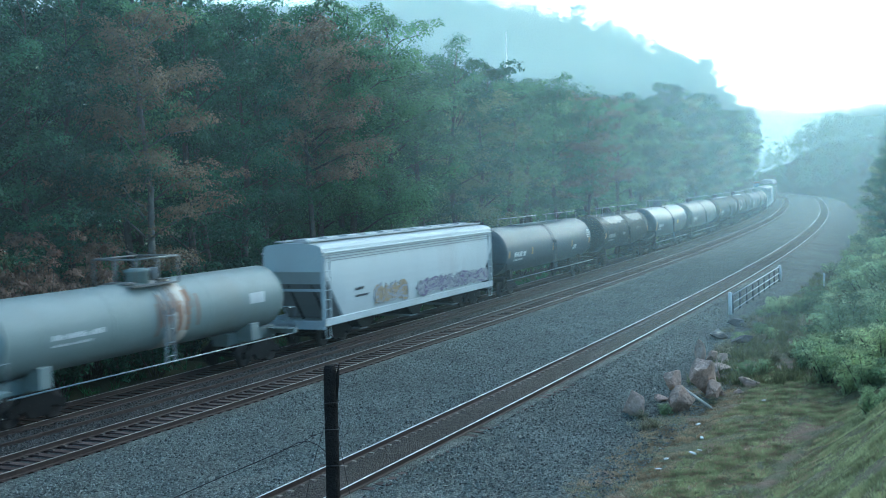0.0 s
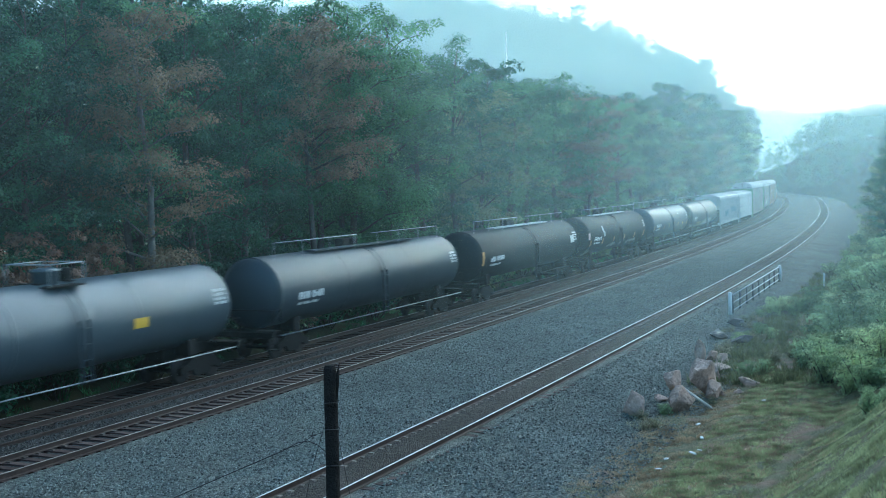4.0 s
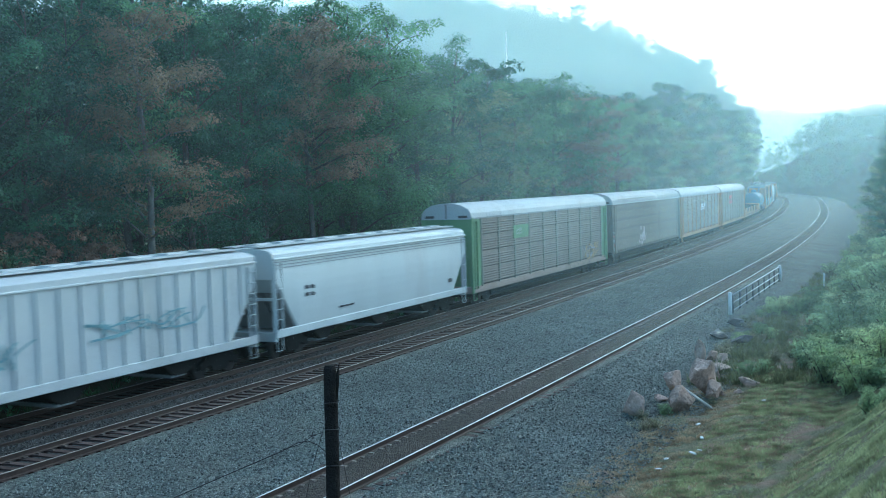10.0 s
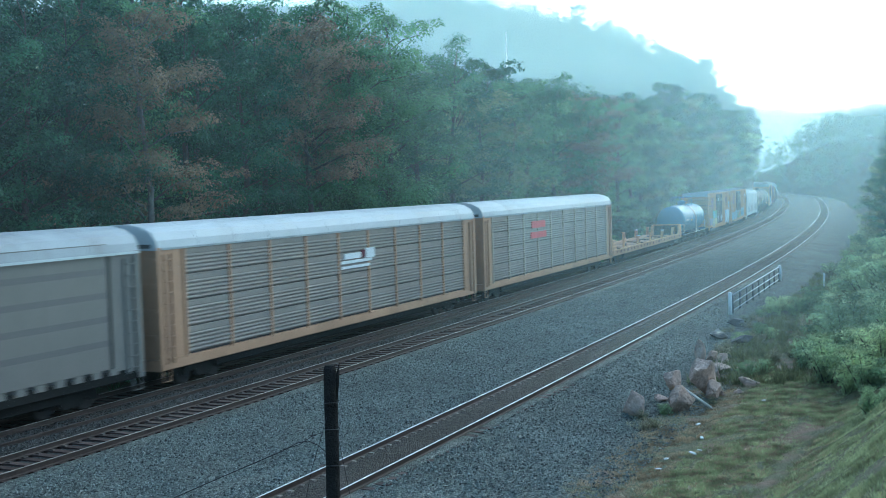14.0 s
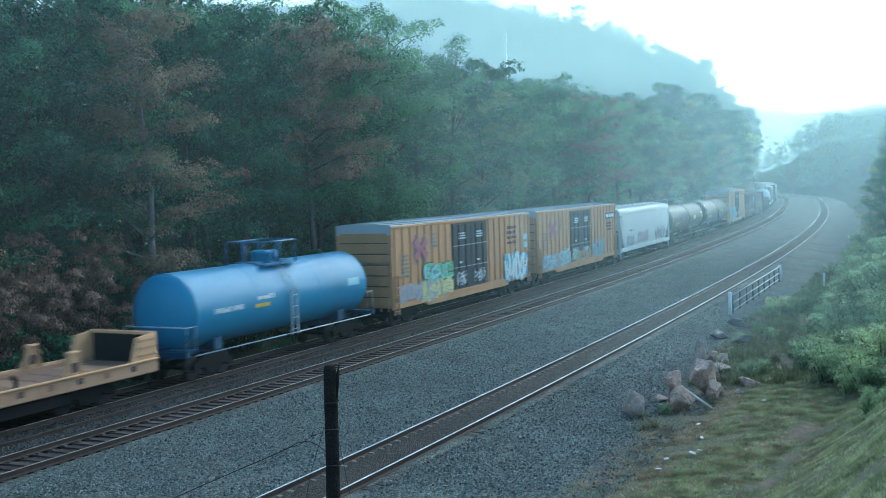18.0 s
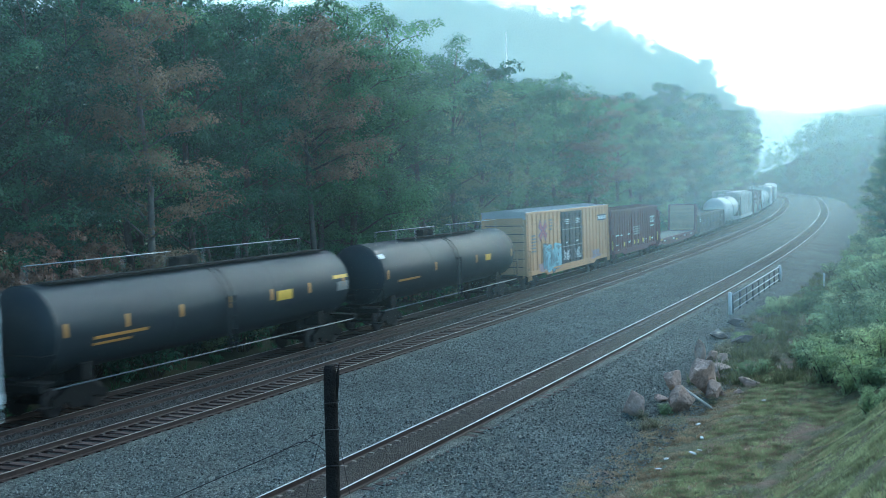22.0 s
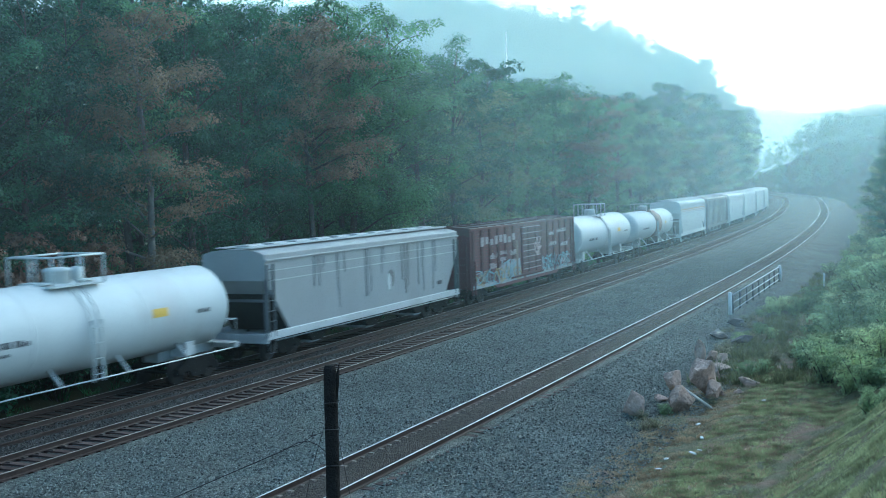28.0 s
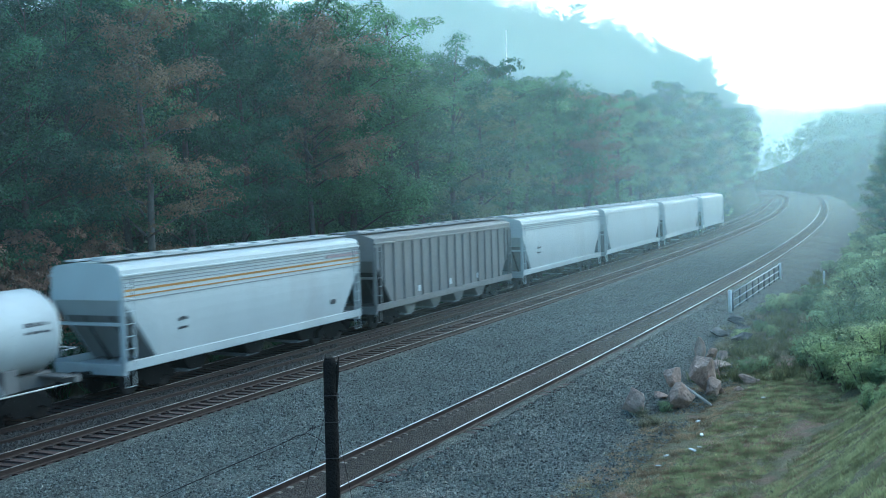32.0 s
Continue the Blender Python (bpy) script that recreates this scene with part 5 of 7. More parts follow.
tank_scrawl(_t, -5.6, -2.4, 1.6, 2.0, ("ochre",), 9, 0.08, 5)
tank_car(45.9, 59.6, BLUE, "bright blue tank car with railed top platform", 1.45, 2.55, top="cage", rail_m=CREAM_GREY, sill_m=paint("dark_blue_sill", (0.02, 0.06, 0.12)), walkway_m=paint("blue_platform_paint", (0.05, 0.14, 0.26)),
         marks=[(-5.2, -3.4, 2.75, 2.95, MARK_W), (-2.6, -1.6, 2.7, 2.85, MARK_Y), (-2.4, -1.2, 3.0, 3.2, MARK_W), (4.6, 5.6, 2.9, 3.25, SPRAY["sky"])])
tank_car(123.6, 142.5, BLACK, "black tank car with full-length walkway and yellow markers", top="long", rail_m=TAUPE, marks=amber(18.9, 7, 2.95) + [(3.2, 4.3, 2.65, 3.05, MARK_Y), (-7.2, -4.6, 2.5, 2.6, MARK_O), (-7.2, -5.4, 2.3, 2.38, MARK_O), (7.6, 8.8, 3.15, 3.3, MARK_Y), (7.9, 8.8, 2.6, 3.0, TAUPE)], walkway_m=IRON)
tank_car(144.8, 163.1, BLACK, "black tank car with a dark top walkway", top="short", rail_m=TAUPE, marks=amber(18.3, 4, 2.9) + [(4.0, 4.8, 2.7, 3.05, MARK_Y), (-7.0, -4.6, 2.45, 2.55, MARK_O), (-8.6, -8.0, 3.7, 3.9, MARK_W)], walkway_m=IRON)
tank_car(245.7, 260.8, WHITE, "clean white tank car with railed top platform", 1.5, 2.68, top="cage", rail_m=WHITE, sill_m=CREAM_GREY, walkway_m=WHITE, saddles=True, marks=[(-4.9, -2.6, 2.75, 2.95, MARK_D), (-4.9, -3.4, 2.5, 2.6, MARK_D), (2.8, 3.6, 2.9, 3.2, MARK_Y), (5.2, 6.0, 2.8, 2.95, MARK_D)])
tank_car(303.6, 319.0, WHITE, "white tank car with railed top platform and stained middle", 1.47, 2.77, top="cage", rail_m=WHITE, sill_m=CREAM_GREY, walkway_m=CREAM_GREY, saddles=True, bands=((-0.3, 0.5, CREAM_GREY),), marks=[(-5.2, -3.0, 2.55, 2.75, MARK_D), (3.0, 3.8, 2.9, 3.2, MARK_Y), (4.9, 6.2, 2.8, 2.95, MARK_D)])
tank_car(321.3, 337.7, WHITE, "white tank car with a broad brown spill band", 1.32, 2.68, top="manway", rail_m=CREAM_GREY, sill_m=TAUPE, walkway_m=RUST_STAIN, saddles=True, bands=((-0.2, 2.5, RUST_STAIN),), marks=[(-5.6, -3.2, 2.6, 2.8, MARK_D), (3.6, 4.3, 2.8, 3.1, MARK_Y), (6.3, 7.3, 3.2, 3.35, MARK_D), (6.3, 7.3, 2.95, 3.05, MARK_D)])


# ---- covered hoppers ----
def hopper_body(L, prof_fn, zb_end, cut):
    """The shell of a hopper: a section drawn along the car, its lower edge rising at both ends."""
    g = Geo()
    st = [(-L / 2, zb_end), (-L / 2 + 0.02, zb_end), (-L / 2 + cut, 1.15), (L / 2 - cut, 1.15), (L / 2 - 0.02, zb_end), (L / 2, zb_end)]
    rings = []
    for x, zb in st:
        rings.append([(x, y, z) for y, z in prof_fn(zb)])
    k = len(rings[0])
    for r in rings:
        g.v += r
    for j in range(len(rings) - 1):
        g.f += [(j * k + i, j * k + (i + 1) % k, (j + 1) * k + (i + 1) % k, (j + 1) * k + i) for i in range(k)]
    g.f += [tuple(reversed(range(k))), tuple(range((len(rings) - 1) * k, len(rings) * k))]
    g.smooth = [False] * len(g.f)
    return g


def curved_section(zb):
    pts = []
    for i in range(9):
        z = zb + (4.2 - zb) * i / 8
        pts.append((1.5 + 0.1 * math.sin(math.pi * min(1, max(0, (z - 1.15) / 2.9))), z))
    right = pts + [(1.48, 4.34), (1.4, 4.45), (1.22, 4.52), (0.5, 4.6)]
    return [(-y, z) for y, z in right] + [(y, z) for y, z in reversed(right)]


def flat_section(zb):
    right = [(1.5, zb)] + [(1.5, zb + (4.38 - zb) * i / 4) for i in (1, 2, 3, 4)] + [(1.46, 4.42), (1.1, 4.53), (0.5, 4.6)]
    return [(-y, z) for y, z in right] + [(y, z) for y, z in reversed(right)]


def covered_hopper(a, b, paint_m, label, style="curved", ribs=0, sill_m=None, stripes=(), open_bottom=False, dark_eave=True, end_m=None, group="covered hoppers in the train", hatch_m=None):
    L = b - a
    car = thing("covered_hopper", label, "freight car", group)
    sill_m, end_m, hatch_m = sill_m or paint_m, end_m or paint_m, hatch_m or CREAM_GREY
    cut = 1.75
    sec = curved_section if style == "curved" else flat_section
    body = part("body", hopper_body(L, sec, 3.35, cut), paint_m, car)
    for y in (-1, 1):
        part("side_sill", Geo().box(-L / 2, L / 2, min(y * 1.42, y * 1.56), max(y * 1.42, y * 1.56), 0.98, 1.3, 0.02), sill_m, car)
        part("eave_rail", Geo().box(-L / 2, L / 2, min(y * 1.49, y * 1.58), max(y * 1.49, y * 1.58), 4.12, 4.2, 0.015), paint_m, car)
        if dark_eave and style == "curved":
            for z in (3.78, 3.9, 4.02):
                part("side_seam", Geo().box(-L / 2 + 0.1, L / 2 - 0.1, min(y * 1.5, y * 1.552), max(y * 1.5, y * 1.552), z, z + 0.035), MID_GREY, body)
    for i in range(ribs):
        x = -L / 2 + cut * 0.55 + i * (L - cut * 1.1) / (ribs - 1)
        zlow = 1.2 if abs(x) < L / 2 - cut else 1.2 + (abs(x) - L / 2 + cut) / cut * 2.2
        for y in (-1, 1):
            part("rib", Geo().box(x - 0.07, x + 0.07, min(y * 1.49, y * 1.565), max(y * 1.49, y * 1.565), zlow, 4.12, 0.02), paint_m, body)
    for sx in (-1, 1):
        e = sx * L / 2
        part("end_platform", Geo().box(min(e, e - sx * 2.4), max(e, e - sx * 2.4), -1.45, 1.45, 0.98, 1.06).box(min(e, e - sx * 0.2), max(e, e - sx * 0.2), -1.5, 1.5, 0.85, 1.2), sill_m, car)
        for y in (-1.46, 1.46):
            part("corner_post", Geo().box(min(e, e - sx * 0.12), max(e, e - sx * 0.12), y - 0.06, y + 0.06, 1.05, 3.45), end_m, car)
        for y in (-0.6, 0.6):
            part("slope_strut", Geo().tube([(e - sx * 0.1, y, 3.4), (e - sx * 1.7, y, 1.1)], 0.06, 6), IRON, car)
        part("slope_sheet", Geo().add([(e - sx * 0.05, -1.4, 3.33), (e - sx * 0.05, 1.4, 3.33), (e - sx * 1.7, 1.4, 1.16), (e - sx * 1.7, -1.4, 1.16),
                                       (e - sx * 0.1, -1.4, 3.38), (e - sx * 0.1, 1.4, 3.38), (e - sx * 1.74, 1.4, 1.2), (e - sx * 1.74, -1.4, 1.2)],
                                      [(0, 1, 2, 3), (7, 6, 5, 4), (0, 4, 5, 1), (1, 5, 6, 2), (2, 6, 7, 3), (3, 7, 4, 0)]), TAUPE if paint_m is WHITE else IRON, car)
        part("end_crossbar", Geo().box(min(e, e - sx * 0.1), max(e, e - sx * 0.1), -1.45, 1.45, 2.5, 2.6), end_m, car)
        ladder(car, e - sx * 0.08 - (0.45 if sx > 0 else 0), -1.5, 1.1, 4.0, end_m, 0.45, 7)
        part("stirrup", Geo().tube([(e - sx * 0.1, -1.5, 1.0), (e - sx * 0.1, -1.52, 0.45), (e - sx * 0.5, -1.52, 0.45), (e - sx * 0.5, -1.5, 1.0)], 0.025, 5), end_m, car)
    for y in (-0.62, 0.62):
        part("running_board", Geo().box(-L / 2, L / 2, y - 0.24, y + 0.24, 4.64, 4.69), hatch_m, car)
    n = 10
    for i in range(n):
        x = -L / 2 + 1.2 + i * (L - 2.4) / (n - 1)
        part("roof_hatch", Geo().box(x - 0.55, x + 0.55, -0.32, 0.32, 4.56, 4.74, 0.04), hatch_m, car)
    nb = 4 if open_bottom else 3
    for i in range(nb):
        x = (i - (nb - 1) / 2) * (L - 8.0) / (nb - 1) * 0.95
        w = (L - 8) / nb * 0.5
        zt = 1.5
        part("outlet", prism([(x - w, zt), (x - 0.35, 0.45), (x + 0.35, 0.45), (x + w, zt)], -1.2, 1.2), IRON if not open_bottom else TAUPE, car)
        part("outlet_gate", Geo().box(x - 0.4, x + 0.4, -1.05, 1.05, 0.36, 0.47), MID_GREY, car)
    for x0, x1, z0, z1, m in stripes:
        zz = (z0 + z1) / 2
        yy = -(1.5 + (0.1 * math.sin(math.pi * min(1, max(0, (zz - 1.15) / 2.9))) if style == "curved" else 0.0)) - 0.012
        if m is MARK_D and x1 - x0 > 0.5:
            rows_of_bars(car, x0, x1, z0 - 0.04, z1 + 0.04, 1, m, yy - 0.006, int(x0 * 10))
        else:
            plate(car, x0, x1, z0, z1, m, yy, "marking", t=0.012)
    running_gear(car, L, 1.9)
    return enroll(car, a, b, 1.9)


_h = covered_hopper(-322.1, -303.1, WHITE, "white covered hopper with graffiti along its lower side", stripes=((-7.0, -6.0, 2.3, 2.45, MARK_D), (-7.0, -5.6, 2.0, 2.1, MARK_D)))
graffiti(_h, -5.0, -1.6, 1.5, 2.4, ("ochre", "ochre", "grey"), 21, -1.6, 0.16, 4)
graffiti(_h, -0.5, 8.6, 1.45, 2.2, ("grey", "purple", "grey"), 22, -1.6, 0.13, 9)
_h = covered_hopper(-137.9, -118.3, CREAM_GREY, "pale grey covered hopper with upright ribs and scrawled tags", "flat", ribs=20, end_m=CREAM_GREY)
graffiti(_h, -5.4, -1.5, 1.9, 2.7, ("teal",), 23, -1.575, 0.12, 4, False)
graffiti(_h, 0.5, 6.5, 2.3, 2.9, ("teal",), 24, -1.575, 0.12, 5, False)
covered_hopper(-117.0, -98.1, WHITE, "clean white round-sided covered hopper", stripes=((-7.4, -6.4, 2.75, 2.95, MARK_D), (-7.4, -6.4, 2.45, 2.65, MARK_D), (-4.6, -3.0, 1.7, 1.76, MARK_D), (7.0, 7.5, 1.75, 1.95, MARK_D)))
_h = covered_hopper(102.6, 121.9, WHITE, "white covered hopper with faded graffiti on its side", stripes=((-6.6, -5.6, 2.6, 2.75, MARK_D), (-8.5, -7.0, 2.9, 3.6, CREAM_GREY)), dark_eave=False)
graffiti(_h, -7.4, -5.0, 1.5, 2.2, ("grey", "teal"), 25, -1.6, 0.16, 3)
graffiti(_h, -3.6, 0.4, 1.5, 2.4, ("pink", "grey"), 26, -1.6, 0.16, 4)
graffiti(_h, 3.2, 8.0, 1.5, 2.5, ("grey", "grey"), 27, -1.6, 0.13, 6, False)
# grime that has run down the side in uneven streaks below the roof seams
_q = random.Random(31)
SMEAR = paint("thin_grime_smear", (0.26, 0.268, 0.27), 0.7, amt=0.6)
GRIME_RUNS = ()
for cx, n in ((-5.2, 6), (-3.4, 3), (-1.0, 5), (0.6, 2), (2.8, 5), (4.6, 3), (6.4, 3)):
    for i in range(n):
        x = cx + _q.uniform(-0.42, 0.42)
        GRIME_RUNS += ((x, x + _q.uniform(0.05, 0.2), 4.1 - _q.uniform(0.5, 2.5), 4.1, SMEAR),)
_h = covered_hopper(262.8, 281.3, MID_GREY, "grey covered hopper with dark rust streaks down its side", "flat", end_m=paint("dark_grey_end", (0.12, 0.125, 0.13), 0.65), stripes=GRIME_RUNS + ((-9, 9, 3.72, 3.75, CREAM_GREY), (-9, 9, 3.32, 3.35, CREAM_GREY), (6.6, 7.1, 1.75, 1.95, MARK_D)), sill_m=CREAM_GREY)
# Dark oval, set off to one side, paints the pale emblem's shadow.
part("round_mark", prism([(1.45 + 0.3 * math.cos(a * 0.449), 2.55 + 0.42 * math.sin(a * 0.449)) for a in range(14)], -1.51, -1.49), EMBLEM_SHADOW, _h, "dark shadow painted behind the worn emblem")
part("round_mark", prism([(1.2 + 0.22 * math.cos(a * 0.449), 2.4 + 0.4 * math.sin(a * 0.449)) for a in range(14)], -1.515, -1.49), CREAM_GREY, _h, "pale worn emblem")
part("air_pipe", Geo().tube([(-8.6, -1.45, 0.9), (8.6, -1.45, 0.9)], 0.03, 6), CREAM_GREY, _h)
covered_hopper(339.8, 355.6, WHITE, "white covered hopper with orange stripes below the roof", stripes=((-7.8, 7.8, 3.62, 3.7, MARK_O), (-7.8, 7.8, 3.45, 3.5, MARK_O), (-7.8, 7.8, 3.3, 3.34, MID_GREY), (5.0, 7.8, 3.78, 3.95, SPRAY["pink"]), (-5.2, -4.6, 2.35, 2.5, MARK_D), (-5.2, -4.6, 2.05, 2.15, MARK_D), (5.2, 5.6, 1.8, 2.0, MARK_D)))
covered_hopper(357.1, 374.6, TAUPE, "brown-grey ribbed covered hopper with open hopper bottoms", "flat", ribs=16, open_bottom=True, hatch_m=MID_GREY, stripes=((-4.2, -3.9, 1.5, 1.8, MARK_W), (-0.4, -0.1, 1.5, 1.8, MARK_W), (3.4, 3.7, 1.5, 1.8, MARK_W)))
covered_hopper(376.6, 394.0, WHITE, "white covered hopper with small dark data bars", stripes=((-6.2, -5.4, 2.5, 2.65, MARK_D), (-6.2, -5.4, 2.2, 2.3, MARK_D)))
covered_hopper(395.6, 414.9, WHITE, "white round-sided covered hopper near the train's end", dark_eave=False)
covered_hopper(416.9, 436.1, CREAM_GREY, "pale covered hopper before the last car", dark_eave=False)
covered_hopper(438.8, 456.0, CREAM_GREY, "pale covered hopper at the end of the train", dark_eave=False)


# ---- autoracks ----


def autorack(a, b, label, style, post_m, end_m, sill_m, roof_m, marks=()):
    L = b - a
    car = thing("autorack", label, "freight car", "autoracks in the train")
    z0, ze = 1.18, 5.04
    part("deck_sill", Geo().box(-L / 2, L / 2, -1.48, 1.48, 0.78, 1.16, 0.03), sill_m, car)
    # Centre sill as a wide near-black belly; the shade below is in its colour.
    part("centre_sill", Geo().box(-L / 2 + 3.5, L / 2 - 3.5, -1.2, 1.2, 0.45, 0.8, 0.03), IRON, car)
    part("inner_wall", Geo().box(-L / 2 + 0.7, L / 2 - 0.7, -1.42, 1.42, z0, ze), RACK_GAP, car)
    nb = 9
    xs = [-L / 2 + 1.5 + i * (L - 3.0) / nb for i in range(nb + 1)]
    if style == "ridged":
        bands = 4
        for i in range(nb):
            x0, x1 = xs[i], xs[i + 1]
            for bnd in range(bands):
                zb = z0 + 0.05 + bnd * (ze - z0 - 0.08) / bands
                h = (ze - z0 - 0.08) / bands - 0.022
                prof = [(-1.43, zb)]
                nr = 5
                for k in range(nr):
                    za = zb + 0.76 * h * k / nr
                    d = 0.76 * h / nr
                    prof += [(-1.462, za + 0.02), (-1.505, za + d * 0.35), (-1.505, za + d * 0.65), (-1.462, za + d - 0.02)]
                prof += [(-1.47, zb + 0.79 * h), (-1.47, zb + h - 0.03), (-1.43, zb + h)]
                for side in (1, -1):
                    pr = [(side * y, z) for y, z in prof]
                    if side < 0:
                        pr = pr[::-1]
                    part("side_panel", Geo().extrude(pr, x0, x1), RACK_SHEET, car)
    else:
        for i in range(nb):
            x0, x1 = xs[i] + 0.004, xs[i + 1] - 0.004
            for side in (-1, 1):
                g = Geo().box(x0, x1, min(side * 1.42, side * 1.49), max(side * 1.42, side * 1.49), z0 + 0.1, ze)
                for bnd in range(5):
                    zb = z0 + 0.55 + bnd * 0.78
                    g.box(x0, x1, min(side * 1.485, side * 1.496), max(side * 1.485, side * 1.496), zb, zb + 0.28)
                sheet = part("side_panel", g, RACK_SMOOTH, car)
                for bnd in range(5):
                    zb = z0 + 0.86 + bnd * 0.78
                    part("panel_stripe", Geo().box(x0, x1, min(side * 1.486, side * 1.494), max(side * 1.486, side * 1.494), zb, zb + 0.2), RACK_STRIPE, sheet)
        g = Geo()
        for i in range(34):
            x = -L / 2 + 0.6 + i * (L - 1.2) / 33
            part("lower_tab", Geo().box(x - 0.2, x + 0.2, -1.52, -1.44, 1.06, 1.27), RACK_SMOOTH, car)
    for i, x in enumerate(xs):
        if style == "smooth":
            continue
        for y in (-1, 1):
            part("side_post", Geo().box(x - 0.065, x + 0.065, min(y * 1.42, y * 1.525), max(y * 1.42, y * 1.525), 1.1, ze, 0.02), post_m, car)
    for sx in (-1, 1):
        e = sx * L / 2
        for y in (-1, 1):
            part("end_panel", Geo().box(min(e - sx * 0.05, e - sx * 1.35), max(e - sx * 0.05, e - sx * 1.35), min(y * 1.36, y * 1.5), max(y * 1.36, y * 1.5), z0 - 0.02, ze - 0.05), end_m, car)
            part("end_post", Geo().box(min(e, e - sx * 0.2), max(e, e - sx * 0.2), min(y * 1.4, y * 1.56), max(y * 1.4, y * 1.56), 0.8, ze + 0.05, 0.02), end_m, car)
        part("end_door", Geo().box(min(e - sx * 0.12, e - sx * 0.2), max(e - sx * 0.12, e - sx * 0.2), -1.36, 1.36, z0, ze), end_m if style != "smooth" else RACK_SMOOTH, car)
        for z in (1.9, 2.8, 3.7, 4.6):
            part("door_bar", Geo().box(min(e - sx * 0.08, e - sx * 0.13), max(e - sx * 0.08, e - sx * 0.13), -1.3, 1.3, z, z + 0.12), end_m, car)
        ladder(car, e - sx * 0.3 - (0.42 if sx > 0 else 0), -1.5, 1.0, ze - 0.2, end_m, 0.42, 10)
        part("stirrup", Geo().tube([(e - sx * 0.1, -1.5, 0.8), (e - sx * 0.1, -1.52, 0.4), (e - sx * 0.5, -1.52, 0.4), (e - sx * 0.5, -1.5, 0.8)], 0.025, 5), end_m, car)
        part("roof_end", prism([(min(e, e - sx * 0.06), ze), (max(e, e - sx * 0.06), ze), (max(e, e - sx * 0.06), ze + 0.02), (min(e, e - sx * 0.06), ze + 0.02)], -1.5, 1.5), roof_m, car)
    arc = [(1.54, ze - 0.06), (1.56, ze + 0.02), (1.5, ze + 0.28), (1.3, ze + 0.55), (0.92, ze + 0.74), (0.4, ze + 0.84)]
    roof = arc + [(-y, z) for y, z in reversed(arc)]
    for sx in (-1, 1):
        e = sx * (L / 2 + 0.015)
        hood = part("roof_hood", Geo().extrude([(y * 0.985, z) for y, z in roof], e - 0.01, e + 0.01), roof_m, car)
        for y in (-1, 1):
            part("hood_vent", Geo().box(e - 0.02, e + 0.02, min(y * 0.75, y * 1.3), max(y * 0.75, y * 1.3), ze + 0.02, ze + 0.16), RACK_GAP, hood)
        part("hood_seam", Geo().box(e - 0.016, e + 0.016, -0.04, 0.04, ze, ze + 0.8), RACK_STRIPE, hood)
    if style == "smooth":
        for y in (-1, 1):
            part("eave_strip", Geo().box(-L / 2, L / 2, min(y * 1.55, y * 1.585), max(y * 1.55, y * 1.585), ze - 0.07, ze + 0.01), WHITE, car)
    nseg = 12
    for i in range(nseg):
        x0, x1 = -L / 2 + i * L / nseg, -L / 2 + (i + 1) * L / nseg
        part("roof_sheet", Geo().extrude(roof, x0 + 0.01, x1 - 0.01), roof_m, car)
    for x0, x1, za, zb, m in marks:
        plate(car, x0, x1, za, zb, m, -1.515, "marking", t=0.02)
    running_gear(car, L, 2.9)
    return enroll(car, a, b, 2.9)


_r = autorack(-97.1, -69.8, "autorack with ribbed grey panels and green end posts", "ridged", paint("grey_green_post", (0.22, 0.235, 0.2)), GREEN, paint("rusty_pink_sill", (0.33, 0.25, 0.205), 0.75, amt=0.6), ROOF_SHEET,
              marks=((-7.0, -4.3, 3.55, 4.35, GREEN), (-6.6, -5.6, 3.75, 4.15, MARK_W)))
graffiti(_r, 7.6, 11.4, 1.25, 2.3, ("ochre", "grey"), 31, -1.53, 0.16, 5, False)
_r = autorack(-68.0, -41.0, "smooth brown-grey autorack with a white scuff low on its side", "smooth", RACK_SMOOTH, RACK_SMOOTH, IRON, paint("dull_roof_sheet", (0.34, 0.35, 0.355), 0.65, amt=0.5))
SCUFF = mat("pale_scuff", (0.5, 0.43, 0.41), 0.8, vary=0.4, scale=4)
_q = random.Random(32)
for i in range(44):
    cx, cz2, rr = -2.9 + _q.gauss(0, 0.55), 2.0 + _q.gauss(0, 0.3), _q.uniform(0.05, 0.22)
    part("scuff", prism([(cx + rr * _q.uniform(0.6, 1.3) * math.cos(k * 0.7), cz2 + rr * _q.uniform(0.6, 1.3) * math.sin(k * 0.7)) for k in range(9)], -1.5 - 0.0006 * i, -1.48), SCUFF, _r)
for i in range(5):
    plate(_r, -13.3, -13.05, 1.3 + i * 0.34, 1.46 + i * 0.34, MARK_R if i % 2 else MARK_W, -1.56, "striped_marker")
_r = autorack(-40.0, -12.7, "autorack with ribbed panels, tan posts and a small white emblem", "ridged", TAN, TAN, TAN, ROOF_SHEET,
              marks=((-1.2, 1.6, 3.55, 3.68, MARK_W), (-1.2, 1.4, 3.32, 3.44, MARK_W), (-0.9, 0.6, 3.75, 4.0, MARK_W), (1.0, 1.9, 3.7, 4.15, MARK_W), (0.6, 1.1, 3.75, 4.1, MAROON)))
_r = autorack(-11.4, 15.7, "autorack with ribbed panels, tan posts and red emblem bars", "ridged", paint("pale_tan_post", (0.34, 0.28, 0.21)), TAN, TAN, ROOF_SHEET,
              marks=((-5.2, -2.6, 4.0, 4.45, MARK_R), (-5.4, -2.4, 3.35, 3.75, MARK_R)))


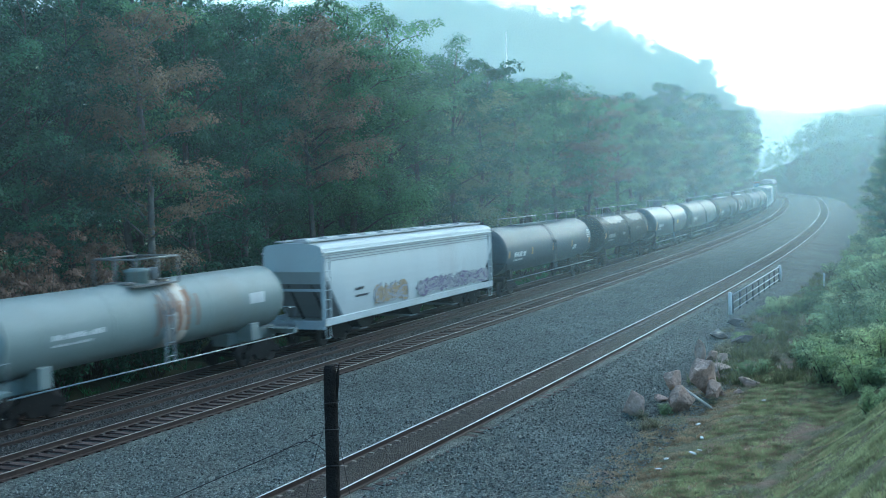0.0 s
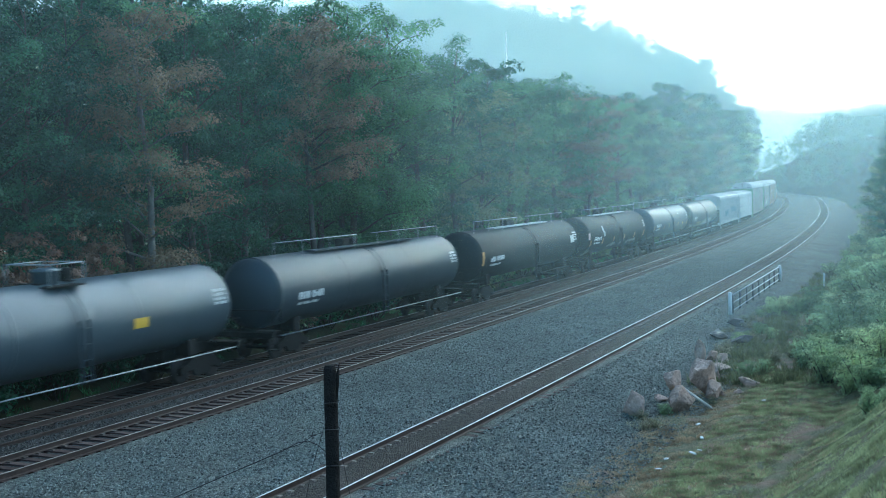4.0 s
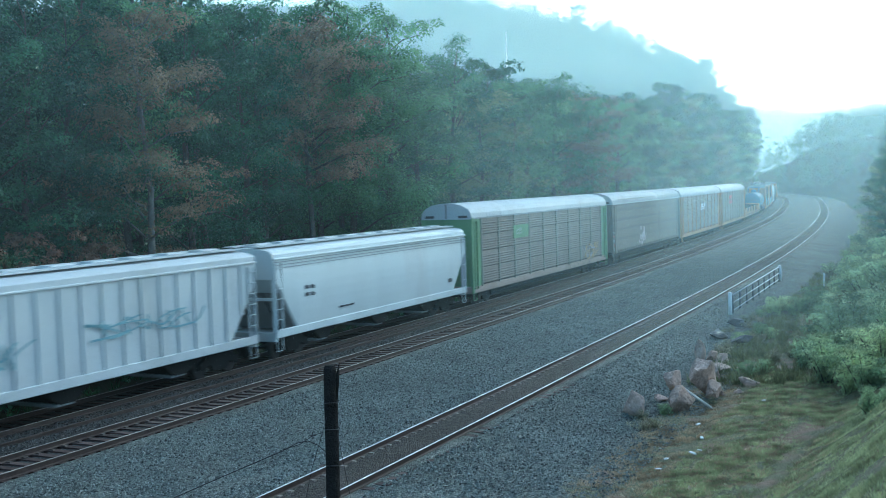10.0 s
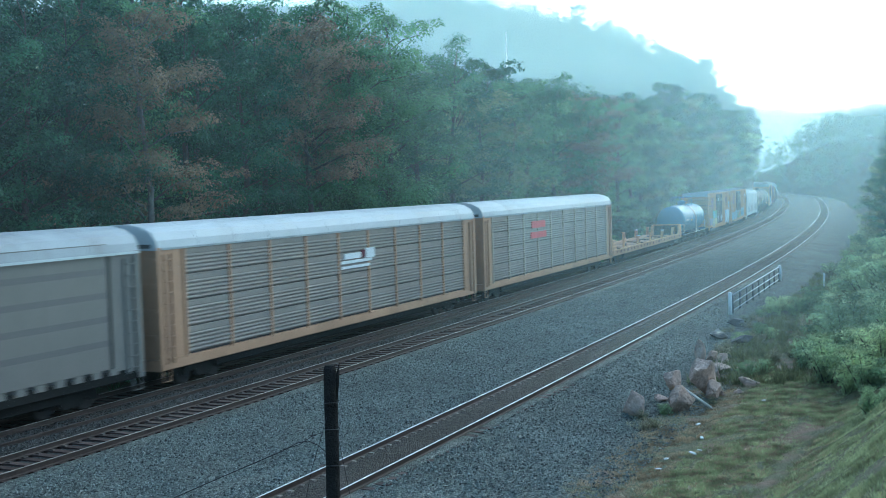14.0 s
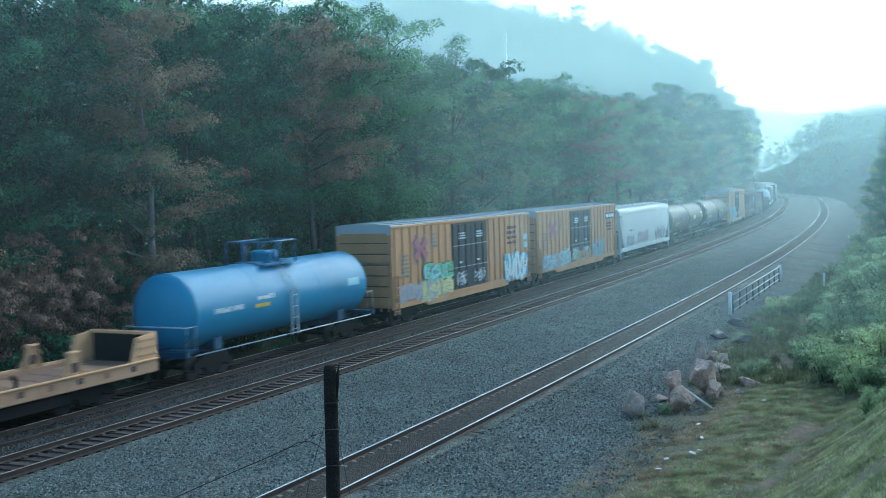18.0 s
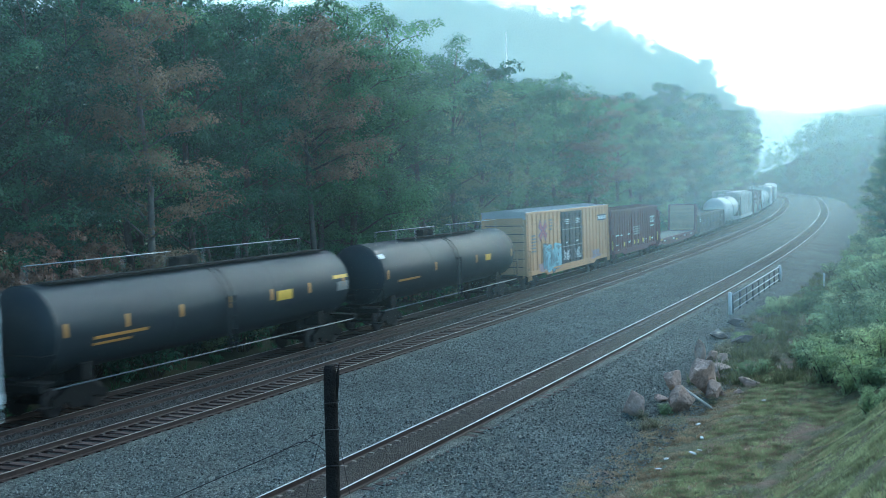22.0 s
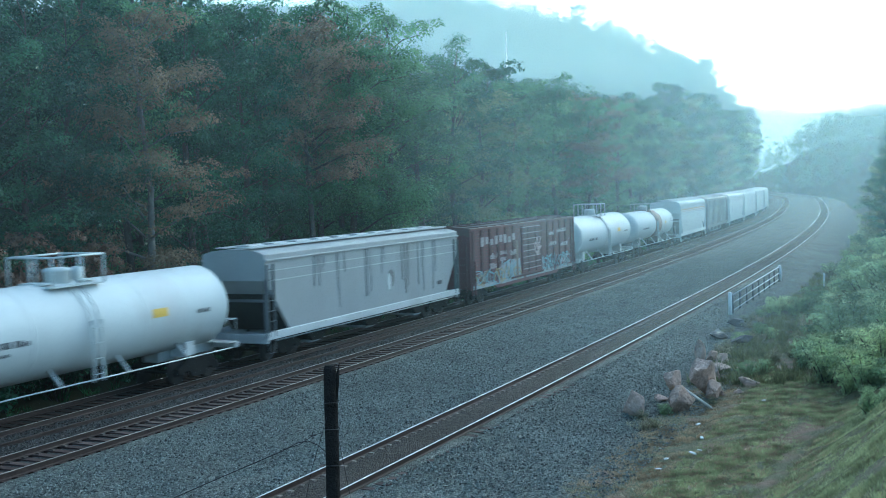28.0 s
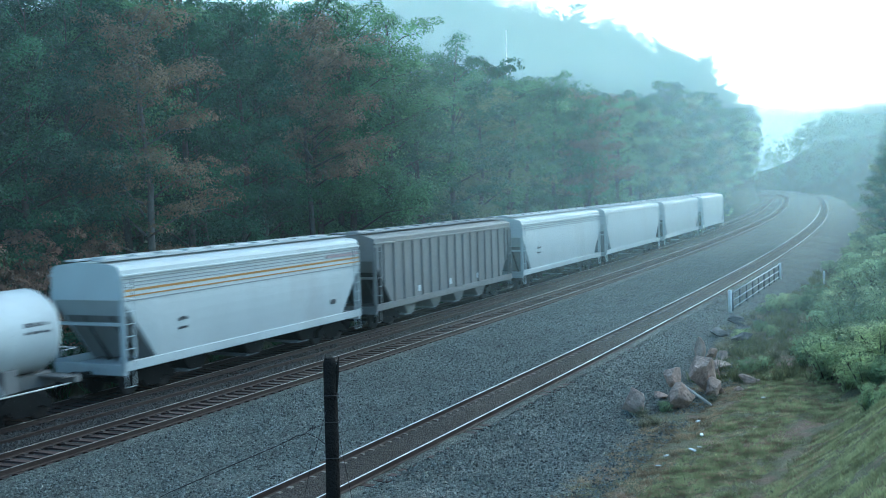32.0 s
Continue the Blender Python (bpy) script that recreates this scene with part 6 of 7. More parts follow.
# ---- boxcars ----
def boxcar(a, b, h, paint_m, label, ribs, doors, door_m, roof_m, end_m=None, sill_drop=True, rib_m=None, inner_rows=0):
    """doors: (x0, x1) spans of the near-side doors."""
    L = b - a
    car = thing("boxcar", label, "freight car", "boxcars in the train")
    end_m, rib_m = end_m or paint_m, rib_m or paint_m
    zb = 1.05
    body = part("body", Geo().box(-L / 2 + 0.06, L / 2 - 0.06, -1.46, 1.46, zb, h - 0.12), paint_m, car)
    dx0, dx1 = min(d[0] for d in doors), max(d[1] for d in doors)
    for y in (-1, 1):
        pts = [(-L / 2, 1.25), (L / 2, 1.25), (L / 2, 0.98), (L / 2 - 3.6, 0.98), (L / 2 - 4.0, 0.8), (-L / 2 + 4.0, 0.8), (-L / 2 + 3.6, 0.98), (-L / 2, 0.98)]
        part("side_sill", prism(pts if sill_drop else [(-L / 2, 1.25), (L / 2, 1.25), (L / 2, 0.95), (-L / 2, 0.95)], min(y * 1.44, y * 1.53), max(y * 1.44, y * 1.53)), paint_m, car)
        part("top_chord", Geo().box(-L / 2, L / 2, min(y * 1.42, y * 1.55), max(y * 1.42, y * 1.55), h - 0.2, h - 0.06, 0.02), paint_m, car)
        for x in (-L / 2, L / 2 - 0.14):
            part("corner_post", Geo().box(x, x + 0.14, min(y * 1.4, y * 1.54), max(y * 1.4, y * 1.54), zb, h - 0.1), paint_m, car)
        rw = 0.16 if ribs < 25 else 0.09
        for i in range(ribs):
            x = -L / 2 + 0.55 + i * (L - 1.1) / (ribs - 1)
            if dx0 - 0.12 < x < dx1 + 0.12:
                continue
            part("side_rib", prism([(x - rw, zb), (x + rw, zb), (x + rw, h - 0.2), (x - rw, h - 0.2)], min(y * 1.455, y * 1.515), max(y * 1.455, y * 1.515)), rib_m, body)
        for (d0, d1) in doors:
            door = part("door", Geo().box(d0 + 0.02, d1 - 0.02, min(y * 1.46, y * 1.545), max(y * 1.46, y * 1.545), zb + 0.2, h - 0.25, 0.02), door_m, car)
            for k in (1, 2):
                z = zb + 0.2 + k * (h - zb - 0.5) / 3
                part("door_rib", Geo().box(d0 + 0.06, d1 - 0.06, min(y * 1.54, y * 1.568), max(y * 1.54, y * 1.568), z - 0.025, z + 0.025), MID_GREY if door_m is DOOR_BLACK else door_m, door)
            for k in range(5):
                xx = d0 + 0.25 + k * (d1 - d0 - 0.5) / 4
                part("door_flute", Geo().box(xx - 0.09, xx + 0.09, min(y * 1.54, y * 1.556), max(y * 1.54, y * 1.556), zb + 0.3, h - 0.35, 0.012), door_m, door)
            for xx in (d0 + (d1 - d0) * 0.3, d0 + (d1 - d0) * 0.7):
                part("lock_bar", Geo().tube([(xx, y * 1.575, zb + 0.25), (xx, y * 1.575, h - 0.35)], 0.022, 5), IRON, door)
        part("door_track", Geo().box(dx0 - 2.0, dx1 + 0.3, min(y * 1.5, y * 1.6), max(y * 1.5, y * 1.6), zb + 0.06, zb + 0.16), rib_m, car)
    for sx in (-1, 1):
        e = sx * L / 2
        n = 7
        for k in range(n):
            z = zb + 0.3 + k * (h - zb - 0.9) / (n - 1)
            part("end_rib", Geo().box(min(e - sx * 0.08, e + sx * 0.03), max(e - sx * 0.08, e + sx * 0.03), -1.32, 1.32, z - 0.2, z + 0.2, 0.06), end_m, body)
            # Thin dark strips paint the shadow lines between the end ribs.
            part("end_seam", Geo().box(min(e - sx * 0.06, e - sx * 0.035), max(e - sx * 0.06, e - sx * 0.035), -1.33, 1.33, z + 0.21, z + 0.26), RUSTY, body)
        part("end_sheet", Geo().box(min(e - sx * 0.07, e - sx * 0.05), max(e - sx * 0.07, e - sx * 0.05), -1.36, 1.36, zb + 0.02, h - 0.5), end_m, body)
        part("end_cap", Geo().box(min(e - sx * 0.1, e + sx * 0.02), max(e - sx * 0.1, e + sx * 0.02), -1.48, 1.48, h - 0.5, h - 0.1), roof_m, car)
        ladder(car, e - sx * 0.12 - (0.42 if sx > 0 else 0), -1.53, 0.7, 2.6, paint_m, 0.42, 5)
        part("end_grab", Geo().box(e + sx * 0.03 - 0.02, e + sx * 0.03 + 0.02, -1.3, -1.26, 0.9, 2.7).box(e + sx * 0.03 - 0.02, e + sx * 0.03 + 0.02, -0.9, -0.86, 0.9, 2.7), paint_m, car)
        part("brake_platform", Geo().box(min(e, e + sx * 0.3), max(e, e + sx * 0.3), -0.9, 0.3, 1.02, 1.06), IRON, car)
    n = 14
    for i in range(n):
        x0, x1 = -L / 2 + i * L / n, -L / 2 + (i + 1) * L / n
        arc = [(1.5, h - 0.12), (1.5, h - 0.06), (0.0, h + 0.06), (-1.5, h - 0.06), (-1.5, h - 0.12)]
        part("roof_panel", Geo().extrude(arc, x0 + 0.05, x1 - 0.05), roof_m, car)
        arc2 = [(1.52, h - 0.11), (1.52, h - 0.01), (0.0, h + 0.12), (-1.52, h - 0.01), (-1.52, h - 0.11)]
        part("roof_seam", Geo().extrude(arc2, x0 - 0.05, x0 + 0.05), roof_m, car)
    running_gear(car, L, 2.3)
    return enroll(car, a, b, 2.3)


def yellow_box(a, b, label, seed, body_m):
    L = b - a
    car = boxcar(a, b, 5.1, body_m, label, 22, ((-2.35, 0.05), (0.05, 2.45)), DOOR_BLACK, ROOF_SHEET)
    for d in (-1.7, 0.75):
        rows_of_bars(car, d, d + 1.1, 3.95, 4.35, 3, MARK_W, -1.57, seed)
        rows_of_bars(car, d + 0.1, d + 0.7, 1.6, 2.0, 2, MARK_W, -1.57, seed + 1)
        rows_of_bars(car, d + 0.1, d + 0.6, 2.6, 2.8, 1, MARK_W, -1.575, seed + 3)
        graffiti(car, d - 0.3, d + 1.2, 1.5, 2.2, ("grey", "white"), seed + 7 + int(d > 0), -1.575, 0.07, 4, False)
    plate(car, -L / 2 + 0.1, -L / 2 + 0.4, 1.3, 1.5, RUSTY, -1.55, "grab_plate")
    rows_of_bars(car, -5.0, -4.2, 3.7, 4.5, 4, TAUPE, -1.52, seed + 2)
    rows_of_bars(car, -8.6, -7.6, 2.4, 3.6, 6, TAUPE, -1.52, seed + 4)
    return car


_b = yellow_box(61.5, 80.6, "yellow double-door boxcar with blue and green graffiti", 41, YELLOW)
graffiti(_b, -6.4, -2.45, 1.05, 2.1, ("lemon", "lemon", "grey"), 42, -1.56, 0.2, 4)
graffiti(_b, -6.0, -2.45, 2.0, 2.85, ("green", "green", "sky"), 43, -1.56, 0.2, 4)
graffiti(_b, 5.1, 8.9, 1.1, 2.7, ("blue", "sky", "white"), 44, -1.56, 0.3, 4)
graffiti(_b, -9.0, -6.6, 1.3, 2.1, ("pink", "grey"), 45, -1.56, 0.18, 3)
for dx in (0, 1):
    plate(_b, 8.4, 9.0, 2.9 + dx * 0.5, 3.25 + dx * 0.5, SPRAY["sky"], -1.56, "stencil_patch")
rows_of_bars(_b, 5.6, 7.4, 3.2, 4.4, 4, OXIDE, -1.52, 47)
_b = yellow_box(82.1, 101.3, "yellow double-door boxcar with faded lower graffiti", 51, YELLOW)
graffiti(_b, -8.6, -2.6, 1.1, 2.1, ("grey", "ochre", "grey", "sky"), 52, -1.56, 0.12, 7)
graffiti(_b, -4.4, -2.9, 1.3, 2.3, ("sky",), 53, -1.565, 0.22, 3, False)
graffiti(_b, -2.2, 2.3, 1.25, 1.9, ("dark", "green", "red", "ochre"), 54, -1.575, 0.16, 6)
graffiti(_b, 2.9, 6.4, 1.2, 2.5, ("grey", "teal", "sky"), 55, -1.56, 0.14, 4, False)
plate(_b, 6.6, 8.9, 3.95, 4.4, MARK_D, -1.56, "owner_panel")
plate(_b, 6.7, 7.3, 4.05, 4.3, MARK_W, -1.57, "owner_panel"), plate(_b, 7.45, 8.05, 4.05, 4.3, MARK_W, -1.57, "owner_panel"), plate(_b, 8.2, 8.8, 4.05, 4.3, MARK_W, -1.57, "owner_panel")
rows_of_bars(_b, 6.8, 8.6, 3.0, 3.7, 3, OXIDE, -1.52, 56)
_b = yellow_box(164.7, 183.7, "faded yellow boxcar with blue graffiti and dark doors", 61, PALE_YELLOW)
graffiti(_b, -6.3, -2.6, 1.05, 2.75, ("sky", "teal", "sky"), 62, -1.56, 0.26, 4)
graffiti(_b, -7.2, -5.8, 1.05, 1.6, ("pink",), 66, -1.555, 0.22, 2, False)
graffiti(_b, 4.4, 7.2, 1.15, 1.8, ("pink", "grey"), 63, -1.56, 0.1, 4, False)
plate(_b, 6.4, 8.7, 3.9, 4.35, MARK_D, -1.56, "owner_panel")
plate(_b, 6.5, 7.1, 4.0, 4.25, MARK_W, -1.57, "owner_panel"), plate(_b, 7.25, 7.85, 4.0, 4.25, MARK_W, -1.57, "owner_panel"), plate(_b, 8.0, 8.6, 4.0, 4.25, MARK_W, -1.57, "owner_panel")


def spray_cross(car, cx, cz, r, y):
    """Two crossed strokes that flare at their ends, red over a violet edge."""
    for k, (c, ang, half) in enumerate((("purple", 35, 0.3), ("purple", 145, 0.3), ("red", 35, 0.17), ("red", 145, 0.17))):
        a = radians(ang)
        d, p = Vector((math.cos(a), math.sin(a))) * r * (1 if k < 2 else 0.93), Vector((-math.sin(a), math.cos(a))) * half
        q = [(cx + s1 * d.x + s2 * s3 * p.x, cz + s1 * d.y + s2 * s3 * p.y) for s1, s2, s3 in ((-1, -1, 1), (0, -1, 0.45), (1, -1, 1), (1, 1, 1), (0, 1, 0.45), (-1, 1, 1))]
        part("spray_cross", prism(q, y - 0.003 * (k + 1), y + 0.01), SPRAY[c], car)


for _car, _s in [(c[0], c[1]) for c in CARS if c[0].name.startswith("boxcar")]:
    spray_cross(_car, -6.4, 3.75, 0.85, -1.56)

_b = boxcar(184.6, 201.2, 4.55, MAROON, "maroon boxcar with white emblem bars and yellow corner markers", 20, ((-1.6, 1.6),), MAROON, paint("dark_maroon_roof", (0.09, 0.035, 0.035)))
for x0, x1, z0, z1 in ((5.2, 6.9, 3.5, 3.6), (5.2, 6.9, 3.05, 3.15), (5.2, 5.32, 3.15, 3.5), (6.78, 6.9, 3.15, 3.5), (5.9, 6.2, 3.15, 3.5)):
    plate(_b, x0, x1, z0, z1, MARK_W, -1.56, "emblem_bar")
rows_of_bars(_b, 5.0, 6.9, 2.68, 2.84, 1, MARK_W, -1.56, 69)
rows_of_bars(_b, -1.3, 1.3, 2.2, 3.0, 4, FADED, -1.575, 68), rows_of_bars(_b, 2.2, 3.2, 1.3, 1.75, 3, FADED, -1.56, 67)
for x, z0, z1 in ((-8.1, 1.3, 2.1), (8.0, 1.3, 2.1)):
    plate(_b, x - 0.15, x + 0.15, z0, z1, MARK_Y, -1.57, "corner_marker")
for x in (-4.3, -0.8, 0.6, 2.3, 5.0):
    plate(_b, x - 0.16, x + 0.16, 1.45, 1.8, MARK_Y, -1.57)
for x0, x1, z0, z1 in ((-7.2, -6.0, 2.35, 2.55), (-5.6, -4.9, 2.35, 2.5), (-3.2, -2.4, 2.3, 2.5), (-7.0, -6.2, 1.6, 1.72), (3.2, 3.9, 1.6, 1.68), (-2.9, -2.2, 1.6, 1.85), (5.6, 6.3, 1.5, 1.75), (-6.5, -6.0, 1.2, 1.3)):
    rows_of_bars(_b, x0, x1, z0, z1, 1, MARK_W, -1.56, 70)
_b = boxcar(283.0, 302.0, 4.5, OXIDE, "oxide red boxcar with faded white lettering and slatted door", 15, ((-1.2, 2.3),), OXIDE, paint("dark_oxide_roof", (0.10, 0.06, 0.055)), rib_m=paint("dark_oxide_rib", (0.075, 0.032, 0.034), 0.7, spec=0.2))
for k in range(17):
    for x0, x1 in ((-9.4, -1.3), (2.4, 9.4)):
        plate(_b, x0, x1, 1.28 + k * 0.18, 1.305 + k * 0.18, RUSTY, -1.462, "sheathing_seam", t=0.005)
for k in range(22):
    plate(_b, -1.05, 2.15, 1.5 + k * 0.125, 1.55 + k * 0.125, RUSTY if k % 3 else FADED, -1.57, "door_slat", t=0.02)
graffiti(_b, 1.0, 2.2, 2.3, 3.4, ("pink",), 71, -1.6, 0.2, 2, False)
for k in range(8):
    plate(_b, -7.9 + k * 0.72, -7.42 + k * 0.72, 3.36 + 0.1 * (k % 3 == 1), 3.88 - 0.16 * (k % 4 == 2), FADED, -1.525, "faded_lettering")
for k, (x0, x1) in enumerate(((-6.6, -5.2), (-5.0, -3.6), (-3.2, -2.1))):
    rows_of_bars(_b, x0, x1, 1.85, 3.0, 2 + k % 2, FADED, -1.525, 72 + k)
for x0, x1, z in ((4.0, 5.4, 3.6), (5.6, 8.2, 3.7), (4.0, 6.0, 2.9), (6.4, 8.4, 2.75)):
    rows_of_bars(_b, x0, x1, z - 0.3, z + 0.16, 1, FADED, -1.525, 76)
graffiti(_b, -8.8, -1.4, 1.05, 1.95, ("teal", "grey", "ochre"), 77, -1.525, 0.1, 8, False)
graffiti(_b, -4.6, -1.6, 1.1, 2.3, ("grey", "teal", "dark"), 79, -1.52, 0.12, 4)
graffiti(_b, 2.6, 8.4, 1.05, 2.1, ("teal", "grey", "dark"), 78, -1.525, 0.13, 7, False)
for x0, x1 in ((-9.4, -5.6), (-5.2, -1.0), (-0.6, 4.8), (5.2, 9.4)):
    plate(_b, x0, x1, 0.99, 1.2, MID_GREY if x0 < 0 else TAUPE, -1.532, "chalky_sill_stain", t=0.004)
plate(_b, -2.3, -2.0, 1.2, 3.4, RUST_STAIN, -1.57, "rust_streak")


# ---- flat cars and gondola ----
def rack_flat(a, b):
    L = b - a
    car = thing("flat_car", "empty tan flat car with stanchions and low end walls", "freight car")
    worn = paint("rusty_tan_deck", (0.27, 0.15, 0.095), 0.8, dirt=(0.12, 0.075, 0.055), amt=0.8, vary=0.3)
    part("deck", Geo().box(-L / 2, L / 2, -1.3, 1.3, 1.0, 1.12), worn, car)
    n = 26
    for i in range(n):
        x0 = -L / 2 + i * L / n
        part("deck_plate", Geo().box(x0 + 0.03, x0 + L / n - 0.03, -1.28, 1.28, 1.12, 1.14), worn if i % 3 else TAN, car)
    part("centre_sill", Geo().box(-L / 2 + 3, L / 2 - 3, -0.9, 0.9, 0.45, 1.0, 0.05), IRON, car)
    # Wider near-black block added for the shade under the deck.
    part("centre_sill", Geo().box(-L / 2 + 4.2, L / 2 - 4.2, -1.3, 1.3, 0.38, 0.8, 0.05), IRON, car)
    for x in (-L / 2 + 4.9, -0.8, 3.4, L / 2 - 6.0):
        part("chain", Geo().tube([(x, -1.2, 1.16), (x + 0.9, -0.3, 1.17), (x + 1.7, 0.6, 1.16), (x + 2.1, 1.2, 1.17)], 0.06, 5), IRON, car)
    for y in (-1, 1):
        part("side_sill", Geo().box(-L / 2, L / 2, min(y * 1.3, y * 1.48), max(y * 1.3, y * 1.48), 0.84, 1.3, 0.03), TAN, car)
        # Flange coloured paler than the sill, to paint the highlight on its top edge.
        part("sill_flange", Geo().box(-L / 2, L / 2, min(y * 1.44, y * 1.56), max(y * 1.44, y * 1.56), 1.28, 1.34, 0.01), PALE_YELLOW, car)
        for i in range(5):
            x = -L / 2 + 4.2 + i * (L - 8.0) / 4 + (0.9 if y > 0 else 0)
            st = part("stanchion", prism([(x - 0.46, 1.3), (x + 0.46, 1.3), (x + 0.24, 1.8), (x + 0.17, 2.02), (x - 0.17, 2.02), (x - 0.24, 1.8)], min(y * 1.34, y * 1.44), max(y * 1.34, y * 1.44)), PALE_YELLOW, car)
            for dx in (-0.3, 0.3):
                part("stanchion_web", prism([(x + dx - 0.05, 1.3), (x + dx + 0.05, 1.3), (x + dx * 0.45 + 0.04, 1.98), (x + dx * 0.45 - 0.04, 1.98)], min(y * 1.26, y * 1.47), max(y * 1.26, y * 1.47)), TAN, st)
            part("stanchion_cap", Geo().box(x - 0.22, x + 0.22, min(y * 1.26, y * 1.5), max(y * 1.26, y * 1.5), 2.0, 2.08, 0.02), WHITE if i % 2 else PALE_YELLOW, st)
            part("roller", Geo().box(x - 0.12, x + 0.12, min(y * 1.3, y * 1.48), max(y * 1.3, y * 1.48), 1.42, 1.72), RUSTY, st)
        for i in range(22):
            x = -L / 2 + 1.2 + i * (L - 2.4) / 21
            part("tie_down", Geo().box(x - 0.09, x + 0.09, min(y * 1.47, y * 1.52), max(y * 1.47, y * 1.52), 1.02, 1.2), RUSTY if i % 2 else worn, car)
    for sx in (-1, 1):
        e = sx * L / 2
        part("end_wall", Geo().box(min(e, e - sx * 0.14), max(e, e - sx * 0.14), -1.4, 1.4, 1.1, 2.15), TAN if sx < 0 else IRON, car)
        part("end_cap", Geo().box(min(e + sx * 0.01, e - sx * 0.2), max(e + sx * 0.01, e - sx * 0.2), -1.42, 1.42, 2.13, 2.22, 0.02), PALE_YELLOW, car)
        for y in (-1, 1):
            part("end_cheek", prism([(e, 1.3), (e - sx * 1.2, 1.3), (e - sx * 0.9, 2.1), (e, 2.2)] if sx < 0 else [(e - sx * 1.2, 1.3), (e, 1.3), (e, 2.2), (e - sx * 0.9, 2.1)], min(y * 1.3, y * 1.46), max(y * 1.3, y * 1.46)), PALE_YELLOW, car)
            for k in range(3):
                part("cheek_rib", Geo().box(min(e - sx * 0.1, e - sx * 0.95), max(e - sx * 0.1, e - sx * 0.95), min(y * 1.45, y * 1.5), max(y * 1.45, y * 1.5), 1.45 + k * 0.25, 1.53 + k * 0.25), TAN, car)
        part("stirrup", Geo().tube([(e - sx * 0.1, -1.5, 0.9), (e - sx * 0.1, -1.52, 0.4), (e - sx * 0.5, -1.52, 0.4), (e - sx * 0.5, -1.5, 0.9)], 0.025, 5), IRON, car)
    running_gear(car, L, 2.9)
    return enroll(car, a, b, 2.9)


def bulkhead_flat(a, b):
    L = b - a
    car = thing("bulkhead_flat_car", "empty maroon flat car with tall timber-lined end bulkheads", "freight car")
    part("frame", Geo().box(-L / 2, L / 2, -1.35, 1.35, 0.7, 1.14, 0.03), MAROON, car)
    n = 30
    for i in range(n):
        x0 = -L / 2 + 1.1 + i * (L - 2.2) / n
        part("deck_plank", Geo().box(x0 + 0.01, x0 + (L - 2.2) / n - 0.01, -1.4, 1.4, 1.15, 1.21), DECK, car)
    for y in (-1, 1):
        part("side_sill", prism([(-L / 2, 1.25), (L / 2, 1.25), (L / 2, 0.85), (L / 2 - 4, 0.6), (-L / 2 + 4, 0.6), (-L / 2, 0.85)], min(y * 1.38, y * 1.5), max(y * 1.38, y * 1.5)), MAROON, car)
        for i in range(12):
            x = -L / 2 + 1.6 + i * (L - 3.2) / 11
            plate(car, x - 0.14, x + 0.14, 0.85, 1.1, RUSTY, -1.51, "stake_pocket", t=0.05)
    for x0 in (-7.8, -3.5, 2.2, 6.4):
        plate(car, x0, x0 + 0.9, 0.95, 1.08, MARK_W, -1.51)
    plate(car, -9.8, -8.6, 1.12, 1.2, MARK_Y, -1.515), plate(car, -2.0, -1.2, 0.8, 0.92, MARK_Y, -1.51)
    for sx in (-1, 1):
        e = sx * L / 2
        for y in (-1, 1):
            part("bulkhead_post", prism([(e, 1.1), (e - sx * 1.0, 1.1), (e - sx * 0.5, 2.6), (e - sx * 0.42, 4.0), (e, 4.0)] if sx < 0 else [(e - sx * 1.0, 1.1), (e, 1.1), (e, 4.0), (e - sx * 0.42, 4.0), (e - sx * 0.5, 2.6)], min(y * 1.32, y * 1.5), max(y * 1.32, y * 1.5)), MAROON, car)
        part("bulkhead_back", Geo().box(min(e, e - sx * 0.1), max(e, e - sx * 0.1), -1.35, 1.35, 1.1, 4.0), MAROON, car)
        for k in range(14):
            z = 1.25 + k * 0.195
            part("bulkhead_plank", Geo().box(min(e - sx * 0.42, e - sx * 0.36), max(e - sx * 0.42, e - sx * 0.36), -1.32, 1.32, z, z + 0.185), PLANK, car)
        part("bulkhead_cap", Geo().box(min(e, e - sx * 0.45), max(e, e - sx * 0.45), -1.5, 1.5, 4.0, 4.06), MAROON, car)
        for z in (1.9, 2.7, 3.4):
            part("bulkhead_beam", Geo().box(min(e - sx * 0.02, e + sx * 0.1), max(e - sx * 0.02, e + sx * 0.1), -1.4, 1.4, z, z + 0.16), MAROON, car)
        ladder(car, e - sx * 0.08 - (0.3 if sx > 0 else 0), -1.5, 1.0, 3.7, MAROON, 0.3, 7)
    running_gear(car, L, 2.2)
    return enroll(car, a, b, 2.2)


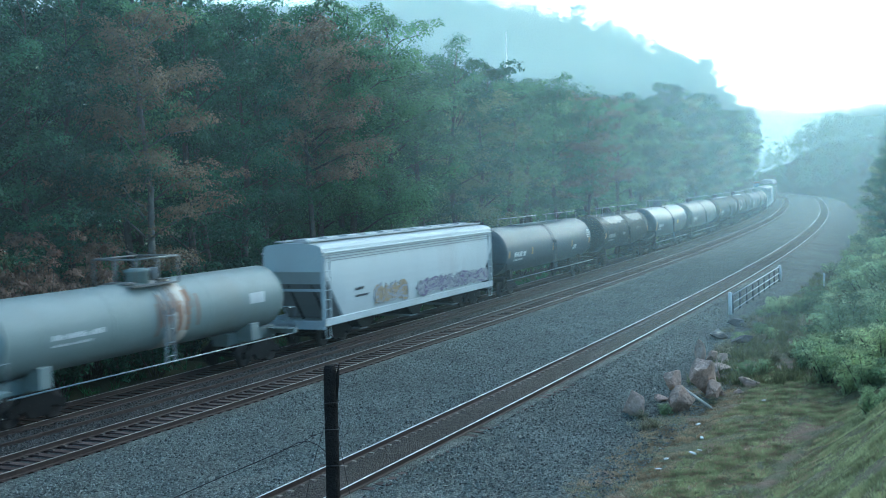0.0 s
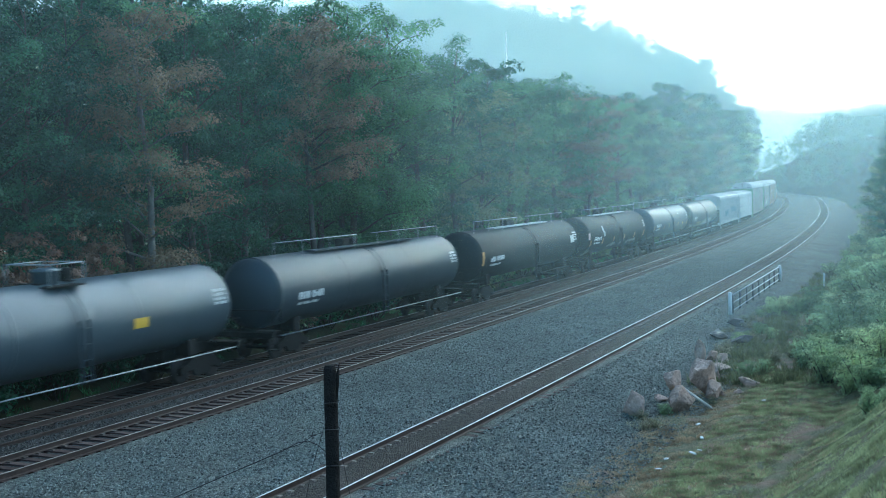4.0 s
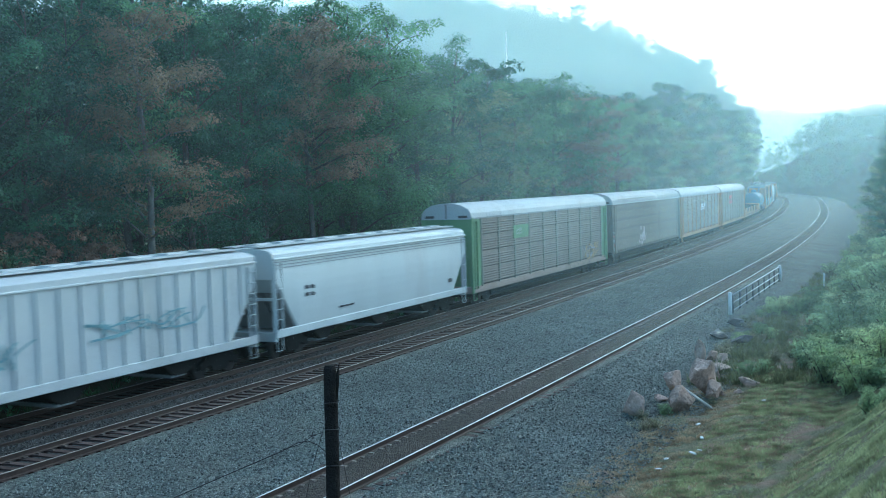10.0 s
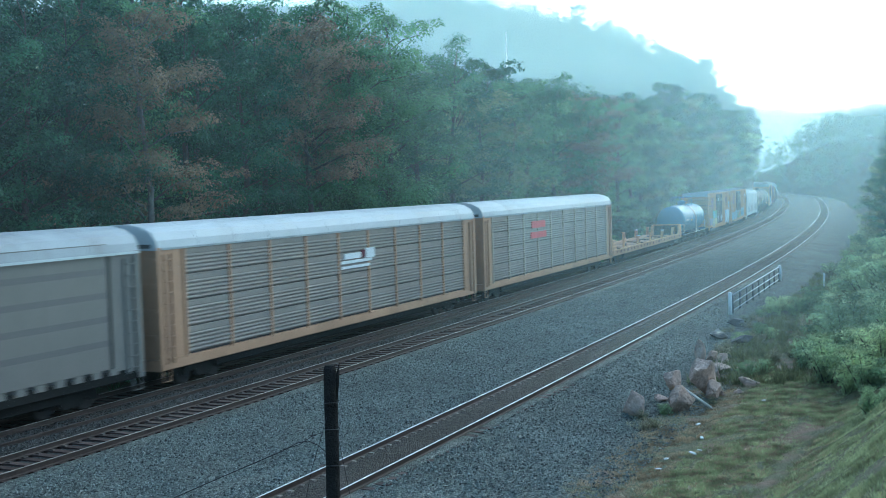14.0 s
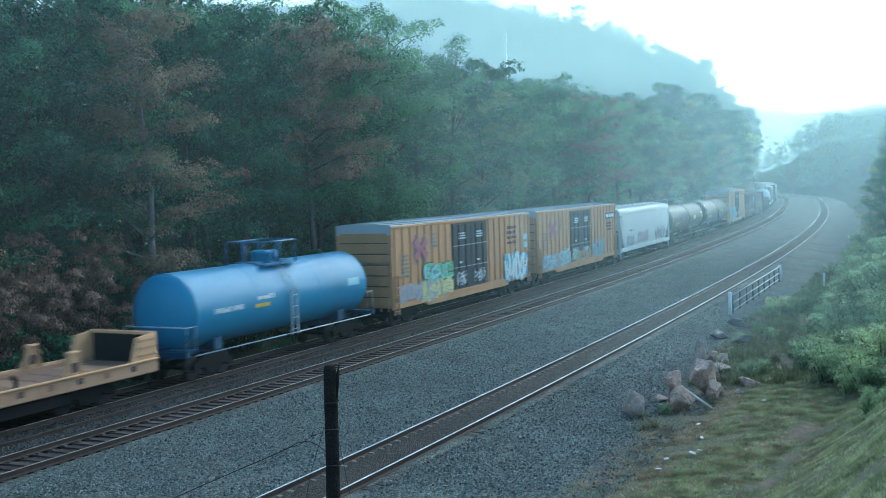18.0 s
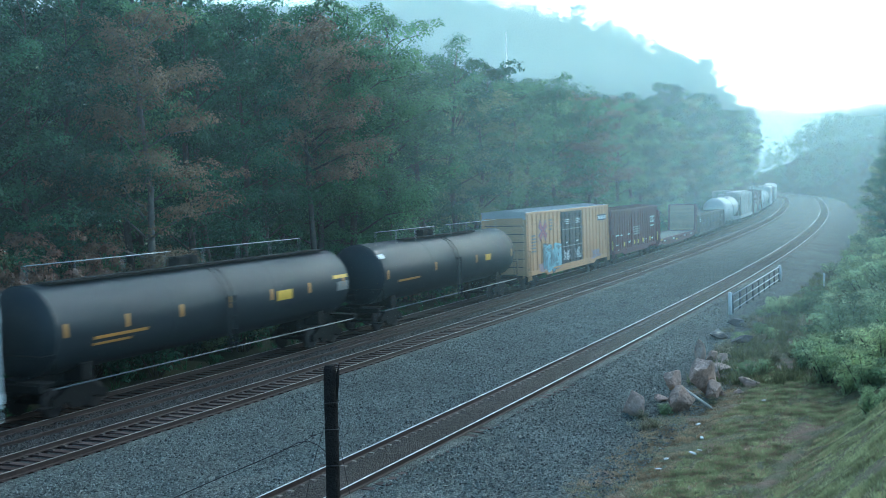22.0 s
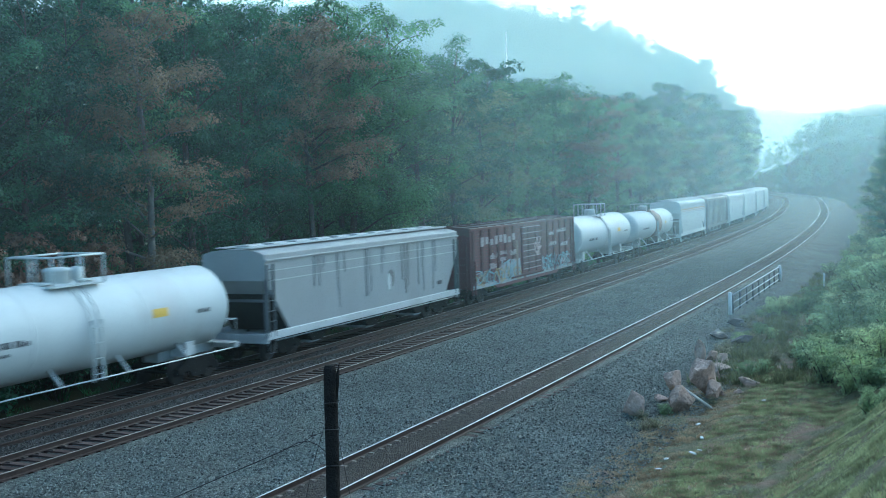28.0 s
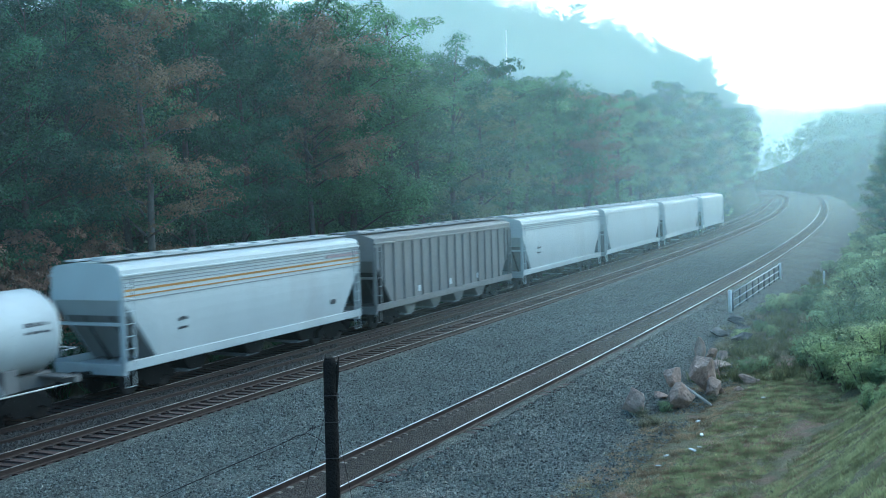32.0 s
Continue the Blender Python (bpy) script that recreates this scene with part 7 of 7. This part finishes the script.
def gondola(a, b):
    L = b - a
    car = thing("gondola_car", "rusty dark gondola car with ribbed sides", "freight car")
    zt = 2.75
    part("floor_plate", Geo().box(-L / 2, L / 2, -1.4, 1.4, 0.9, 1.05), RUSTY, car)
    for y in (-1, 1):
        side = part("side_wall", Geo().box(-L / 2, L / 2, min(y * 1.4, y * 1.45), max(y * 1.4, y * 1.45), 0.9, zt), RUSTY, car)
        part("top_rail", Geo().box(-L / 2, L / 2, min(y * 1.36, y * 1.54), max(y * 1.36, y * 1.54), zt - 0.06, zt + 0.12, 0.03), RUSTY, side)
        n = 18
        for i in range(n):
            x = -L / 2 + 0.4 + i * (L - 0.8) / (n - 1)
            part("side_rib", prism([(x - 0.1, 0.75), (x + 0.1, 0.75), (x + 0.1, zt - 0.06), (x - 0.1, zt - 0.06)], min(y * 1.44, y * 1.54), max(y * 1.44, y * 1.54)), RUSTY, side)
        part("side_sill", Geo().box(-L / 2, L / 2, min(y * 1.4, y * 1.5), max(y * 1.4, y * 1.5), 0.72, 0.95), RUSTY, side)
    for sx in (-1, 1):
        e = sx * L / 2
        end = part("end_wall", Geo().box(min(e, e - sx * 0.08), max(e, e - sx * 0.08), -1.42, 1.42, 0.9, zt + 0.05), RUSTY, car)
        for k in range(4):
            part("end_rib", Geo().box(min(e, e + sx * 0.07), max(e, e + sx * 0.07), -1.35, 1.35, 1.2 + k * 0.42, 1.38 + k * 0.42), RUSTY, end)
        ladder(car, e - sx * 0.1 - (0.4 if sx > 0 else 0), -1.53, 0.7, zt, RUSTY, 0.4, 5)
    rows_of_bars(car, -8.4, -7.6, 1.9, 2.5, 3, MARK_W, -1.46, 81)
    rows_of_bars(car, 7.0, 7.7, 1.5, 1.9, 2, MARK_W, -1.46, 82)
    plate(car, 9.2, 9.7, 1.3, 1.6, MARK_Y, -1.46), plate(car, 8.4, 9.0, 2.1, 2.25, MARK_W, -1.46)
    running_gear(car, L, 2.2)
    return enroll(car, a, b, 2.2)


rack_flat(16.3, 44.1)
bulkhead_flat(201.9, 222.2)
gondola(222.6, 243.9)

# ---- rocks, railing, post and litter beside the near track ----
ROCK = mat("grey_tan_boulder", (0.5, 0.35, 0.265), 0.88, vary=0.5, scale=2.6, fine=14, bump=1.0, dirt=(0.2, 0.16, 0.14), dirt_amt=0.7, per_object=0.15, spec=0.15)
DARK_ROCK = mat("dark_wet_slab", (0.10, 0.095, 0.09), 0.75, vary=0.35, scale=2.5, fine=18, bump=0.6)


def boulder(x, y, z, size, seed, material=ROCK, turn=0, tilt=0, peak=0.2, label="angular grey-tan boulder at the gravel's edge"):
    """A broken rock: flat fracture faces with worn edges, pits and ledges."""
    rng = np.random.default_rng(seed)
    bm = bmesh.new()
    bmesh.ops.create_icosphere(bm, subdivisions=4, radius=1.0)
    faces = rng.normal(0, 1, (11, 3))
    faces /= np.linalg.norm(faces, axis=1)[:, None]
    depth = rng.uniform(0.38, 0.85, 11)
    for v in bm.verts:
        d = np.array(v.co)
        reach = np.append(depth / np.maximum(faces @ d, 0.05), 1.08)
        r = -math.log(np.exp(-90 * (reach - reach.min())).sum()) / 90 + reach.min()
        u = Vector(d * r) * 2.2 + Vector((seed * 3.1, 0, 0))
        r += 0.05 * noise.noise(u) + 0.05 * noise.noise(u * 2.7) + 0.03 * noise.noise(u * 7.0) + 0.05 * (math.floor(4 * noise.noise(u * 1.6)) / 4)
        q = d * r
        q[:2] *= 1 - peak * (q[2] + 0.6) / 1.6
        v.co = Vector(q * np.array(size) * 0.52)
    bm.normal_update()
    me = bpy.data.meshes.new("boulder")
    bm.to_mesh(me)
    bm.free()
    me.materials.append(material)
    ob = new("boulder", me)
    ob.matrix_basis = Matrix.Translation((x, y, z + size[2] * 0.40)) @ pose(0, 0, 0, tilt, tilt * 0.6, turn)
    return tagged(ob, label, "rock", "boulders beside the near track")


boulder(6.05, 36.3, -0.75, (1.15, 0.95, 1.0), 1, turn=20, peak=0.45)
boulder(7.75, 37.2, -0.8, (1.5, 1.1, 1.05), 2, turn=60, tilt=8, label="reddish tan boulder at the grass edge")
boulder(7.65, 37.9, -0.2, (0.95, 0.8, 0.75), 3, turn=10, label="grey boulder resting on the pile")
boulder(9.1, 39.6, -0.8, (1.75, 1.2, 1.75), 4, turn=35, tilt=14, peak=0.5, label="tall tan boulder leaning in the pile")
boulder(9.25, 38.9, -0.85, (1.05, 0.8, 0.75), 5, turn=70)
boulder(10.5, 46.5, -0.75, (0.6, 0.5, 1.1), 6, turn=15, label="upright narrow boulder by the gravel")
boulder(11.1, 46.8, -0.8, (0.9, 0.7, 0.5), 7, turn=40)
boulder(11.45, 46.1, -0.8, (1.0, 0.7, 0.55), 8, turn=80)
boulder(10.7, 44.0, -0.8, (1.1, 0.8, 0.5), 9, turn=10)
boulder(10.2, 42.6, -0.8, (0.9, 0.8, 0.6), 10, turn=50)
boulder(11.1, 40.9, -0.85, (1.35, 0.7, 0.5), 11, turn=5, label="flat grey slab on the grass")
boulder(9.65, 39.3, -0.85, (0.5, 0.4, 0.35), 12)
boulder(10.35, 39.4, -0.85, (0.5, 0.35, 0.28), 13)
boulder(7.35, 38.6, -0.8, (0.6, 0.5, 0.4), 14)
boulder(12.0, 44.5, -0.8, (1.5, 0.7, 0.35), 15, turn=15)
boulder(12.9, 52.9, -0.75, (2.2, 0.9, 0.55), 16, DARK_ROCK, turn=55, label="dark slab beside the culvert")
boulder(13.5, 51.0, -0.75, (1.6, 1.0, 0.6), 17, DARK_ROCK, turn=30, label="dark slab beside the culvert")
boulder(14.9, 56.8, -0.7, (1.5, 1.0, 0.6), 18, DARK_ROCK, turn=20, label="dark slab beside the culvert")
stick = part("pole", Geo().tube([(7.8, 37.3, -0.03), (8.78, 37.05, -0.76)], [0.05, 0.045], 7), mat("bleached_wood", (0.62, 0.56, 0.48), 0.8, vary=0.3))
tagged(stick, "bleached pole leaning against the boulders", "pole")

PAPER = mat("white_litter", (0.78, 0.78, 0.76), 0.6, vary=0.1)
for i, (x, y) in enumerate(((10.57, 37.29), (7.73, 34.46), (7.37, 32.4), (6.69, 30.55), (6.95, 30.85), (5.47, 29.15), (5.9, 30.2))):
    g = Geo().box(-0.14, 0.14, -0.07, 0.07, 0.0, 0.05, 0.015)
    d2 = (MX - x) ** 2 + (MY - y) ** 2
    j = int(d2.argmin())
    off = (x - MX[j]) * math.cos(MTH[j]) - (y - MY[j]) * math.sin(MTH[j])
    ob = part("litter", g, PAPER, at=pose(x, y, float(terrain(SG[j], np.array(off))) + 0.05, 8, -6, 40 * i))
    ob.scale = (0.45 + 0.1 * (i % 4),) * 3
    tagged(ob, "scrap of white litter on the grass", "litter", "litter on the bank")

WHITE_POST = mat("white_post_paint", (0.88, 0.88, 0.86), 0.6, vary=0.1, scale=4, dirt=(0.6, 0.57, 0.52), dirt_amt=0.5)
RAIL_DARK = mat("dark_pipe", (0.10, 0.105, 0.11), 0.6, 0.4, vary=0.3)
RAIL_PALE = mat("pale_pipe", (0.5, 0.5, 0.5), 0.5, 0.2, vary=0.2)
CONCRETE = mat("culvert_concrete", (0.36, 0.35, 0.33), 0.85, vary=0.25, scale=2, fine=20, bump=0.3, dirt=(0.17, 0.16, 0.14))


def railing():
    """Pipe railing over a culvert's headwall, with a white marker post at each end."""
    f = thing("railing", "dark pipe railing with pale rails above a culvert", "railing")
    a, b = on_near(29.0, 2.62), on_near(48.3, 2.62)
    zg = -0.62
    n = 9
    for i in range(n):
        p = a.lerp(b, i / (n - 1))
        part("upright", Geo().tube([(p.x, p.y, zg - 0.2), (p.x, p.y, zg + 1.12)], 0.05, 6), RAIL_DARK, f)
    for k, (z, m) in enumerate(((1.1, RAIL_PALE), (0.66, RAIL_PALE), (0.24, RAIL_PALE))):
        part("rail", Geo().tube([(a.x, a.y, zg + z), (b.x, b.y, zg + z)], 0.034, 6), m, f)
    return f


railing()
for s, h, r in ((28.3, 1.3, 0.105), (49.0, 1.15, 0.12)):
    p = on_near(s, 2.6)
    post = part("marker_post", Geo().lathe([(-0.9, r), (h - 0.66, r), (h - 0.62, r * 0.8), (h - 0.6, r * 0.2)], 12, "z", p.x, p.y), WHITE_POST)
    tagged(post, "stout white marker post at the end of the railing", "post", "white posts")
p = on_near(47.0, 5.75)
tagged(part("marker_post", Geo().lathe([(-1.0, 0.07), (0.12, 0.07), (0.16, 0.05)], 10, "z", p.x, p.y), WHITE_POST), "slim white post among the weeds", "post", "white posts")
a, b = on_near(28.4, 3.15), on_near(31.5, 3.3)
hw = thing("headwall", "low concrete culvert headwall under the railing", "wall")
d = (b - a).normalized()
nrm = Vector((d.y, -d.x, 0))
part("coping", Geo().add([(*(p + nrm * u).xy, z) for p in (a, b) for u in (-0.35, 0.15) for z in (-1.4, -0.72)], [(0, 1, 3, 2), (4, 6, 7, 5), (0, 4, 5, 1), (2, 3, 7, 6), (0, 2, 6, 4), (1, 5, 7, 3)]), CONCRETE, hw)

# the old fence post and its wire, close by
OLD_WOOD = mat("weathered_post", (0.02, 0.017, 0.015), 0.95, vary=0.45, scale=6, fine=45, bump=0.8, spec=0.08)
WIRE = mat("rusty_wire", (0.05, 0.042, 0.04), 0.7, 0.5, vary=0.3)
fp = thing("fence_post", "dark weathered wooden fence post with loose wire", "fence post")
foot, head = Vector((-0.882, 7.86, 0.6)), Vector((-0.834, 7.943, 5.664))
ax = head - foot
k = [foot + ax * t + Vector((0.006 * math.sin(9 * t), 0.004 * math.cos(7 * t), 0)) for t in (0, 0.4, 0.7, 0.8, 0.86, 0.92, 0.97, 0.992, 1.0)]
part("post", Geo().tube(k, [0.064, 0.06, 0.057, 0.053, 0.05, 0.05, 0.049, 0.047, 0.036], 14), OLD_WOOD, fp)
part("splinter", Geo().tube([(-0.788, 7.93, 5.42), (-0.778, 7.93, 5.57), (-0.762, 7.93, 5.675)], [0.008, 0.016, 0.003], 5), OLD_WOOD, fp)
for z in (5.40, 5.21, 4.95):
    part("wire_wrap", Geo().tube([(-0.829 + 0.054 * math.cos(t * 0.6), 7.925 + 0.054 * math.sin(t * 0.6), z + 0.006 * math.sin(t)) for t in range(12)], 0.003, 4), WIRE, fp)
part("wire", Geo().tube([(-0.876, 7.9, 5.05), (-0.93, 7.9, 5.10), (-1.0, 7.9, 5.134), (-1.08, 7.9, 5.12), (-1.185, 7.9, 5.067), (-1.43, 7.9, 4.97), (-1.674, 7.9, 4.873), (-2.0, 7.89, 4.743), (-2.7, 7.9, 4.4)], 0.0035, 5), WIRE, fp)
part("wire", Geo().tube([(-0.862, 7.9, 5.3), (-0.914, 7.91, 5.131), (-0.98, 7.9, 4.932), (-1.036, 7.89, 4.693), (-1.1, 7.89, 4.3)], 0.0025, 4), WIRE, fp)
part("wire", Geo().tube([(-0.788, 7.91, 5.168), (-0.754, 7.9, 4.966), (-0.706, 7.89, 4.683), (-0.65, 7.89, 4.3)], 0.0025, 4), WIRE, fp)
part("wire", Geo().tube([(-0.89, 7.905, 5.19), (-0.961, 7.91, 5.173), (-1.06, 7.9, 5.11), (-1.2, 7.9, 5.07)], 0.0022, 4), WIRE, fp)
barb = Geo()
for i in range(4):
    barb.tube([(-0.965, 7.91, 5.172), (-0.965 + 0.022 * math.cos(i * 1.6), 7.9, 5.172 + 0.02 * math.sin(i * 1.6))], 0.003, 4)
part("barb", barb, WIRE, fp)

# a pole on the hill
hp = thing("utility_pole", "pale utility pole standing above the hillside wood", "utility pole")
part("pole", Geo().tube([(16.0, 260.4, 17.8), (16.0, 260.4, 41.6)], [0.2, 0.13], 8), WHITE_POST, hp)


# ---- loose stones and grass ----
def stones(name, count, seed, s0, s1, span, size, label, material=None):
    rng = np.random.default_rng(seed)
    s = s0 + (s1 - s0) * (1 - np.sqrt(1 - rng.uniform(0, 1, count)))
    o = span(s, rng.uniform(0, 1, count))
    z = terrain(s, o)
    x, y, th = np.interp(s, SG, MX), np.interp(s, SG, MY), np.interp(s, SG, MTH)
    c = np.stack([x + o * np.cos(th), y - o * np.sin(th), z + 0.012], -1)
    base = np.array([(1, 0, 0), (0, 1, 0), (-1, 0, 0), (0, -1, 0), (0.2, 0.1, 0.8)])
    sz = size * rng.uniform(0.5, 1.4, (count, 1, 1))
    a = rng.uniform(0, 6.28, count)
    ca, sa = np.cos(a)[:, None], np.sin(a)[:, None]
    v = base[None] * (1 + rng.normal(0, 0.25, (count, 5, 3)))
    vx, vy = v[..., 0] * ca - v[..., 1] * sa, v[..., 0] * sa + v[..., 1] * ca
    v = np.stack([vx, vy, v[..., 2]], -1) * sz + c[:, None]
    f = np.array([(0, 1, 4), (1, 2, 4), (2, 3, 4), (3, 0, 4)])
    faces = (np.arange(count)[:, None, None] * 5 + f[None]).reshape(-1, 3)
    me = bpy.data.meshes.new(name)
    me.from_pydata(v.reshape(-1, 3).tolist(), [], faces.tolist())
    me.materials.append(material or STONE)
    return tagged(new(name, me), label, "gravel", kind="stuff")


STONE = mat("loose_stone", (0.165, 0.17, 0.147), 0.85, vary=0.25, scale=8, bump=0.2, per_island=0.66, spec=0.12)
stones("ballast_stones", 46000, 91, -18, 95, lambda s, u: 1.4 + u * (near_sep(s) - 2.5), 0.037, "loose grey crushed stone between the tracks")
stones("ballast_stones", 28000, 93, -18, 60, lambda s, u: near_sep(s) + 1.2 + u * 5.0, 0.037, "loose grey crushed stone beside the near track")
stones("ballast_stones", 7000, 95, -12, 40, lambda s, u: -3.3 + u * 2.2, 0.045, "dusty crushed stone between the far tracks", mat("dusty_stone", (0.085, 0.075, 0.065), 0.9, per_island=0.4, spec=0.1))


def patches(u, v, seed):
    """Smooth random patches between 0 and 1."""
    g = np.random.default_rng(seed).uniform(0, 1, (64, 64))
    i, j = np.floor(u).astype(int), np.floor(v).astype(int)
    a, b = u - i, v - j
    a, b = a * a * (3 - 2 * a), b * b * (3 - 2 * b)
    at = lambda p, q: g[p % 64, q % 64]
    return (at(i, j) * (1 - a) + at(i + 1, j) * a) * (1 - b) + (at(i, j + 1) * (1 - a) + at(i + 1, j + 1) * a) * b


def grass(name, count, seed, s0, s1, span, h, material, label):
    rng = np.random.default_rng(seed)
    # blades stand in tufts of uneven height
    tufts = max(1, count // 24)
    ts = s0 + (s1 - s0) * rng.uniform(0, 1, tufts)
    to, tall = span(ts, rng.uniform(0, 1, tufts)), rng.uniform(0.35, 1.9, tufts)
    pick = rng.integers(0, tufts, count)
    s, o = ts[pick] + rng.normal(0, 0.06, count), to[pick] + rng.normal(0, 0.06, count)
    tall = tall[pick]
    # bare and thin places, and the trodden foot of the bank
    bare = 0.22 * patches(s * 0.5, o * 0.8, seed) + 0.2 * patches(s * 1.7, o * 1.9, seed + 1) + 0.58 * patches(s * 6.1, o * 6.3, seed + 2)
    keep = bare < rng.uniform(0.42, 0.92, count)
    worn = trodden(s, o - near_sep(s))
    keep &= rng.uniform(0, 1, count) > 0.75 * worn
    s, o, tall = s[keep], o[keep], tall[keep]
    count = len(s)
    z = terrain(s, o) - 0.02
    x, y, th = np.interp(s, SG, MX), np.interp(s, SG, MY), np.interp(s, SG, MTH)
    c = np.stack([x + o * np.cos(th), y - o * np.sin(th), z], -1)
    patch = 0.93 + 0.12 * np.sin(c[:, 0] * 1.3 + 2 * np.sin(c[:, 1] * 0.6)) * np.sin(c[:, 1] * 0.9)
    a = rng.uniform(0, 6.28, count)
    w = 0.014 + 0.016 * rng.uniform(0, 1, count)
    hh = h * rng.uniform(0.5, 1.3, count) * patch * tall
    d = np.stack([np.cos(a), np.sin(a), 0 * a], -1)
    tip = c + np.stack([rng.normal(0, 0.5, count) * hh, rng.normal(0, 0.5, count) * hh, hh], -1)
    v = np.stack([c - d * w[:, None], c + d * w[:, None], tip], 1)
    me = bpy.data.meshes.new(name)
    me.from_pydata(v.reshape(-1, 3).tolist(), [], np.arange(3 * count).reshape(-1, 3).tolist())
    me.materials.append(material)
    return tagged(new(name, me), label, "grass", kind="stuff")


BLADE = leaf_mat("grass_blade", (0.38, 0.385, 0.2), 0.02, 0.2, 1.6, 0.6, 1.4)
DRY = leaf_mat("dry_grass_blade", (0.285, 0.225, 0.14), 0.02, 0.2, 1.6, 0.6, 1.4)
ROUGH_BLADE = leaf_mat("olive_grass_blade", (0.2, 0.205, 0.105), 0.02, 0.2, 1.6, 0.6, 1.4)
grass("bank_grass", 430000, 101, -18, 16, lambda s, u: near_sep(s) + 7.0 + u * 7.8, 0.055, BLADE, "short mown green grass on the bank")
grass("dry_grass", 170000, 103, -18, 16, lambda s, u: near_sep(s) + 4.9 + u * 6.0, 0.05, DRY, "thin dry grass at the gravel's edge")
grass("edge_grass", 22000, 105, 13, 60, lambda s, u: near_sep(s) + 4.5 + u * 4.5, 0.32, ROUGH_BLADE, "rough olive grass along the near track")
grass("verge_weeds", 16000, 107, -20, 110, lambda s, u: -7.2 - u * 3.2, 0.26, LEAF_DARK, "rough weeds along the far track")


def stained_bed(name, where, z, half, s0, s1, label, material=DUSTY):
    g = Geo()
    ss = np.arange(s0, s1, 2.0)
    pr = [(-half, -0.03), (-half * 0.9, 0.0), (0, 0.012), (half * 0.9, 0.0), (half, -0.03)]
    v = [where(s, a, z + b) for s in ss for a, b in pr]
    g.add(v, [(j * 5 + i, j * 5 + i + 1, (j + 1) * 5 + i + 1, (j + 1) * 5 + i) for j in range(len(ss) - 1) for i in range(4)])
    return tagged(part(name, g, material), label, "ballast", kind="structure")


stained_bed("ballast_bed", on_near, NEAR_Z - 0.144, 0.70, -70, 470, "dark stained ballast between the near rails", gravel_mat("rusty_ballast", (0.02, 0.016, 0.013), (0.085, 0.068, 0.056)))
stained_bed("ballast_bed", on_mid, -0.224, 0.7, -70, 470, "dark stained ballast between the middle rails")
CLIP = mat("rusty_rail_clip", (0.06, 0.042, 0.034), 0.7, 0.2, vary=0.4, scale=6, per_island=0.4)


def clips(name, where, z, s0, s1, inner, label, material=CLIP):
    """Tie plates and spikes that show between the stones inside the rails."""
    g = Geo()
    rng = random.Random(9)
    s = s0
    while s < s1:
        for side in (-1, 1):
            c = where(s + rng.uniform(-0.03, 0.03), side * inner, z)
            a = 90 - math.degrees(heading(s))
            m = Matrix.Translation(c) @ pose(0, 0, 0, 0, 0, a + rng.uniform(-8, 8))
            w, h = rng.uniform(0.05, 0.09), rng.uniform(0.05, 0.09)
            g.add([m @ Vector(v) for v in ((-w, -h, 0), (w, -h, 0), (w, h, 0), (-w, h, 0), (-w * .8, -h * .8, 0.03), (w * .8, -h * .8, 0.03), (w * .8, h * .8, 0.03), (-w * .8, h * .8, 0.03))],
                  [(4, 5, 6, 7), (0, 1, 5, 4), (1, 2, 6, 5), (2, 3, 7, 6), (3, 0, 4, 7)])
        s += 0.5
    return tagged(new(name, g.mesh(name, material)), label, "rail clip", kind="stuff")


clips("rail_clips", on_near, NEAR_Z - 0.148, -18, 90, 0.6, "pale rusty tie plates along the near rails", mat("worn_rail_clip", (0.15, 0.125, 0.105), 0.7, 0.2, vary=0.4, scale=6, per_island=0.4))
clips("rail_clips", on_mid, -0.175, -18, 70, 0.6, "rusty tie plates along the middle rails")


def motions():
    for car, s16, half in CARS:
        walk(car, [(t, car_pose(s16, half, t)) for t in range(0, 33, 2)])


motions()
